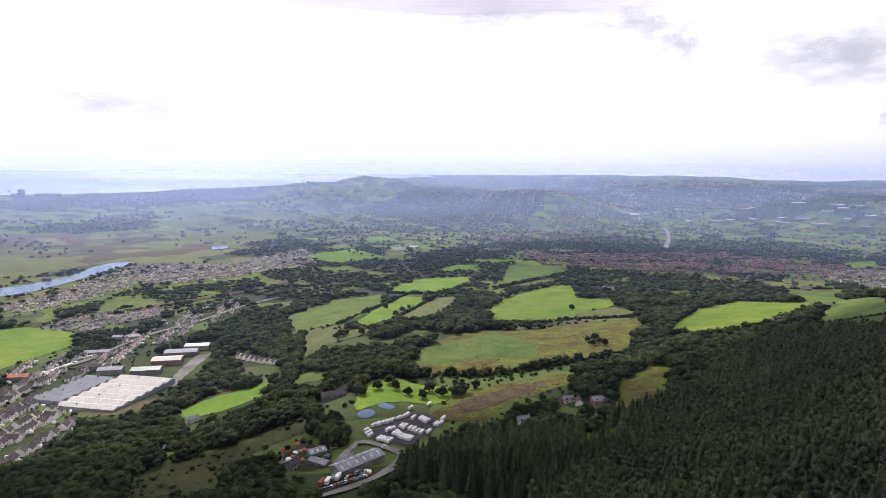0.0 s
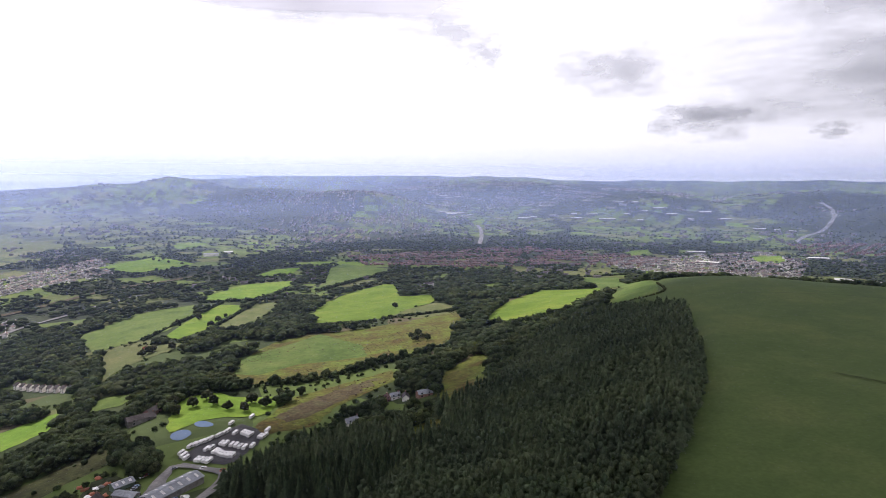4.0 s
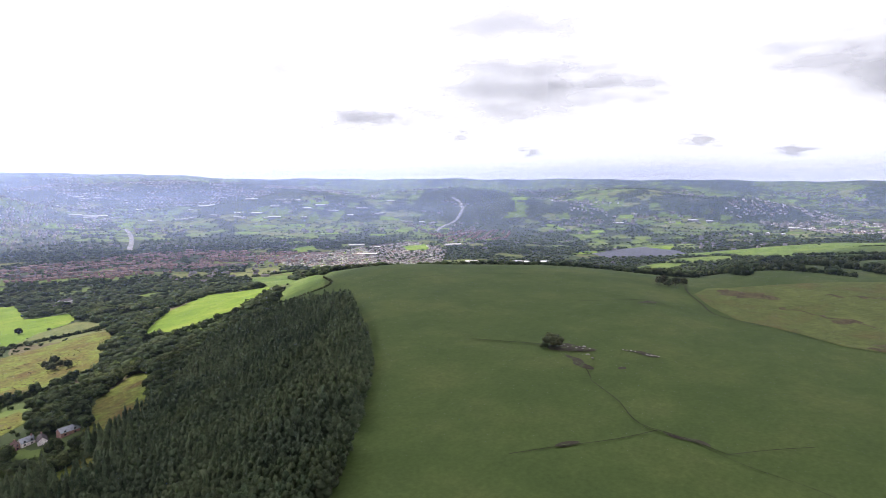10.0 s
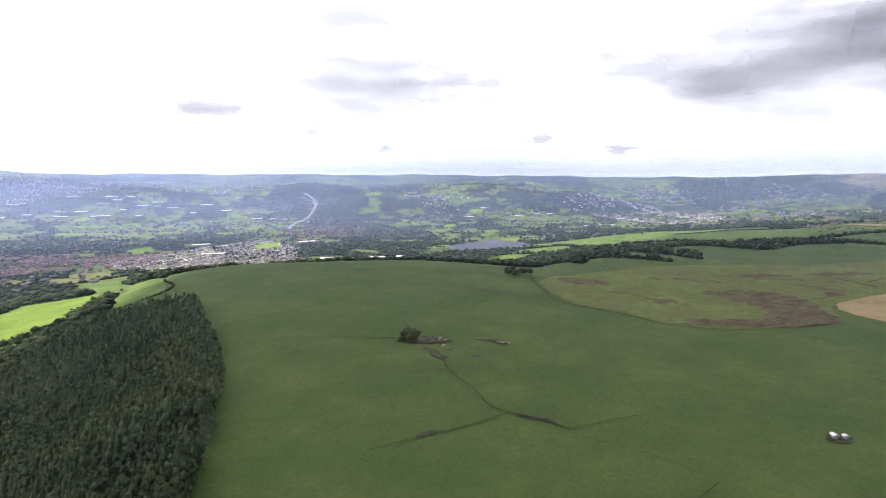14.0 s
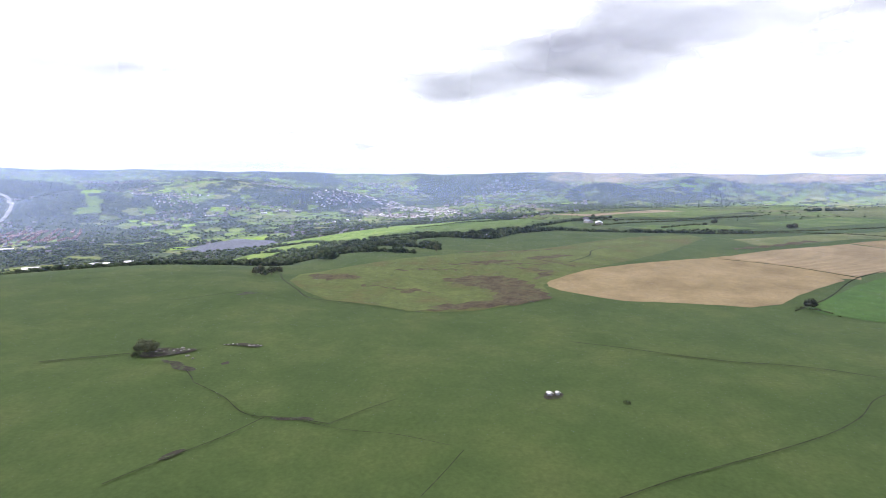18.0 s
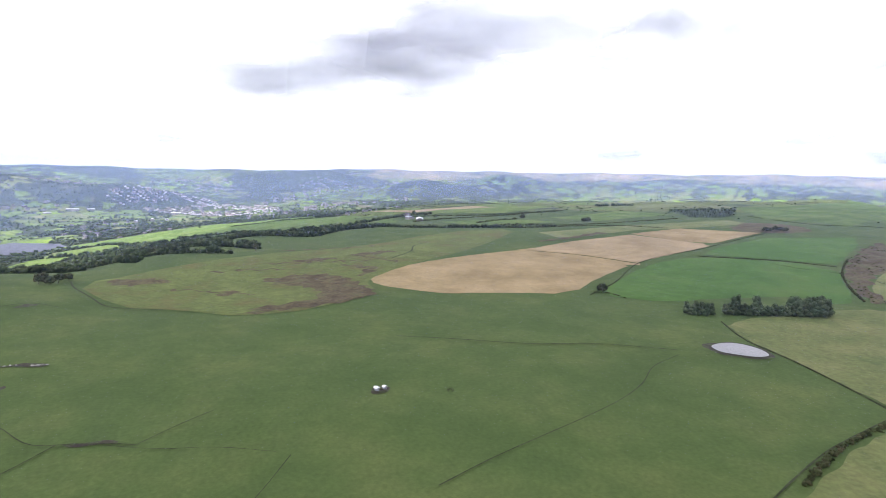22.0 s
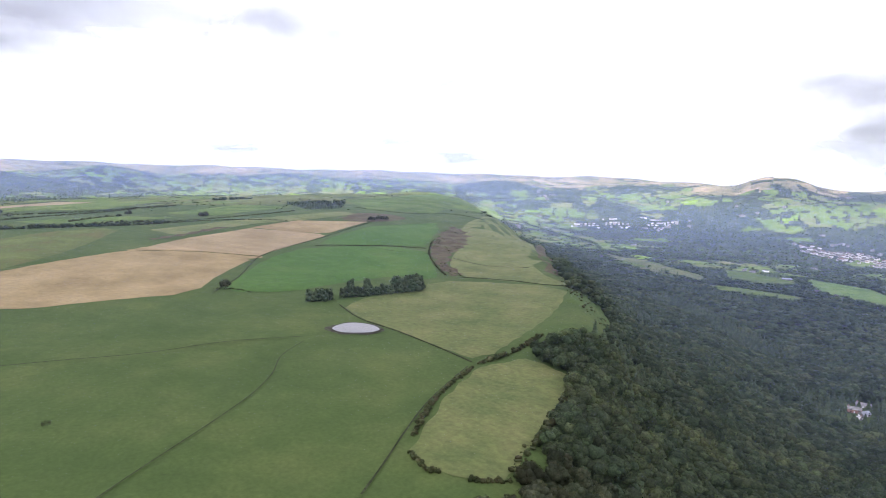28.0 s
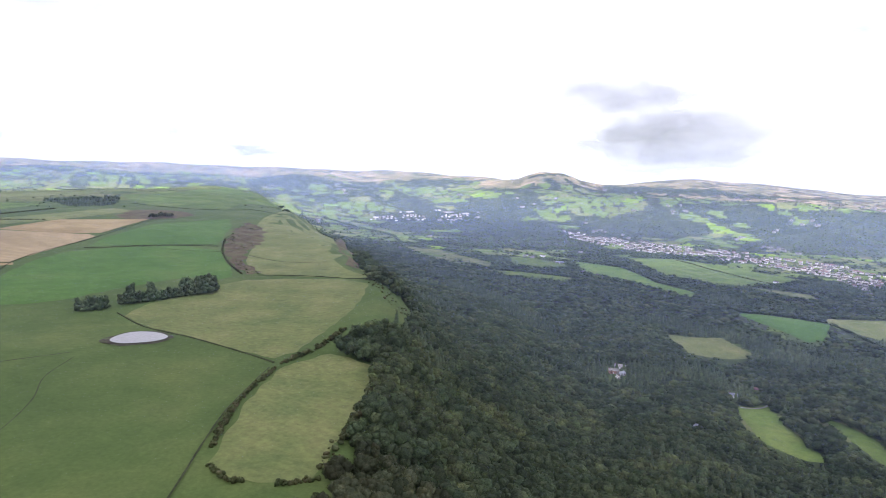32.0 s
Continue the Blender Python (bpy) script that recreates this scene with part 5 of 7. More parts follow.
def build_sea(coast):
    p = np.asarray(coast, float)
    a = np.degrees(np.arctan2(p[:, 0], p[:, 1]))
    r = np.hypot(p[:, 0], p[:, 1])
    az = np.arange(-75, a[-1], 1.0)
    near = np.interp(az, a, r)
    t = np.linspace(0, 1, 9)
    rr = near[None] + (4946 - near)[None] * t[:, None]
    x, y = np.sin(np.radians(az))[None] * rr, np.cos(np.radians(az))[None] * rr
    z = height(x, y) + 3.0
    k = len(az)
    f = np.array([(c * k + i, c * k + i + 1, (c + 1) * k + i + 1, (c + 1) * k + i) for c in range(8) for i in range(k - 1)])
    tagged(mesh_object("sea", np.column_stack([x.ravel(), y.ravel(), z.ravel()]), f[:, ::-1], SEA, smooth=True), "pale calm sea along the bay", "sea", kind="structure")


build_sea([(-2697, 3358), (-2436, 3579), (-2271, 3694), (-1904, 3943), (-1752, 4110), (-1457, 4264), (-1250, 4380), (-900, 4560), (-420, 4780), (-60, 4860)])


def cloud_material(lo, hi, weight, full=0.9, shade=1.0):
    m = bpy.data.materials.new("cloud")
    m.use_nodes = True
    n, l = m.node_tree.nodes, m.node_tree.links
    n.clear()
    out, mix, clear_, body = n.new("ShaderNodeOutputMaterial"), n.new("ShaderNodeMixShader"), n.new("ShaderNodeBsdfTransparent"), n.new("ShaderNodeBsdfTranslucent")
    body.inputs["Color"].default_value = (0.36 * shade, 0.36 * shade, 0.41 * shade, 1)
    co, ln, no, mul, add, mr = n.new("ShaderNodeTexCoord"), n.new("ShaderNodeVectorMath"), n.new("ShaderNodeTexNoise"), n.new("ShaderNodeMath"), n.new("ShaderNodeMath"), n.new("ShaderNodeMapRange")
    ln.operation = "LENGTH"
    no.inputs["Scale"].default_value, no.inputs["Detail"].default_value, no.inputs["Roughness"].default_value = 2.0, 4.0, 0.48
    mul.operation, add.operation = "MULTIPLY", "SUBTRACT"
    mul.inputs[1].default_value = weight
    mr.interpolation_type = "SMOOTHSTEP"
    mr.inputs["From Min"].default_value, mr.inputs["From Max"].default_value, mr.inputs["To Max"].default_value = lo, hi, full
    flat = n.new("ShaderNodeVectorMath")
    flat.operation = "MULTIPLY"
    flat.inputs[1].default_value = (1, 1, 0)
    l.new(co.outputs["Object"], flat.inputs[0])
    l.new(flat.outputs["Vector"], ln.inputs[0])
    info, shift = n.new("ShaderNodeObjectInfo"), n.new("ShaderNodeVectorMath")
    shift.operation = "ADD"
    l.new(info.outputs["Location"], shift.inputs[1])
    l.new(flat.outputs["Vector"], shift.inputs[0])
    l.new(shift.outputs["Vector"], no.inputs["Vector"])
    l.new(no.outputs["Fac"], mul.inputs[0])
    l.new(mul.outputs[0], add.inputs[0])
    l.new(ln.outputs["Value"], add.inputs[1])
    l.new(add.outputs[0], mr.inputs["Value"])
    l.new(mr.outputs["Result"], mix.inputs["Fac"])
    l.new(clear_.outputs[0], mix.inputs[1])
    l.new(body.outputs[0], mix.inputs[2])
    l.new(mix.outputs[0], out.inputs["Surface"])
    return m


CLOUD = cloud_material(-0.2, 1.0, 1.75, 0.72, 1.36)
THIN = cloud_material(-0.2, 1.05, 1.75, 0.58, 1.34)
# for cloud sheets added to shade the ground below
SHADE_DECK = cloud_material(-0.665, -0.625, 0.12)
SHADE_SOFT = cloud_material(-0.72, -0.3, 0.45, 0.6)
SHADE_THIN = cloud_material(-0.66, -0.53, 0.25, 0.6)


def cloud(x, y, z, half_x, half_y, deg, label, stuff=CLOUD, tilt=0.0):
    """A broken, soft-edged sheet of cloud with a billowed underside."""
    g = np.linspace(-1, 1, 29)
    gx, gy = np.meshgrid(g, g)
    gz = 0.4 * np.sin(gx * 7 + 2 * gy + x) * np.sin(gy * 6 + y)
    i, j = np.meshgrid(np.arange(28), np.arange(28), indexing="ij")
    k = (i * 29 + j).ravel()
    ob = mesh_object("cloud", np.column_stack([gx.ravel(), gy.ravel(), gz.ravel()]), np.column_stack([k, k + 1, k + 30, k + 29]), stuff, smooth=True)
    ob.matrix_basis = Matrix.Translation((x, y, z)) @ Matrix.Rotation(radians(-deg), 4, "Z") @ Matrix.Rotation(radians(tilt), 4, "X") @ Matrix.Diagonal((half_x, half_y, 1, 1))
    return tagged(ob, label, "cloud", "broken clouds", kind="structure")


def cloud_at(az, el, wide, deep, stuff=CLOUD):
    """A cloud bank far off in a direction, so many degrees to each side of its middle."""
    r = 3400.0
    cloud(math.sin(radians(az)) * r, math.cos(radians(az)) * r, 115 + r * math.tan(radians(el)), r * math.tan(radians(wide)) * 1.5, r * math.tan(radians(deep)) * 1.75 / math.sin(radians(62 + el)), az,
          "soft grey cloud with a ragged edge", stuff, 62)


# unseen sheet overhead, its size and turn set to shade the hill
cloud(-115, 412, 1000, 3300, 1840, -8, "broad grey cloud sheet, out of view, placed to shade the hill", SHADE_DECK)
# added so that its shadow falls on the valley town
cloud(110, 3080, 1000, 1300, 420, 0, "soft grey cloud sheet added to shade the valley town", SHADE_SOFT)
# another unseen sheet, added to darken the far valley
cloud(60, -1085, 1000, 1900, 1270, 0, "broad grey cloud sheet, out of view, placed to shade the far valley", SHADE_THIN)
for bank in ((5.2, 15.0, 6.5, 2.2, THIN), (17.4, 13.7, 4.1, 1.5, THIN), (20.8, 11.6, 1.7, 1.2, THIN), (33.1, 9.8, 4.1, 2.1, THIN), (53.3, 8.5, 10.3, 3.0), (62.8, 8.5, 4.9, 1.6, THIN),
             (53.7, 14.1, 7.6, 3.2, THIN), (40.7, 5.5, 3.4, 1.3), (49.7, 4.2, 1.3, 0.5, THIN), (56.6, 2.7, 1.2, 0.4, THIN), (71.4, 3.5, 1.6, 0.5, THIN), (78.2, 2.6, 1.6, 0.4, THIN),
             (90.4, 9.0, 12.5, 3.1), (99.3, 10.8, 14.5, 4.6), (107.4, 12.8, 13.5, 4.0), (124.3, 12.2, 7.5, 4.0), (138.0, 8.8, 3.5, 0.9, THIN), (133.8, 3.7, 2.4, 0.8, THIN), (119.2, 2.1, 2.2, 0.4, THIN)):
    cloud_at(*bank)
for bank in ((139.4, 2.0, 2.4, 0.5, THIN), (150.7, 5.1, 3.2, 0.8, THIN), (146.4, 8.9, 1.6, 0.5, THIN), (172.6, 7.5, 9.5, 3.5), (179.0, 4.5, 10.5, 3.4), (-171.9, 11.1, 9.2, 3.2, THIN), (-28.0, 6.0, 4.0, 1.2, THIN)):
    cloud_at(*bank)


# ---- towns ----
TOWN_AREAS = []
TOWN_AREAS.append(np.array([(-557, 694), (-565, 807), (-529, 850), (-505, 964), (-482, 1108), (-425, 1239), (-391, 1154), (-412, 987), (-438, 884), (-427, 789), (-462, 751), (-469, 694), (-459, 650), (-400, 607), (-353, 569), (-334, 489), (-347, 425)], float))
town("houses", 'rows of pale rendered houses under slate roofs', 'mixed', TOWN_AREAS[-1])
TOWN_AREAS.append(np.array([(-670, 960), (-657, 1079), (-555, 1173), (-523, 1093), (-580, 974), (-624, 947)], float))
town("houses", 'village of cream houses along the valley road', 'cream', TOWN_AREAS[-1])
TOWN_AREAS.append(np.array([(-877, 1109), (-841, 1285), (-878, 1695), (-613, 1774), (-490, 2123), (-379, 1782), (-516, 1530), (-624, 1442), (-716, 1405), (-741, 1221), (-760, 1094)], float))
town("houses", 'rows of pale rendered houses under slate roofs', 'mixed', TOWN_AREAS[-1])
TOWN_AREAS.append(np.array([(-10, 3051), (238, 3813), (745, 3654), (974, 3257), (762, 2710), (264, 2383), (115, 2607)], float))
town("houses", 'distant houses scattered on the valley side', 'far', TOWN_AREAS[-1])
TOWN_AREAS.append(np.array([(282, 2019), (614, 2038), (935, 2106), (1120, 1905), (1263, 1685), (1141, 1520), (956, 1622), (569, 1622), (297, 1759)], float))
town("houses", 'estate of red brick houses under red tiles', 'red', TOWN_AREAS[-1])
TOWN_AREAS.append(np.array([(1076, 1680), (1439, 1708), (1747, 1714), (1606, 1406), (1382, 1233), (1123, 1334), (1014, 1523)], float))
town("houses", 'rows of pale rendered houses under slate roofs', 'mixed', TOWN_AREAS[-1])
TOWN_AREAS.append(np.array([(2045, 1896), (2330, 1892), (2387, 1660), (2101, 1489), (1832, 1604)], float))
town("houses", 'estate of red brick houses under red tiles', 'red', TOWN_AREAS[-1])
TOWN_AREAS.append(np.array([(3021, 1870), (3224, 1769), (3231, 1370), (3017, 1336), (2897, 1722)], float))
town("houses", 'distant houses scattered on the valley side', 'far', TOWN_AREAS[-1])
TOWN_AREAS.append(np.array([(3283, 994), (3564, 880), (3518, 476), (3354, 195), (2829, 100), (2734, 367), (3077, 729)], float))
town("houses", 'distant houses scattered on the valley side', 'far', TOWN_AREAS[-1])
TOWN_AREAS.append(np.array([(569, -2879), (299, -2820), (58, -2791), (-161, -2716), (-351, -2610), (-509, -2481), (-590, -2349), (-560, -2200), (-441, -1871), (-410, -2090), (-309, -2273), (-145, -2387), (49, -2506), (270, -2567), (517, -2751)], float))
town("houses", 'village of cream houses along the valley road', 'mixed', TOWN_AREAS[-1])
TOWN_AREAS.append(np.array([(187, 3518), (822, 3672), (1176, 3253), (970, 3032), (415, 3091)], float))
town("houses", 'distant houses scattered on the valley side', 'far', TOWN_AREAS[-1])
TOWN_AREAS.append(np.array([(607, 4188), (1273, 4463), (1951, 3793), (2550, 3661), (2804, 3026), (2394, 2734), (1769, 3444), (910, 3708)], float))
town("houses", 'distant houses scattered on the valley side', 'far', TOWN_AREAS[-1])
TOWN_AREAS.append(np.array([(800, 4456), (1509, 4699), (2240, 4133), (2857, 3519), (2758, 3101), (1885, 3477), (1081, 3984)], float))
town("houses", 'distant houses scattered on the valley side', 'far', TOWN_AREAS[-1])
TOWN_AREAS.append(np.array([(1605, -2748), (1415, -3142), (1128, -3195), (1221, -2917)], float))
town("houses", 'distant houses scattered on the valley side', 'far', TOWN_AREAS[-1])
TOWN_AREAS.append(np.array([(596, -2931), (436, -2967), (245, -2770), (227, -2595), (400, -2745)], float))
town("houses", 'village of cream houses along the valley road', 'cream', TOWN_AREAS[-1])


# ---- woods ----
rng = np.random.default_rng(11)
PINE_AREA = [(381, 465), (273, 312), (230, 261), (170, 205), (133, 172), (109, 163), (66, 243), (41, 283), (72, 312), (120, 337), (156, 425), (191, 450), (276, 558), (356, 551)]
SPRUCE_AREA = [(41, 283), (-29, 354), (-12, 382), (25, 407), (64, 408), (109, 398), (154, 431), (191, 450), (156, 425), (120, 337), (72, 312)]
SCARP_AREA = [(1063, -1345), (1546, -2414), (1049, -2036), (542, -1622), (242, -1556), (44, -1441), (51, -1151), (-108, -1000), (-62, -792), (-73, -609), (-102, -552), (-117, -491), (110, -143), (133, -206), (159, -291), (172, -301), (207, -309), (209, -358), (223, -475), (235, -449), (302, -537), (1615, -2329)]
NEAR_LEAF = [broadleaf(16, False, 620, 0.28) for _ in range(5)]
MID_LEAF = [broadleaf(7, False, 95, 0.32) for _ in range(8)]
FAR_LEAF = [broadleaf(3, False, 24, 0.32) for _ in range(8)]
DOT_LEAF = [broadleaf(1, False, 0, 0.35) for _ in range(5)]


def dot_crown():
    """A small low crown for the far country: two uneven rings and a top."""
    a = np.arange(4) * math.pi / 2
    w = rng.uniform(0.75, 1.25, (2, 4))
    v = np.concatenate([np.column_stack([np.cos(a) * 0.4 * w[0], np.sin(a) * 0.4 * w[0], np.full(4, 0.05)]),
                        np.column_stack([np.cos(a + 0.8) * 0.42 * w[1], np.sin(a + 0.8) * 0.42 * w[1], rng.uniform(0.45, 0.7, 4)]), [[0.03, -0.02, 1.0]]])
    k = np.arange(4)
    j = (k + 1) % 4
    return v, np.concatenate([np.column_stack([k, j, k + 4]), np.column_stack([j, j + 4, k + 4]), np.column_stack([k + 4, j + 4, np.full(4, 8)])])


FAR_DOT = [dot_crown() for _ in range(6)]
FAR_SPRUCE = [conifer(4, 5, 0, 0.2, 0.24) for _ in range(4)]
def pine_crown(leaves):
    """A blunt plantation pine: a narrow dome of dense lumps on a short bare stem."""
    lumps = [clump(np.array([math.cos(i * 2.4) * 0.075, math.sin(i * 2.4) * 0.075, 0.34 + 0.085 * i]),
                   np.array([0.17 - 0.017 * i, 0.17 - 0.017 * i, 0.13]) * rng.uniform(0.8, 1.2), False, 0.32) for i in range(0, 7, 1 if leaves > 100 else 2)]
    v, f = stack(lumps)
    return stack([(v, f), sprays(v, f, leaves, 0.03)])


NEAR_PINE = [pine_crown(260) for _ in range(4)]
MID_PINE = [pine_crown(45) for _ in range(5)] + [conifer(6, 7, 30, 0.45, 0.2) for _ in range(5)]
NEAR_SPRUCE = [conifer(11, 9, 260, 0.0, 0.25) for _ in range(3)]
MID_SPRUCE = [conifer(7, 7, 30, 0.0, 0.25) for _ in range(5)]


def make_tree(name, crown, tall, wide, leaf, label, category, limbs=5):
    root = tagged(new(name), label, category)
    pieces = [taper((0, 0, -0.6), (0.15, 0.1, tall * 0.5), 0.035 * tall, 0.018 * tall, 7)]
    for i in range(limbs):
        a = i * 2.4
        z0 = tall * (0.28 + 0.05 * i)
        pieces.append(taper((0.1, 0.05, z0), (math.cos(a) * wide * 0.27, math.sin(a) * wide * 0.27, z0 + tall * 0.24), 0.014 * tall, 0.005 * tall, 5))
    v, f = stack(pieces)
    mesh_object("trunk", v, f, BARK, parent=root)
    cv, cf = crown
    mesh_object("crown", cv * np.array([wide, wide, tall]), cf, leaf, parent=root, smooth=True)
    return root


def plant(models, places, group, lo, hi):
    """Places copies of the model trees as things of their own."""
    for i, (x, y) in enumerate(places):
        src = models[i % len(models)]
        s = rng.uniform(lo, hi)
        m = at(x, y, rng.uniform(0, 360), -0.2) @ Matrix.Diagonal((s * rng.uniform(0.88, 1.12), s * rng.uniform(0.88, 1.12), s, 1))
        t = copy_thing(src, m)
        t.matrix_basis = m
        tagged(t, group=group)


OAKS = [make_tree("broadleaf_tree", c, 12.0, 11.5, LEAF_TREE, "full green broadleaf tree in summer leaf", "tree") for c in NEAR_LEAF]
PINES = [make_tree("pine_tree", c, 14.0, 15.0, NEEDLE_TREE, "dark green plantation pine with a blunt crown", "pine tree", 2) for c in NEAR_PINE]
SPRUCES = [make_tree("spruce_tree", c, 18.0, 17.0, NEEDLE_TREE, "dark pointed spruce with drooping branches", "spruce tree", 0) for c in NEAR_SPRUCE]


def lowered(crown):
    """The crown hanging down nearly to the ground."""
    v, f = crown
    return np.column_stack([v[:, :2], (v[:, 2] - 0.2) * 1.2]), f


FIRS = [make_tree("fir_tree", lowered(pine_crown(420)), 13.5, 21.0, NEEDLE_TREE, "dark dense fir in the windbreak above the dew pond", "fir tree", 0) for _ in range(3)]


def grow_woods():
    # plantation of pines, its spruce fringe and the windbreak on the hill
    for area, near, mid, name, label, tall, gap in ((PINE_AREA, PINES, MID_PINE, "pine_plantation", "dense dark pine plantation on the hillside", 14, 4.5),
                                                    (SPRUCE_AREA, SPRUCES, MID_SPRUCE, "spruce_wood", "dark spruces along the plantation foot", 17, 6.0)):
        a = np.asarray(area, float)
        p = seedbed(a[:, 0].min(), a[:, 0].max(), a[:, 1].min(), a[:, 1].max(), gap)
        p = p[inside(a, p[:, 0], p[:, 1])]
        p = p[clear_of(p)]
        r = np.hypot(p[:, 0], p[:, 1])
        order = np.argsort(r)
        for model, k in zip(near, order[130:]):
            stand(tagged(model, group="plantation trees"), *p[k], 0, -0.2)
        first = order[:130]
        plant(near, p[first], "plantation trees", 0.8, 1.1)
        rest = p[order[130 + len(near):]]
        n = len(rest)
        scatter(name, mid, on_ground(rest), tall * rng.uniform(0.7, 1.15, n) * (0.8 + 0.4 * patchy(rest, 30, 1.0)), tall * rng.uniform(0.95, 1.4, n), NEEDLE, label, "conifer wood")
        OPEN.append(a)
    # broadleaf woods on the slopes: everything that is not a field, a road or built on
    p = np.concatenate([seedbed(-1500, 1300, 120, 1600, 9.5), seedbed(-560, 1300, -2100, -120, 8.0)])
    az, r = polar(p)
    low = height(p[:, 0], p[:, 1])
    scarp = inside(np.asarray(SCARP_AREA, float), p[:, 0], p[:, 1])
    west = ((az > 300) | (az < 34)) & (r > 190) & (r < 1560) | (az >= 34) & (az < 72) & (low < -30) & (r < 1900)
    east = (az > 147) & (az < 212) & (r > 420) & (r < 2100) & (low < -25)
    ok = (west | east | scarp) & clear_of(p)
    thin = patchy(p, 46, 2.0)
    ok &= ~west | (thin > 0.3) | (r < 640)
    ok &= (rng.random(len(p)) < np.interp(r, [600, 700, 1100, 1300], [1, 0.78, 0.78, 0.44]))
    for q in TOWN_AREAS:
        ok &= ~inside(q, p[:, 0], p[:, 1]) | (rng.random(len(p)) < 0.42)
    p, az, r, low = p[ok], az[ok], r[ok], low[ok]
    small = ~clear_of(p * (1 + 9.0 / (108.0 - low))[:, None]) | ~clear_of(p * (1 + 17.0 / (108.0 - low))[:, None])
    ahead = p * (1 + 10.0 / (108.0 - low))[:, None]
    for q in TOWN_AREAS:
        small |= inside(q, ahead[:, 0], ahead[:, 1])
    ok = ~small | (rng.random(len(p)) < 0.45)
    p, az, r, low, small = p[ok], az[ok], r[ok], low[ok], small[ok]
    order = np.argsort(r)
    order = np.concatenate([order[~small[order]], order[small[order]]])
    near = order[5:300]
    plant(OAKS, p[near], "woodland trees", 0.6, 1.02)
    for model, k in zip(OAKS, order[:5]):
        stand(tagged(model, group="woodland trees"), *p[k], 0, -0.2)
    rest = order[300:]
    for lo, hi, protos, name in ((0, 620, MID_LEAF, "hillside_wood"), (620, 1150, FAR_LEAF, "valley_wood"), (1150, 9999, DOT_LEAF, "distant_wood")):
        q = rest[(r[rest] >= lo) & (r[rest] < hi)]
        dark = (patchy(p[q], 75, 4.0) + rng.uniform(-0.14, 0.14, len(q)) > 0.68) & (az[q] > 120) & (az[q] < 210)
        n = int(dark.sum())
        if n:
            scatter("conifer_stand", MID_SPRUCE if hi < 900 else FAR_SPRUCE, on_ground(p[q][dark], 0.3), rng.uniform(11, 16, n), rng.uniform(16, 22, n), NEEDLE, "dark stand of conifers in the scarp wood", "conifer wood")
        q = q[~dark]
        for side, nm in ((az[q] > 90) & (az[q] < 220), "scarp"), (~((az[q] > 90) & (az[q] < 220)), "slope"):
            s = q[side]
            n = len(s)
            if n:
                tall = rng.uniform(7.5, 13.5, n) * np.interp(r[s], [1100, 1400], [1.0, 0.75]) * np.where(small[s], rng.uniform(0.2, 0.45, n), 1)
                scatter(name, protos, on_ground(p[s], 0.5), tall, tall * rng.uniform(0.95, 1.4, n) * np.interp(r[s], [600, 700, 1100, 1300], [1, 1.2, 1.2, 1.55]), LEAF, "dense green broadleaf wood on the " + nm, "wood")
    # far valley: woods, belts and hedgerow trees on the borders of the plots
    for ring0, ring1, gap, protos, size, reach in ((1400, 2500, 13, DOT_LEAF, 8.5, 7.0), (2500, 4350, 22, FAR_DOT, 8.0, 8.5)):
        p = seedbed(-ring1, ring1, -ring1, ring1, gap)
        az, r = polar(p)
        low = height(p[:, 0], p[:, 1])
        ok = ((az > 316) | (az < 204)) & (r > ring0) & (r < ring1)
        p = p[ok]
        p = p[clear_of(p)]
        kind, border = cover(p[:, 0], p[:, 1])
        low_p = height(p[:, 0], p[:, 1])
        ok = (kind == 3) & (rng.random(len(p)) < (0.6 if ring0 < 2000 else 0.42)) | (border < reach) & (np.sin(p[:, 0] / 47 + p[:, 1] / 59) > -0.75) | (kind == 1) & (rng.random(len(p)) < 0.12)
        heath = (p[:, 0] < -0.28 * p[:, 1]) & (p[:, 1] > 0) & (np.hypot(p[:, 0], p[:, 1]) > 1850)
        ok &= ~heath | (kind == 3) & (rng.random(len(p)) < 0.7) | (rng.random(len(p)) < 0.03)
        for q in TOWN_AREAS:
            ok &= ~inside(q, p[:, 0], p[:, 1]) | (rng.random(len(p)) < 0.3)
        edge = (low_p > -30) & (np.hypot(p[:, 0], p[:, 1]) < 2600)
        ok &= ~edge | (border < 4.5)
        p, edge = p[ok], edge[ok]
        n = len(p)
        tall = np.where(edge, 0.45, 1.0) * size * rng.uniform(0.6, 1.25, n) * np.interp(np.hypot(p[:, 0], p[:, 1]), [2600, 4400], [1, 0.7])
        scatter("far_trees", protos, on_ground(p, 0.5), tall, tall * rng.uniform(1.2, 1.9, n), LEAF, "belts of trees and hedges far down the valley", "trees")


def hedge(points, tall):
    line = smooth_line(points, tall * 0.55)
    p = line + rng.uniform(-0.25, 0.25, line.shape) * tall
    p = p[rng.random(len(p)) > (0.12 if tall > 4.5 else 0.3)]
    n = len(p)
    h = tall * rng.uniform(0.55, 1.25, n)
    big = tall > 4.5
    scatter("hedgerow", MID_LEAF if big and np.hypot(*line.mean(0)) < 700 else FAR_LEAF, on_ground(p, 0.25 * tall), h * 1.2, h * rng.uniform(1.0, 1.5, n), LEAF if big else GORSE,
            "uneven green hedgerow with grown-out bushes" if big else "low straggling hedge of gorse and thorn", "hedge")


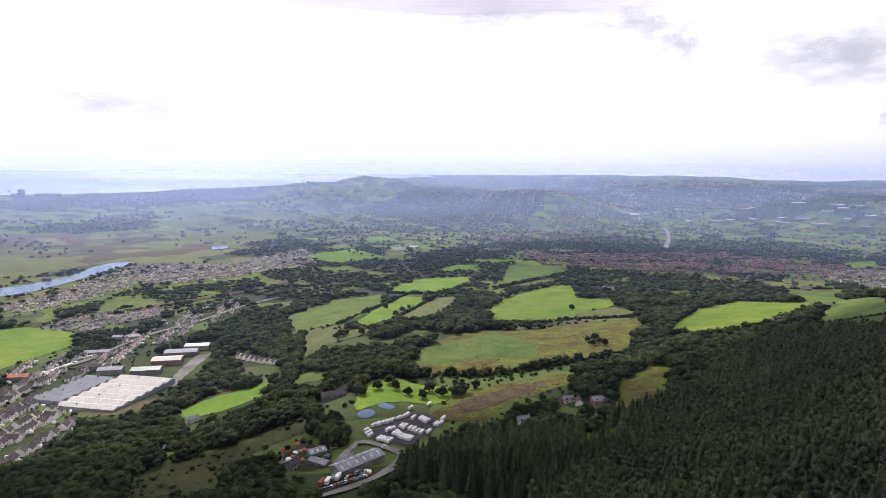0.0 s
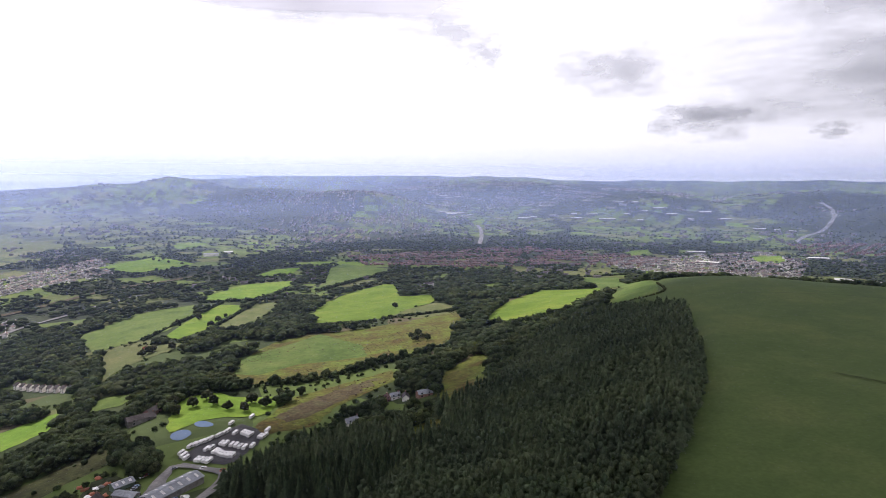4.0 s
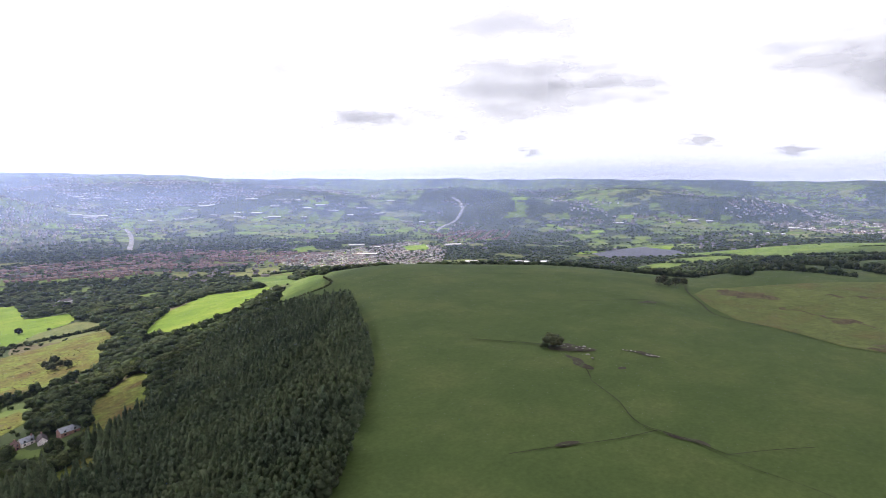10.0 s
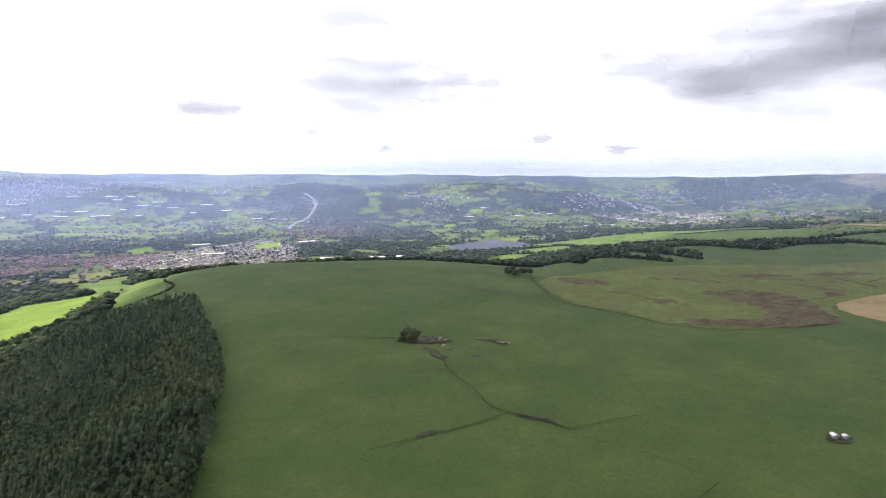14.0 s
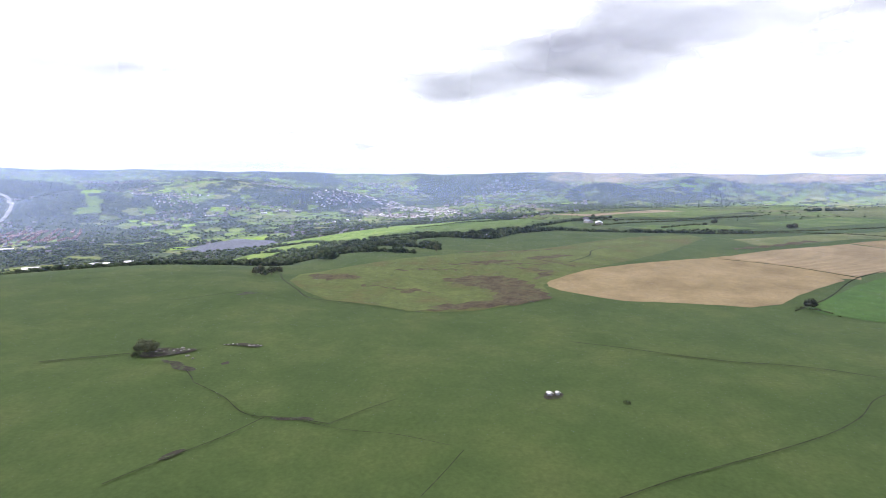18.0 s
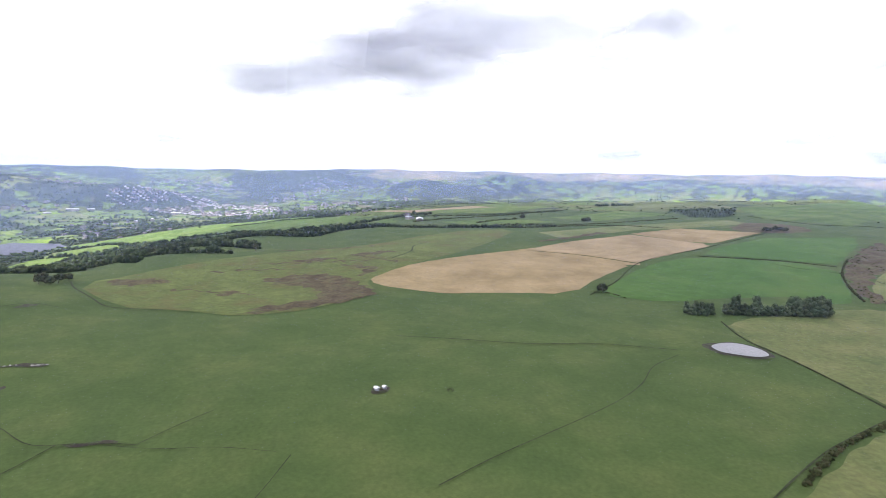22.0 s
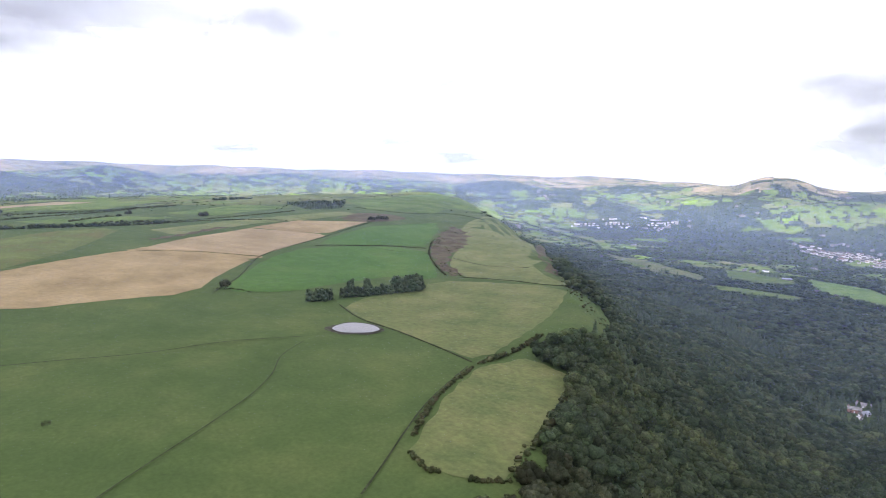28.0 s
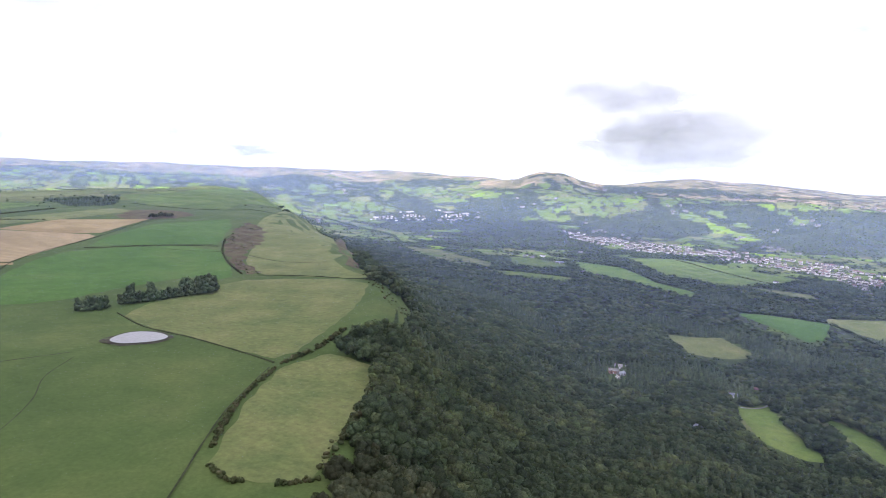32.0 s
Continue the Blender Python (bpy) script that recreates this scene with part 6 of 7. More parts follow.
def stone_wall(points, tall=1.0):
    line = smooth_line(points, 8)
    t = np.gradient(line, axis=0)
    t /= np.linalg.norm(t, axis=1)[:, None]
    nrm = np.column_stack([-t[:, 1], t[:, 0]])
    k = len(line)
    top = tall * rng.uniform(0.6, 1.1, k)
    cols = []
    for side, f in ((-0.45, 0), (-0.25, 1), (0.25, 1), (0.45, 0)):
        c = line + nrm * side
        cols.append(np.column_stack([c, height(c[:, 0], c[:, 1]) + np.where(f, top, -0.3)]))
    f = np.array([(c * k + i, c * k + i + 1, (c + 1) * k + i + 1, (c + 1) * k + i) for c in range(3) for i in range(k - 1)])
    tagged(mesh_object("field_wall", np.concatenate(cols), f[:, ::-1], TRACK), "low overgrown stone wall between hill fields", "wall")


# ---- single things in the fields and yards ----
rng = np.random.default_rng(23)


def make_caravan(label, long=6.2):
    root = tagged(new("caravan"), label, "caravan", "caravans in the storage park")
    bm = bmesh.new()
    panel(bm, -long / 2, long / 2, -1.12, 1.12, 0.45, 2.55)
    bmesh.ops.bevel(bm, geom=[e for e in bm.edges], offset=0.22, segments=2, affect="EDGES")
    body = part("body", bm, WHITE, root)
    for s in (-1, 1):
        bm = bmesh.new()
        panel(bm, -long * 0.36, long * 0.36, s * 1.12 - 0.02, s * 1.12 + 0.02, 1.35, 1.95)
        part("window", bm, DARKGLASS, body)
        bm = bmesh.new()
        bmesh.ops.create_cone(bm, cap_ends=True, segments=12, radius1=0.33, radius2=0.33, depth=0.22,
                              matrix=Matrix.Translation((0, s * 1.0, 0.33)) @ Matrix.Rotation(radians(90), 4, "X"))
        part("wheel", bm, TYRE, root)
    bm = bmesh.new()
    panel(bm, long / 2 - 0.03, long / 2 + 0.03, -0.85, 0.85, 1.3, 2.0)
    part("window", bm, DARKGLASS, body)
    bm = bmesh.new()
    panel(bm, long / 2, long / 2 + 1.1, -0.07, 0.07, 0.42, 0.52)
    part("hitch", bm, TYRE, root, "steel tow bar")
    bm = bmesh.new()
    panel(bm, -0.35, 0.35, -0.35, 0.35, 2.53, 2.63)
    part("roof_hatch", bm, GREYSHEET, body)
    return root


def make_car(paint, label):
    root = tagged(new("car"), label, "car", "parked cars")
    bm = bmesh.new()
    panel(bm, -2.1, 2.1, -0.88, 0.88, 0.3, 0.85)
    bmesh.ops.bevel(bm, geom=bm.edges[:], offset=0.12, segments=2, affect="EDGES")
    part("body", bm, paint, root)
    bm = bmesh.new()
    top = panel(bm, -1.35, 0.95, -0.8, 0.8, 0.8, 1.42)
    for v in top:
        if v.co.z > 1:
            v.co.x *= 0.68
            v.co.y *= 0.86
    part("cabin", bm, DARKGLASS, root, "glazed cabin")
    bm = bmesh.new()
    panel(bm, -0.95, 0.6, -0.68, 0.68, 1.41, 1.47)
    part("roof", bm, paint, root)
    for x in (-1.3, 1.3):
        for s in (-1, 1):
            bm = bmesh.new()
            bmesh.ops.create_cone(bm, cap_ends=True, segments=12, radius1=0.32, radius2=0.32, depth=0.2,
                                  matrix=Matrix.Translation((x, s * 0.8, 0.32)) @ Matrix.Rotation(radians(90), 4, "X"))
            part("wheel", bm, TYRE, root)
    return root


def park_things():
    """The caravan park: rows of white caravans on asphalt."""
    field("caravan_park", "dark asphalt caravan storage park", "car park", ASPHALT, [(-59, 424), (-35, 470), (-18, 487), (3, 457), (-19, 406), (-27, 400)])
    vans = [make_caravan("white touring caravan on the asphalt storage park"), make_caravan("long white static caravan on the storage park", 7.4)]
    spots = [(-52.2, 444.6), (-49.6, 447.6), (-46.8, 449.4), (-44.4, 451.7), (-41.6, 454.1), (-39.1, 456.9), (-34.2, 462.6), (-29.6, 468.5), (-27.8, 471.2), (-16.4, 462.9), (-14.8, 460.1), (-13.2, 458.2), (-11.3, 455.3), (-4.1, 448.9), (-2.3, 446.8), (-0.4, 449.9), (-56.5, 432.5), (-54.3, 426.9), (-52.2, 421.1), (-40.2, 433.0), (-37.2, 434.8)]
    spots += [(-30.6, 442.6), (-27.9, 440.8), (-23.6, 437.0), (-20.6, 435.0), (-17.6, 430.9), (-14.7, 428.5), (-34.0, 426.5), (-32.1, 424.1), (-30.5, 420.9), (-28.5, 418.1), (-26.4, 417.0), (-24.2, 415.1), (-22.1, 414.0), (-44.6, 414.4), (-42.1, 412.8), (-39.5, 410.8), (-36.9, 409.3), (-9.5, 430.0), (-26.1, 488.2), (-10.7, 500.1)]
    for i, (x, y) in enumerate(spots):
        copy_thing(vans[i % 5 == 2], at(x, y, 62 + rng.uniform(-6, 6), 0.45))
    for i, (x, y) in enumerate([(-524.2, 744.9), (-519.6, 749.7), (-519.0, 754.3), (-517.0, 757.6), (-512.2, 753.2), (-511.8, 759.4), (-513.1, 764.1), (-508.6, 762.8), (-510.1, 769.0), (-510.7, 773.8), (-509.7, 777.1), (-506.1, 775.7), (-507.9, 783.8), (-507.7, 787.1), (-506.5, 792.2), (-506.0, 799.0), (-502.5, 802.6), (-505.1, 818.2), (-500.5, 829.4), (-498.5, 835.1), (-465.1, 886.2), (-463.0, 899.1), (-477.7, 872.2), (-458.1, 787.2), (-471.4, 746.4)]):
        copy_thing(vans[i % 2], at(x, y, 20 + rng.uniform(-30, 30), 0.05))
    spare = [(-22.5, 463.8), (1.4, 462.2)]
    for v in vans:
        stand(v, *spare[vans.index(v)], 64, 0.45)


park_things()


def yard_things():
    """The works yard below the park: sheds, parked vehicles and scrap."""
    field("yard", "grey gravel works yard", "yard", ROAD, [(-72, 370), (-64, 405), (-60, 414), (-59, 393), (-63, 372), (-66, 363)])
    field("scrap_yard", "brown littered scrap yard", "yard", TRACK, [(-110, 386), (-108, 419), (-95, 419), (-77, 397), (-70, 370), (-80, 364), (-95, 368)])
    stand(make_shed("workshop_shed", 35, 12, 4.6, 2.0, STONE, GREYSHEET, "long grey sheet-roofed workshop shed", "shed", 6), -53.7, 367.0, 44.9)
    stand(make_shed("lean_to_shed", 14, 6, 3.0, 1.0, STONE, GREYSHEET, "low grey shed beside the workshop", "shed"), -80.1, 374.9, -28.7)
    stand(make_shed("scrap_shed", 12, 8, 3.6, 1.6, GREENTIN, GREYSHEET, "grey shed with white roof strips in the scrap yard", "shed", 3), -85.9, 393.7, 35)
    stand(make_house(9, 7, 4.2, 2.6, STONE, SLATE, "small stone cottage in the works yard", "cottages"), -96.9, 372.2, 70)
    cars = [make_car(WHITE, "white parked car in the works yard"), make_car(RUST, "red parked car in the works yard"), make_car(GREYSHEET, "grey parked car in the works yard"), make_car(BLUESHEET, "blue parked car in the works yard")]
    for i, (x, y) in enumerate([(-71.0, 328.4), (-69.3, 329.9), (-67.6, 331.1), (-65.8, 332.2), (-64.1, 333.7), (-62.4, 335.4), (-60.7, 337.1), (-58.9, 338.6), (-56.9, 340.0), (-54.4, 341.4), (-51.9, 343.3), (-49.3, 345.3), (-46.7, 347.3), (-44.1, 349.3), (-77.6, 384.6), (-77.0, 387.8), (-75.8, 402.0), (-73.7, 403.6), (-71.5, 405.2), (-69.4, 406.9), (-39.6, 398.5), (-27.2, 389.3), (-57.7, 405.5)]):
        copy_thing(cars[i % 4], at(x, y, rng.uniform(20, 50), 0.8))
    for c, (x, y) in zip(cars, [(-57.1, 347.2), (-56.1, 348.5), (-52.2, 353.3), (-51.3, 355.3)]):
        stand(c, x, y, 60, 0.8)
    for i, (x, y) in enumerate([(-71.3, 339.8), (-68.0, 341.0), (-65.7, 344.7), (-62.8, 346.6)]):
        root = tagged(new("trailer"), ("red box trailer" if i == 0 else "white box trailer" if i % 2 else "dark box trailer") + " beside the yard road", "trailer", "box trailers")
        bm = bmesh.new()
        panel(bm, -3.2, 3.2, -1.2, 1.2, 0.9, 3.2)
        bmesh.ops.bevel(bm, geom=bm.edges[:], offset=0.08, segments=1, affect="EDGES")
        part("box", bm, (RUST, WHITE, GREENTIN, WHITE)[i], root)
        for s in (-1, 1):
            bm = bmesh.new()
            bmesh.ops.create_cone(bm, cap_ends=True, segments=12, radius1=0.45, radius2=0.45, depth=0.3, matrix=Matrix.Translation((-1.8, s, 0.45)) @ Matrix.Rotation(radians(90), 4, "X"))
            part("wheel", bm, TYRE, root)
        stand(root, x, y, 80, 0.3)
    for i, (x, y) in enumerate([(-113.3, 413.4), (-109.4, 406.2), (-104.2, 398.8), (-102.5, 402.6), (-100.2, 404.0), (-101.3, 392.5), (-97.4, 406.8), (-95.9, 408.8), (-103.8, 389.7), (-107.2, 385.4), (-94.3, 385.1), (-105.2, 421.9), (-104.4, 424.8), (-46.1, 356.2), (-47.0, 353.8)]):
        v, f = clump(np.array([0, 0, 0.4]), np.array([2.8, 2.1, 1.3]) * rng.uniform(0.8, 1.2), True, 0.38)
        ob = mesh_object("scrap_heap", v, f, (RUST, RUST, TRACK, WHITE, STONE)[i % 5])
        stand(tagged(ob, ("rust-red", "rust-red", "dark", "whitish", "grey")[i % 5] + " heap of scrap in the yard", "scrap heap", "scrap heaps"), x, y, i * 40)


yard_things()


def make_factory(name, label, w, d, h, bays, roof, gap=0.6):
    """A works of many parallel gabled bays; the bays follow one another along d."""
    root = tagged(new(name), label, "factory")
    bm = bmesh.new()
    panel(bm, -w / 2, w / 2, -d / 2, d / 2, -4, h)
    part("wall", bm, GREYSHEET, root)
    b = d / bays
    for i in range(bays):
        bm = bmesh.new()
        y0, y1, rise = -d / 2 + i * b, -d / 2 + (i + 1) * b - gap, 2.4
        q = [(-w / 2, y0, h + 0.05), (-w / 2, y0 + b * 0.5, h + rise), (-w / 2, y1, h + 0.05)]
        lo = [bm.verts.new(p) for p in q]
        hi = [bm.verts.new((w / 2, p[1], p[2])) for p in q]
        for k in (0, 1):
            bm.faces.new((lo[k], hi[k], hi[k + 1], lo[k + 1]))
        bm.faces.new(lo)
        bm.faces.new(hi[::-1])
        bmesh.ops.recalc_face_normals(bm, faces=bm.faces)
        bay = part("roof_bay", bm, roof, root)
        if i % 2 == 0:
            bm = bmesh.new()
            panel(bm, -w * 0.2 + i, -w * 0.2 + i + 1.2, y0 + b * 0.3, y0 + b * 0.3 + 1.2, h + 1.2, h + 2.3)
            part("roof_vent", bm, TYRE, bay, "dark roof vent")
    return root


def factory_things():
    field("factory_yard", "pale concrete factory yard", "yard", ROAD, [(-339, 715), (-351, 778), (-355, 841), (-334, 849), (-333, 793), (-330, 743), (-321, 689)])
    for q in ([(-459, 650), (-460, 753), (-342, 745), (-324, 690), (-327, 598), (-404, 613)], [(-400, 737), (-428, 814), (-409, 875), (-358, 921), (-329, 843), (-327, 743)]):
        OPEN.append(np.array(q, float))
    stand(make_factory("factory", "white-roofed factory of parallel bays", 70.3, 106.4, 6.5, 7, PALEROOF), -374.0, 671.5, -10.7)
    stand(make_factory("factory_annexe", "grey-roofed factory annexe of parallel bays", 39.1, 84.7, 5.5, 7, GREYSHEET), -432.3, 685.5, -12.0)
    for px, w, d, h, roof, label in (((-380.8, 808.5), 38, 22, 7, PALEROOF, "cream-roofed red brick warehouse"), ((-389.0, 766.0), 36, 18, 6, GREENTIN, "works building with pale green roof"),
                                     ((-365.7, 873.9), 34, 16, 7, BLUESHEET, "blue and white sheet-clad warehouse"), ((-377.9, 847.3), 44, 20, 6, GREYSHEET, "grey sheet-roofed works building"),
                                     ((-435.1, 764.4), 30, 16, 6, GREYSHEET, "grey slate-roofed terrace workshop"), ((-468.4, 774.3), 24, 14, 6, SLATE, "slate-roofed stone chapel hall"),
                                     ((-504.0, 842.4), 48, 14, 5, GREYSHEET, "long grey shed by the road"), ((-501.2, 930.5), 40, 14, 5, GREYSHEET, "long grey shed by the road"), ((-535.7, 731.2), 30, 14, 5, RUST, "red-fronted low station building")):
        stand(make_shed("warehouse", w, d, h, 2.0, BRICK if roof == PALEROOF else STONE, roof, label, "warehouse", 5 if roof == BLUESHEET else 0), *px, 11.7)
    # terrace beside the wood
    for i in range(9):
        x, y = np.array([-283.4, 816.0]) * (1 - i / 8) + np.array([-205.3, 739.2]) * i / 8
        stand(make_house(6.5, 8, 5.2, 2.6, CREAM, SLATE, "cream rendered terraced house beside the wood", "terraced houses"), x, y, -44.5)
    OPEN.append(np.array([(-269, 755), (-293, 835), (-207, 757), (-188, 687)], float))


factory_things()


def lone_houses():
    """Single houses, barns and sheds about the hill and the valley."""
    cream = "cream farmhouse among trees"
    for (x, y), w, d, h, deg, wall, roof, label in (
            ((361.6, 1286.8), 22, 11, 8, 20, CREAM, SLATE, "large pale country house among trees"), ((333.2, 1244.1), 12, 8, 4, 20, CREAM, SLATE, "white wing of the country house"),
            ((48.5, 1284.3), 12, 8, 5, 60, CREAM, SLATE, cream), ((20.8, 1244.3), 16, 8, 4, 30, STONE, SLATE, "grey slate-roofed farm building"), ((125.1, 1501.0), 11, 8, 5, 10, CREAM, SLATE, cream),
            ((-100.1, 535.0), 22, 10, 4, 25, STONE, SLATE, "long low stone farmhouse"), ((-92.8, 547.9), 14, 8, 4, 60, BRICK, SLATE, "small brick farm outbuilding"),
            ((63.6, 445.7), 12, 7, 3, 25, CREAM, GREYSHEET, "pale roofed cabin at the wood edge"), ((129.8, 475.4), 13, 7, 3.4, 10, BRICK, GREYSHEET, "white roofed red cabin in woodland"),
            ((96.7, 484.3), 10, 7, 3.5, 40, BRICK, REDTILE, "red roofed cabin at the wood edge"), ((106.8, 487.2), 9, 6, 3.2, 15, CREAM, GREYSHEET, "small white cabin at the wood edge"), ((114.1, 477.5), 9, 6, 3.2, 80, CREAM, SLATE, "small pale cabin at the wood edge"),
            ((-151.5, 866.1), 6, 4, 2.4, 30, RUST, RUST, "red horse shelter in a field"), ((-238.9, 550.9), 12, 7, 4, 30, CREAM, GREYSHEET, "pale cottage under the trees"), ((-218.5, 459.6), 9, 6, 3, 30, STONE, GREYSHEET, "grey hut among trees"), ((-157.7, 2124.2), 46, 16, 7, 5, CREAM, GREYSHEET, "pale flat valley school building"),
            ((-106.2, 2186.9), 30, 14, 6, 5, CREAM, PALEROOF, "pale valley school assembly hall"),
            ((85.8, -826.8), 14, 8, 4, 10, BRICK, STONE, "brown cabin with a pale roof in the wood"), ((75.2, -820.1), 12, 7, 3.2, 60, STONE, GREYSHEET, "grey roofed shed in the wood"),
            ((80.0, -851.4), 15, 5, 3, 0, STONE, STONE, "pale roofed lean-to in the wood"), ((77.6, -804.2), 7, 3, 2.0, 120, STONE, CREAM, "white tarpaulin shelter in the wood"),
            ((-62.8, -832.2), 10, 7, 4, 20, CREAM, GREYSHEET, "small white cottage by the clearing"), ((-96.6, -893.4), 16, 9, 4, 0, BRICK, REDTILE, "red barn above the clearing"),
            ((-16.2, -628.6), 10, 6, 3, 0, STONE, GREYSHEET, "grey shed in the wood"), ((497.4, -2127.6), 18, 10, 6, 0, CREAM, SLATE, cream), ((403.0, -1973.1), 26, 9, 4, 15, STONE, GREYSHEET, "long grey barn beside pasture"),
            ((-232.0, -1964.2), 12, 8, 5, 0, CREAM, SLATE, cream)):
        h_ob = make_house(w, d, h, 2.6, wall, roof, label, "lone houses")
        stand(h_ob, x, y, deg)
        OPEN.append(np.array([x, y]) + (max(w, 10) * 0.75) * np.array([(math.cos(i * 0.785), math.sin(i * 0.785)) for i in range(8)]))
        OPEN.append(np.array([x, y]) * 0.975 + (max(w, 10) * 0.6) * np.array([(math.cos(i * 0.785), math.sin(i * 0.785)) for i in range(8)]))
    # hill farm
    stand(make_shed("barn", 38, 14, 5, 3, STONE, WHITE, "white-roofed barn of the hill farm", "barn"), 1304.3, -244.7, -8)
    stand(make_shed("barn", 22, 12, 5, 2.5, STONE, GREYSHEET, "grey barn of the hill farm", "barn"), 1367.2, -233.2, 20)
    stand(make_house(13, 8, 5.5, 2.8, STONE, SLATE, "stone farmhouse on the plateau", "lone houses"), 1453.3, -242.2, 30)
    stand(make_shed("barn", 30, 12, 3.6, 2.0, STONE, PALEROOF, "pale-roofed stone barn below the moor", "barn"), 1113.7, -11.9, 10)
    for x, y, w in ((2706.5, 628.8, 34), (2622.6, 670.1, 26), (2678.2, 565.5, 22)):
        stand(make_shed("barn", w, 14, 5, 2.5, STONE, PALEROOF, "pale farm barn beside the castle trees", "barn"), x, y, 10)
    # white-roofed sheds behind the brow
    for x, y, w, roof in ((1419.9, 1139.7, 44, PALEROOF), (1449.0, 1076.4, 26, PALEROOF), (1511.7, 1042.6, 30, WHITE), (1524.2, 1016.5, 22, WHITE), (1564.0, 974.6, 26, WHITE)):
        stand(make_shed("show_shed", w, 16, 6, 4, WHITE, roof, "white pitched shed behind the hill brow", "shed"), x, y, -51.7)


lone_houses()


def make_castle():
    """A roofless stone keep with two broken towers."""
    root = tagged(new("castle_ruin"), "roofless grey stone castle ruin among trees", "castle ruin")
    for k, (x, y, w, d, h) in enumerate(((0, 0, 16, 12, 13), (-10, 4, 8, 8, 19), (9, -3, 7, 7, 16))):
        bm = bmesh.new()
        for x0, x1, y0, y1, hh in ((-w / 2, w / 2, -d / 2, -d / 2 + 1.2, h), (-w / 2, w / 2, d / 2 - 1.2, d / 2, h * 0.8), (-w / 2, -w / 2 + 1.2, -d / 2, d / 2, h * 0.9), (w / 2 - 1.2, w / 2, -d / 2, d / 2, h * 0.65)):
            panel(bm, x + x0, x + x1, y + y0, y + y1, -2, hh)
        part("keep_wall" if k == 0 else "tower", bm, STONE, root)
    return root


stand(make_castle(), 2416.6, 793.1, 20)


def hill_things():
    """The tree with its ruin, the feeders and the pond rim on the hill pasture."""
    t = make_tree("hawthorn_tree", broadleaf(14, True, 500, 0.2), 10.0, 14.0, LEAF_TREE, "dense round dark tree alone on the hill pasture", "tree")
    stand(t, 353.8, 212.7)
    s = make_tree("hawthorn_bush", broadleaf(8, True, 160), 4.0, 6.0, LEAF_TREE, "low dark bush beside the lone hill tree", "bush")
    stand(s, 348.5, 215.5)
    field("trodden_ground", "dark trodden earth round a ruined wall", "mud", MUD, [(348, 218), (369, 212), (368, 193), (368, 184), (358, 189), (347, 204)])
    field("trodden_ground", "dark trodden earth on a bank", "mud", MUD, [(348, 202), (340, 183), (330, 168), (323, 168), (326, 177)])
    field("trodden_ground", "dark trodden earth along a ruined wall", "mud", MUD, [(380, 175), (384, 164), (384, 148), (377, 148), (377, 159)])
    field("trodden_ground", "small dark wet hollow in the pasture", "mud", MUD, [(341, 157), (346, 154), (342, 151), (338, 155)])
    field("trodden_ground", "muddy hollow on a cattle path", "mud", MUD, [(218, 130), (227, 126), (230, 121), (223, 123), (218, 127)])
    field("trodden_ground", "muddy hollow on a cattle path", "mud", MUD, [(265, 102), (267, 94), (266, 77), (262, 79), (263, 95)])
    field("trodden_ground", "bare patch near the brow", "mud", MUD, [(530, 229), (548, 225), (545, 214), (526, 222)])
    field("trodden_ground", "round dark mud round the feed troughs", "mud", MUD, [(306, -31), (311, -34), (312, -39), (309, -43), (304, -43), (300, -39), (301, -33)])
    for k, (x, y) in enumerate([(359.6, 211.9), (359.6, 209.1), (363.5, 208.6), (360.8, 204.3), (365.0, 203.4), (362.5, 198.8), (366.4, 198.2), (363.5, 194.3), (365.8, 193.3), (369.2, 196.5), (366.0, 190.2), (380.0, 172.7), (379.9, 170.1), (381.4, 167.7), (381.5, 164.7), (379.2, 155.2), (379.2, 152.7), (380.9, 150.5), (380.7, 148.3), (348.3, 178.8), (353.9, 185.2)]):
        v, f = clump(np.array([0, 0, 0.15]), np.array([1.5, 0.8, 0.55]) * rng.uniform(0.6, 1.2), False, 0.25)
        stand(tagged(mesh_object("stone", v, f, STONE), "grey fallen stone of a ruined wall in trodden earth", "stone", "ruin stones"), x, y, rng.uniform(0, 180), 0.3)
    for x, y, w in ((306.6, -35.8, 2.6), (307.6, -40.1, 1.5)):
        root = tagged(new("feed_trough"), "white roofed cattle feed trough on mud", "feed trough", "feed troughs")
        bm = bmesh.new()
        panel(bm, -w / 2, w / 2, -0.9, 0.9, 0, 0.9)
        part("trough", bm, GREYSHEET, root)
        bm = bmesh.new()
        gable(bm, w + 0.4, 2.2, 1.5, 0.5, 0.2, 0.08)
        part("roof", bm, WHITE, root, "white sheet roof")
        for sx in (-1, 1):
            for sy in (-1, 1):
                bm = bmesh.new()
                panel(bm, sx * w / 2 - 0.06, sx * w / 2 + 0.06, sy * 0.9 - 0.06, sy * 0.9 + 0.06, 0, 1.5)
                part("post", bm, BARK, root)
        stand(root, x, y, 25, 0.4)
    root = tagged(new("ring_feeder"), "rusty round hay feeder on the pasture", "hay feeder")
    for z in (0.2, 0.7, 1.2):
        bm = bmesh.new()
        circ = [[bm.verts.new((math.cos(i * 0.3927) * rr, math.sin(i * 0.3927) * rr, zz)) for i in range(16)] for rr, zz in ((1.9, z), (1.9, z + 0.12), (1.8, z + 0.12), (1.8, z))]
        for a in range(4):
            for i in range(16):
                bm.faces.new((circ[a][i], circ[a][(i + 1) % 16], circ[(a + 1) % 4][(i + 1) % 16], circ[(a + 1) % 4][i]))
        part("hoop", bm, TRACK, root)
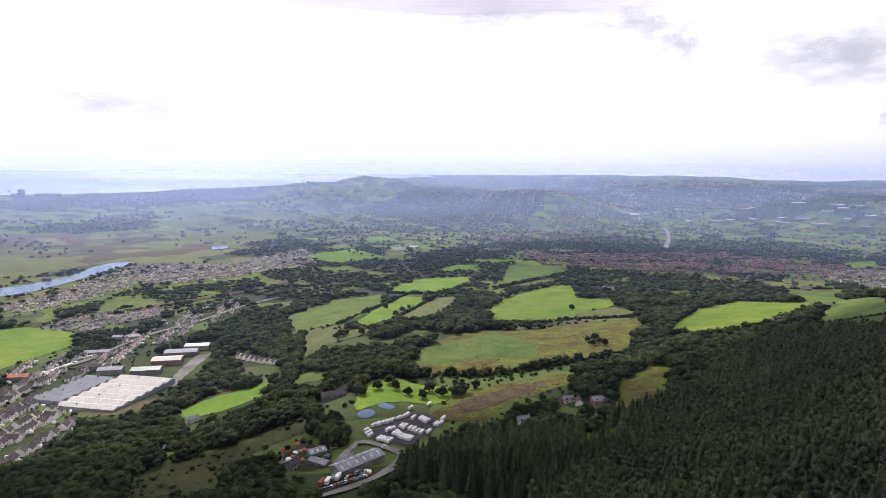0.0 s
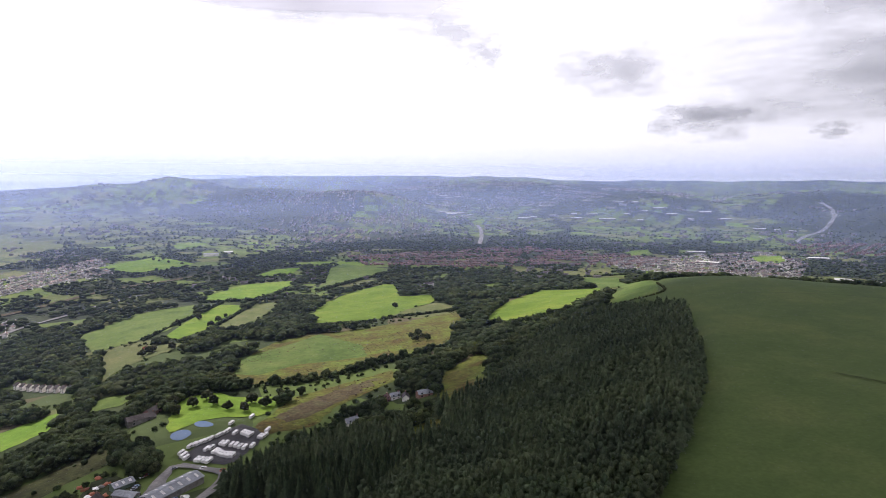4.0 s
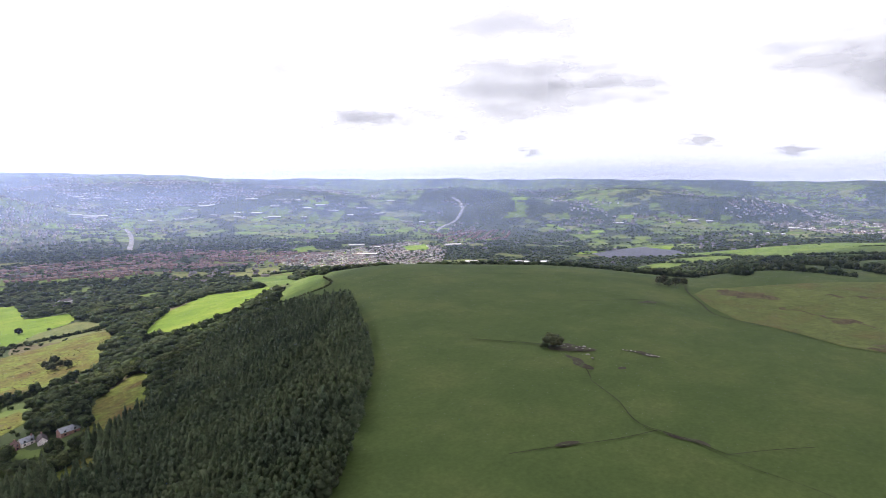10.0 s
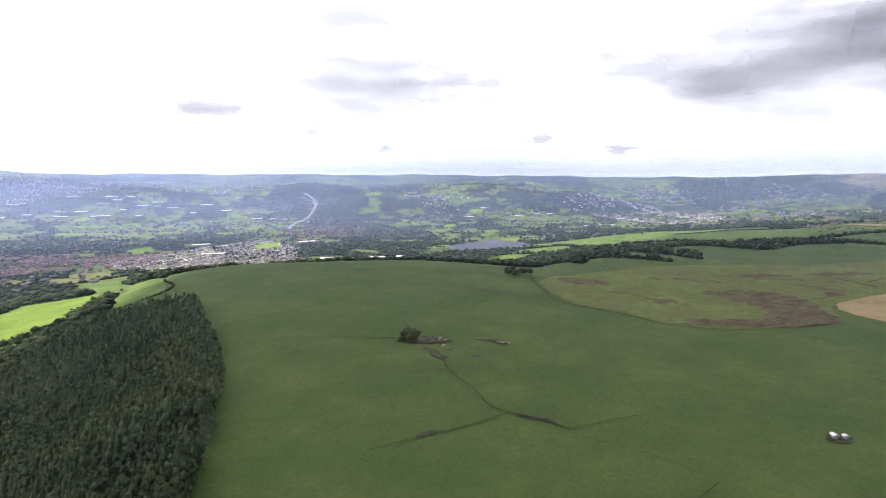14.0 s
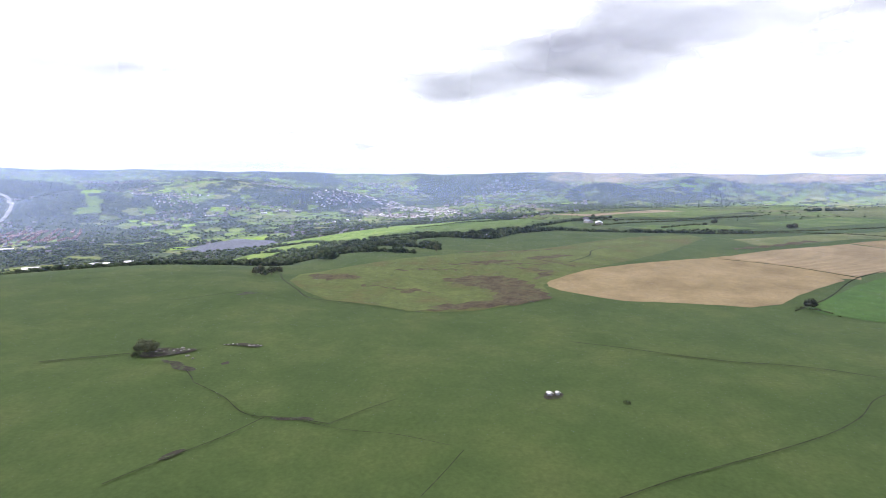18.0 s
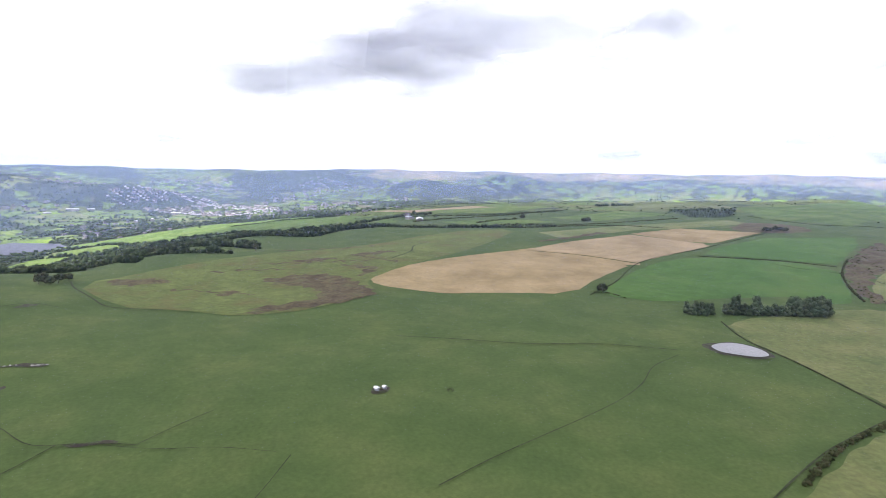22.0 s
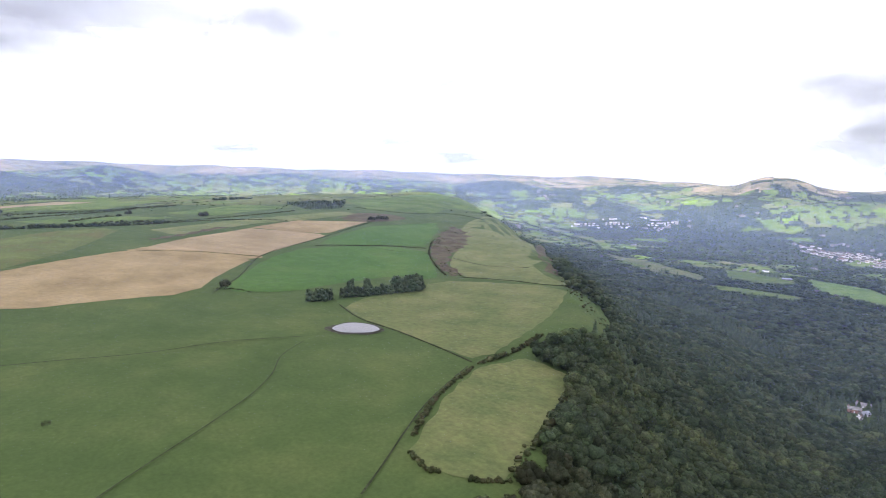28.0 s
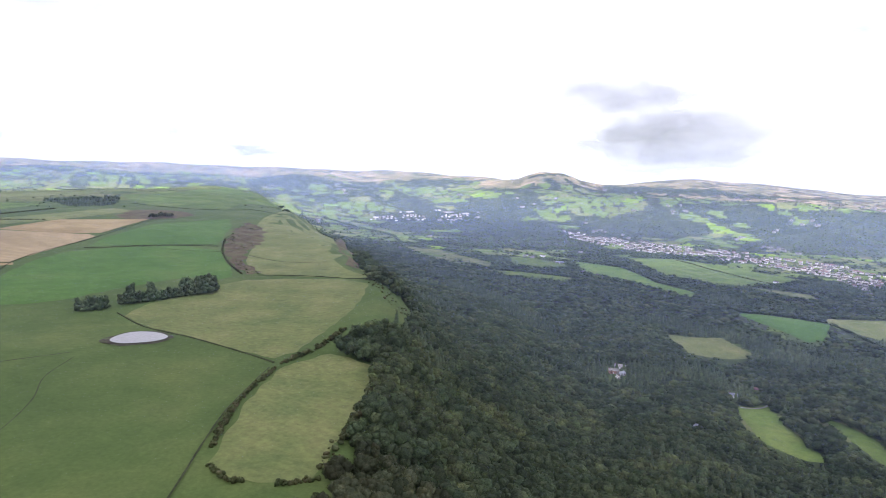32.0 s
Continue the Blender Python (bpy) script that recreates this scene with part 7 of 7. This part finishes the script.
    for i in range(8):
        bm = bmesh.new()
        a = i * math.pi / 4
        panel(bm, math.cos(a) * 1.85 - 0.05, math.cos(a) * 1.85 + 0.05, math.sin(a) * 1.85 - 0.05, math.sin(a) * 1.85 + 0.05, 0, 1.3)
        part("bar", bm, TRACK, root)
    stand(root, 299.3, -74.2, 0, 0.1)
    # windbreak of firs above the dew pond
    spots = [(448.0, -320.6), (441.5, -321.5), (442.1, -328.2), (437.1, -330.8), (438.3, -336.8), (451.5, -331.3), (447.7, -336.2), (438.7, -351.7), (438.0, -356.5), (435.3, -359.8), (434.2, -365.1), (431.1, -368.8), (429.6, -374.6), (428.4, -380.0), (425.3, -383.7), (424.1, -389.2), (423.2, -394.4)]
    spots += [(422.2, -399.5), (421.3, -404.7), (418.4, -408.1), (417.4, -413.4), (416.7, -418.2), (414.1, -421.2), (413.3, -426.1), (413.4, -430.2), (426.3, -419.7), (425.3, -425.2), (424.3, -430.6), (423.2, -436.1), (423.6, -439.9), (427.3, -414.4), (428.3, -409.0), (437.4, -381.3), (443.7, -365.3)]
    for i, (x, y) in enumerate(spots):
        tall = 1.35 if i > 19 else 0.95
        m = at(x, y, i * 47, -0.3) @ Matrix.Diagonal((tall * rng.uniform(0.8, 1.0), tall * rng.uniform(0.8, 1.0), tall * rng.uniform(0.8, 1.0), 1))
        tr = FIRS[i] if i < 3 else copy_thing(FIRS[i % 3], m)
        tr.matrix_basis = m
        tagged(tr, group="windbreak firs")


hill_things()


def lone_trees():
    spots = [(223.1, 1010.4), (-142.0, 829.9), (-148.3, 824.5), (-137.7, 837.7), (-131.7, 1034.5), (-101.3, 1059.9), (-113.1, 823.8), (180.6, 701.0), (191.1, 710.0), (180.3, 721.9), (193.9, 694.9), (189.5, 725.1), (27.8, 971.3), (-300.6, 2012.3), (-294.0, 2046.7), (-268.3, 1971.4), (-320.8, 2043.9), (-226.8, 1937.3), (-77.8, 982.4), (-69.1, 1021.9), (-59.7, 1063.5), (-43.2, 543.5), (-30.6, 527.3), (-11.2, 538.4), (-60.3, 544.2), (-72.1, 529.4), (-16.9, 518.7), (0.4, 525.7), (-50.1, 561.3), (-76.8, 556.7), (15.2, 540.8)]
    spots += [(1211.8, -452.0), (1111.5, -553.9), (1100.6, -541.4), (856.0, 68.7), (2199.3, 361.0), (2349.5, 448.2), (2309.5, 458.2), (1422.8, -282.5), (1458.8, -300.5), (1530.7, -272.1), (1462.2, -232.7), (1337.9, -288.5), (536.8, -287.1)]
    spots += [(872.7, -765.8), (876.2, -777.6), (879.1, -790.5), (875.3, -797.4), (864.9, -798.5), (1228.5, -454.6), (1113.6, -545.3), (1106.9, -553.2), (1193.4, -907.0), (1186.0, -918.5), (1179.3, -930.7)]
    spots += [(2410.9, 831.8), (2448.8, 830.6), (2473.3, 781.5), (2516.6, 779.1), (2368.9, 847.7), (2724.0, 807.4), (2794.9, 813.4), (2824.8, 804.7), (2833.8, 789.7), (2821.9, 769.0), (3021.4, 703.8), (654.8, 258.2), (653.7, 247.5), (673.6, 247.2), (699.3, 252.5), (678.5, 261.4), (690.7, 243.8)]
    for i, (x, y) in enumerate(spots):
        src = OAKS[i % 5]
        s = rng.uniform(0.62, 0.95)
        m = at(x, y, i * 71, -0.2) @ Matrix.Diagonal((s * 1.05, s * 1.05, s, 1))
        t = copy_thing(src, m)
        t.matrix_basis = m
        tagged(t, "round broadleaf tree standing alone in a field", group="field trees")


lone_trees()


def plateau_wood():
    """The dark spinney on the plateau."""
    a = np.array([(1335, -880), (1343, -971), (1244, -999), (1135, -900), (1150, -820)], float)
    p = seedbed(a[:, 0].min(), a[:, 0].max(), a[:, 1].min(), a[:, 1].max(), 9)
    p = p[inside(a, p[:, 0], p[:, 1])]
    n = len(p)
    scatter("spinney", FAR_SPRUCE, on_ground(p, 0.3), rng.uniform(5, 9, n), rng.uniform(13, 18, n), NEEDLE, "dark spinney of conifers on the plateau", "conifer wood")


plateau_wood()


def far_sheds():
    """Warehouses and works on the far valley floor."""
    shed = make_shed("warehouse", 70, 34, 5.5, 2, STONE, PALEROOF, "large pale warehouse on the valley floor", "warehouse")
    spots = [(649.7, 4128.7), (725.7, 4179.4), (863.6, 3855.2), (954.4, 3772.5), (1041.7, 3776.5), (1226.1, 3879.3), (1294.0, 3869.7), (1018.4, 3367.5), (1072.7, 3322.7), (1149.2, 3380.9), (1184.3, 3316.6), (1385.5, 3520.1), (1291.9, 3140.3), (1423.7, 3092.2), (1489.5, 3096.7), (1643.7, 3270.7), (1585.9, 3059.4), (1663.6, 2923.4), (1866.2, 3145.9), (1769.4, 2838.4), (1892.0, 2944.5), (1957.4, 2928.1), (2021.6, 2907.6), (2009.4, 2807.1), (2099.3, 2793.9)]
    spots += [(2116.8, 2711.0), (2145.1, 2594.0), (2264.9, 2636.3), (2300.1, 2301.1), (2337.0, 2230.1), (2370.3, 2177.9), (2531.8, 2680.7), (1750.2, 1503.5), (1494.6, 1774.5), (1342.6, 1534.4), (1491.8, 1640.9), (2861.4, 1351.9), (2943.2, 1109.6), (3037.7, 1040.0), (3078.2, 1363.7), (3067.5, 973.6), (2995.1, 593.3), (2964.3, 528.0)]
    spots += [(1065.3, 3352.9), (1136.5, 3377.3), (1550.9, 3242.9), (1678.8, 3254.2), (1695.6, 3006.5), (1771.0, 2942.1), (1803.3, 2816.2), (1913.6, 2822.4), (1921.8, 2718.7), (1959.1, 2976.1), (486.6, 3521.4), (775.3, 3804.6), (995.2, 3824.3), (1207.2, 3932.0), (1388.7, 3719.7)]
    for i, (x, y) in enumerate(spots):
        s = rng.uniform(0.3, 0.85)
        m = at(x, y, -math.degrees(math.atan2(x, y)) + rng.uniform(-20, 20)) @ Matrix.Diagonal((s * 1.2, s, 1, 1))
        t = copy_thing(shed, m)
        t.matrix_basis = m
        tagged(t, group="valley warehouses")
    stand(shed, 2290.0, 2518.2, 0)
    # works chimney and block on the coast, mast on the far hill
    for (x, y), w, h in (((-2479.1, 3534.9), 34, 34), ((-2488.5, 3510.3), 60, 14), ((-2358.1, 3588.2), 130, 12)):
        root = tagged(new("works_block"), "grey coastal works block", "works")
        bm = bmesh.new()
        panel(bm, -w / 2, w / 2, -15, 15, -4, h)
        part("wall", bm, GREYSHEET, root)
        bm = bmesh.new()
        panel(bm, -w / 2 + 2, w / 2 - 2, -13, 13, h, h + 2)
        part("roof", bm, SLATE, root)
        stand(root, x, y, 30)
    root = tagged(new("radio_mast"), "thin lattice radio mast on the far hilltop", "mast")
    for k in range(4):
        v, f = taper((math.cos(k * 1.571) * 2.5, math.sin(k * 1.571) * 2.5, -2), (0, 0, 34), 0.5, 0.3, 4)
        mesh_object("leg", v, f, GREYSHEET, parent=root)
    stand(root, -560.7, 4903.0)


far_sheds()


def far_specks():
    """Scattered houses and farms over the far valley floor."""
    p = seedbed(-4300, 4300, -4300, 4300, 62)
    az, r = polar(p)
    ok = ((az > 322) | (az < 100)) & (r > 1500) & (r < 4450) & (patchy(p, 150, 12.0) + rng.uniform(-0.2, 0.2, len(p)) > 0.72)
    ok |= (az > 138) & (az < 200) & (r > 1700) & (r < 4300) & (patchy(p, 110, 3.0) + rng.uniform(-0.2, 0.2, len(p)) > 0.9)
    ok &= (height(p[:, 0], p[:, 1]) < -20) | (r > 2700)
    p = p[ok]
    p = p[clear_of(p)]
    vs, fs, ms, k = [], [], [], 0
    for x, y in p:
        s = 1.0 + 0.5 * (math.hypot(x, y) > 2800)
        v, f, m = box_arrays(rng.uniform(8, 20) * s, rng.uniform(7, 10) * s, rng.uniform(4, 6) * s, rng.uniform(1.5, 3.0) * s, chimney=False)
        a = rng.uniform(0, 3.14)
        vs.append(np.column_stack([v[:, 0] * math.cos(a) - v[:, 1] * math.sin(a) + x, v[:, 0] * math.sin(a) + v[:, 1] * math.cos(a) + y, v[:, 2] + float(height(x, y))]))
        fs.append(f + k)
        ms.append(m)
        k += len(v)
    tagged(mesh_object("scattered_houses", np.concatenate(vs), np.concatenate(fs), [STONE, SLATE], np.concatenate(ms)), "grey houses and farms scattered over the far valley", "houses", kind="stuff")


far_specks()


def place_houses():
    """Near houses as things of their own: three patterns, copied along the streets."""
    kinds = {}
    for style, (wall, roof) in HOUSE_KINDS.items():
        kinds[style] = [make_house(w, d, h, rise, wall, roof, label, "houses in the town") for w, d, h, rise, label in
                        ((9, 7.5, 5.2, 2.8, "pale rendered house under a slate roof"), (12, 8, 5.0, 3.0, "wide pale house under a slate roof"), (7, 8.5, 5.4, 2.6, "narrow terraced house under a slate roof"))]
    used = set()
    for i, (style, x, y, a) in enumerate(HOUSES[:230]):
        src = kinds[style][i % 3]
        m = at(x, y, math.degrees(a))
        if (style, i % 3) not in used:
            used.add((style, i % 3))
            src.matrix_basis = m
        else:
            copy_thing(src, m)
    for style, models in kinds.items():
        for i, ob in enumerate(models):
            if (style, i) not in used:
                for o in [*ob.children_recursive, ob]:
                    bpy.data.objects.remove(o)


place_houses()

# clearing round the park, the ponds and the yard
OPEN.append(np.array([(-89, 492), (-71, 516), (-41, 520), (9, 480), (8, 437), (-18, 391), (-27, 361), (-55, 398), (-72, 436)], float))
OPEN.append(np.array([(-111, 382), (-110, 426), (-75, 397), (-56, 403), (-31, 391), (-32, 356), (-52, 328), (-70, 320), (-82, 350)], float))

grow_woods()
hedge([(1635, 772), (1573, 605), (1343, 431), (828, 215)], 10)
hedge([(1875, 525), (1796, 394), (1007, 152), (885, 66)], 11)
hedge([(1739, 744), (1761, 602), (1656, 463), (882, 176), (835, 101)], 10)
hedge([(1664, 267), (1140, 75), (1074, -8), (1179, -71), (1182, -152)], 9)
hedge([(1269, -54), (1423, -182), (1499, -291)], 7)
hedge([(1083, -290), (1090, -376), (1039, -450)], 4)
hedge([(1153, -335), (1205, -433)], 4)
hedge([(2144, 262), (2268, 67), (2087, -87)], 5)
hedge([(-167, 934), (-109, 1106), (-74, 1229)], 5)
hedge([(-80, 949), (-14, 1189)], 5)
hedge([(77, 905), (150, 888), (200, 911), (312, 907)], 5)
hedge([(-117, 1249), (-9, 1251), (57, 1374)], 7)
hedge([(117, 1314), (186, 1412), (358, 1609)], 8)
hedge([(-73, 925), (-2, 941), (79, 1060)], 8)
hedge([(278, 723), (335, 683), (389, 686), (452, 726)], 7)
hedge([(807, 1365), (971, 1413), (511, 678)], 6)
hedge([(386, 600), (398, 577), (424, 562), (476, 632)], 2)
hedge([(-24, 591), (39, 588), (138, 624), (203, 639)], 9)
hedge([(-219, 917), (-178, 719)], 9)
hedge([(178, -183), (186, -197), (201, -223), (212, -249), (221, -278)], 2.4)
hedge([(225, -291), (224, -321), (232, -374)], 3)
hedge([(169, -172), (151, -166), (147, -168)], 2)
hedge([(134, -171), (125, -183)], 2.4)
hedge([(561, -1684), (327, -1689)], 8)
hedge([(218, -2274), (73, -1886), (-3, -1825)], 6)
hedge([(47, -2314), (-112, -2059), (-231, -1919)], 4)
hedge([(344, -1883), (239, -1740), (149, -1688)], 8)
hedge([(-95, -1429), (-263, -1420)], 7)
hedge([(-270, -1401), (-325, -1269)], 6)
hedge([(1271, -108), (1120, -199), (1076, -298), (1038, -442)], 6)
hedge([(1894, 373), (1833, 218), (1266, 26), (1262, -84)], 8)
hedge([(543, -277), (528, -292), (509, -297)], 1.6)
hedge([(639, -690), (566, -606), (504, -551), (452, -512)], 1.8)
hedge([(168, -308), (152, -266), (137, -221)], 4)
hedge([(841, -1787), (1410, -2472), (1746, -2591)], 8)
hedge([(1282, -228), (1318, -364), (1431, -639)], 3)
hedge([(1289, -867), (1243, -998)], 10)
hedge([(1618, -833), (1594, -933)], 8)
hedge([(1867, 702), (1929, 580), (1811, 425)], 8)
hedge([(1771, 416), (1672, 221), (1137, 21), (1236, -60)], 9)
stone_wall([(787, -301), (740, -358), (674, -407)])
stone_wall([(529, -270), (568, -313), (674, -407), (764, -577), (857, -751)])
stone_wall([(704, -514), (654, -585), (600, -634)])
stone_wall([(417, -331), (364, -312), (320, -308), (258, -296), (230, -289)])
stone_wall([(433, -517), (393, -533), (307, -542)])
stone_wall([(525, -609), (464, -600), (410, -622)], 0.8)
stone_wall([(1150, -955), (1050, -945), (948, -952), (897, -1070), (830, -1062)])
stone_wall([(685, -564), (640, -570), (606, -578), (564, -608)], 0.8)
hedge([(1139, -269), (1043, -387), (1030, -520), (959, -635)], 2.2)
hedge([(1444, -202), (1388, -412), (1431, -639)], 3)
hedge([(1056, -449), (1067, -601), (1137, -773)], 2.2)


# ---- tufts and bushes on the rough ground ----
def tufts(name, label, poly, per, lo, hi, stuff):
    a = np.asarray(poly, float)
    p = seedbed(a[:, 0].min(), a[:, 0].max(), a[:, 1].min(), a[:, 1].max(), per)
    p = p[inside(a, p[:, 0], p[:, 1])]
    p = p[patchy(p, per * 5, 8.0) + rng.uniform(-0.25, 0.25, len(p)) > 0.55]
    n = len(p)
    if n:
        tall = rng.uniform(lo, hi, n)
        scatter(name, DOT_LEAF, on_ground(p, 0.2), tall, tall * rng.uniform(1.2, 2.2, n), stuff, label, "bushes")


tufts("rush_tufts", "brown rush tufts over the rough field", [(-35, 626), (-16, 749), (29, 830), (177, 844), (308, 893), (250, 743), (203, 648), (140, 632), (40, 594), (-24, 597)], 7.0, 0.6, 1.6, BROWN)
tufts("rush_tufts", "brown bracken tufts beside the wood", [(-9, 477), (24, 541), (124, 581), (128, 548), (58, 497), (36, 458), (0, 456)], 5.0, 0.6, 1.6, BROWN)
tufts("scrub_bushes", "scattered scrub on the grassy slope", [(-197, 347), (-213, 385), (-199, 418), (-159, 450), (-126, 490), (-107, 486), (-101, 446), (-128, 430), (-147, 390), (-151, 335)], 6.5, 1.0, 3.8, LEAF)
tufts("gorse_bushes", "low gorse bushes in the gully", [(632, -682), (776, -894), (686, -830), (601, -735), (550, -636), (495, -562), (432, -523), (446, -508), (549, -591)], 6.0, 0.8, 2.2, GORSE)
tufts("rush_tufts", "brown rushes on the moor", [(658, 51), (679, 12), (667, -27), (633, -46), (584, -63), (559, -65), (531, -35), (513, 13), (513, 49)], 5.0, 0.4, 0.9, BROWN)
tufts("gorse_bushes", "low gorse and thorn at the scarp edge", [(173, -316), (165, -312), (150, -259), (135, -214), (125, -186), (127, -183), (140, -216), (156, -264)], 3.2, 0.8, 2.6, GORSE)
tufts("gorse_bushes", "low gorse on the bank below the reseeded field", [(550, -287), (582, -339), (504, -353), (449, -322), (480, -299), (511, -279)], 9.0, 0.4, 1.0, GORSE)
tufts("scrub_bushes", "low thorn scrub on the scarp brow", [(1309, -2009), (1211, -1978), (336, -597), (242, -482), (254, -543), (218, -435), (294, -512)], 6.0, 0.8, 2.4, GORSE)
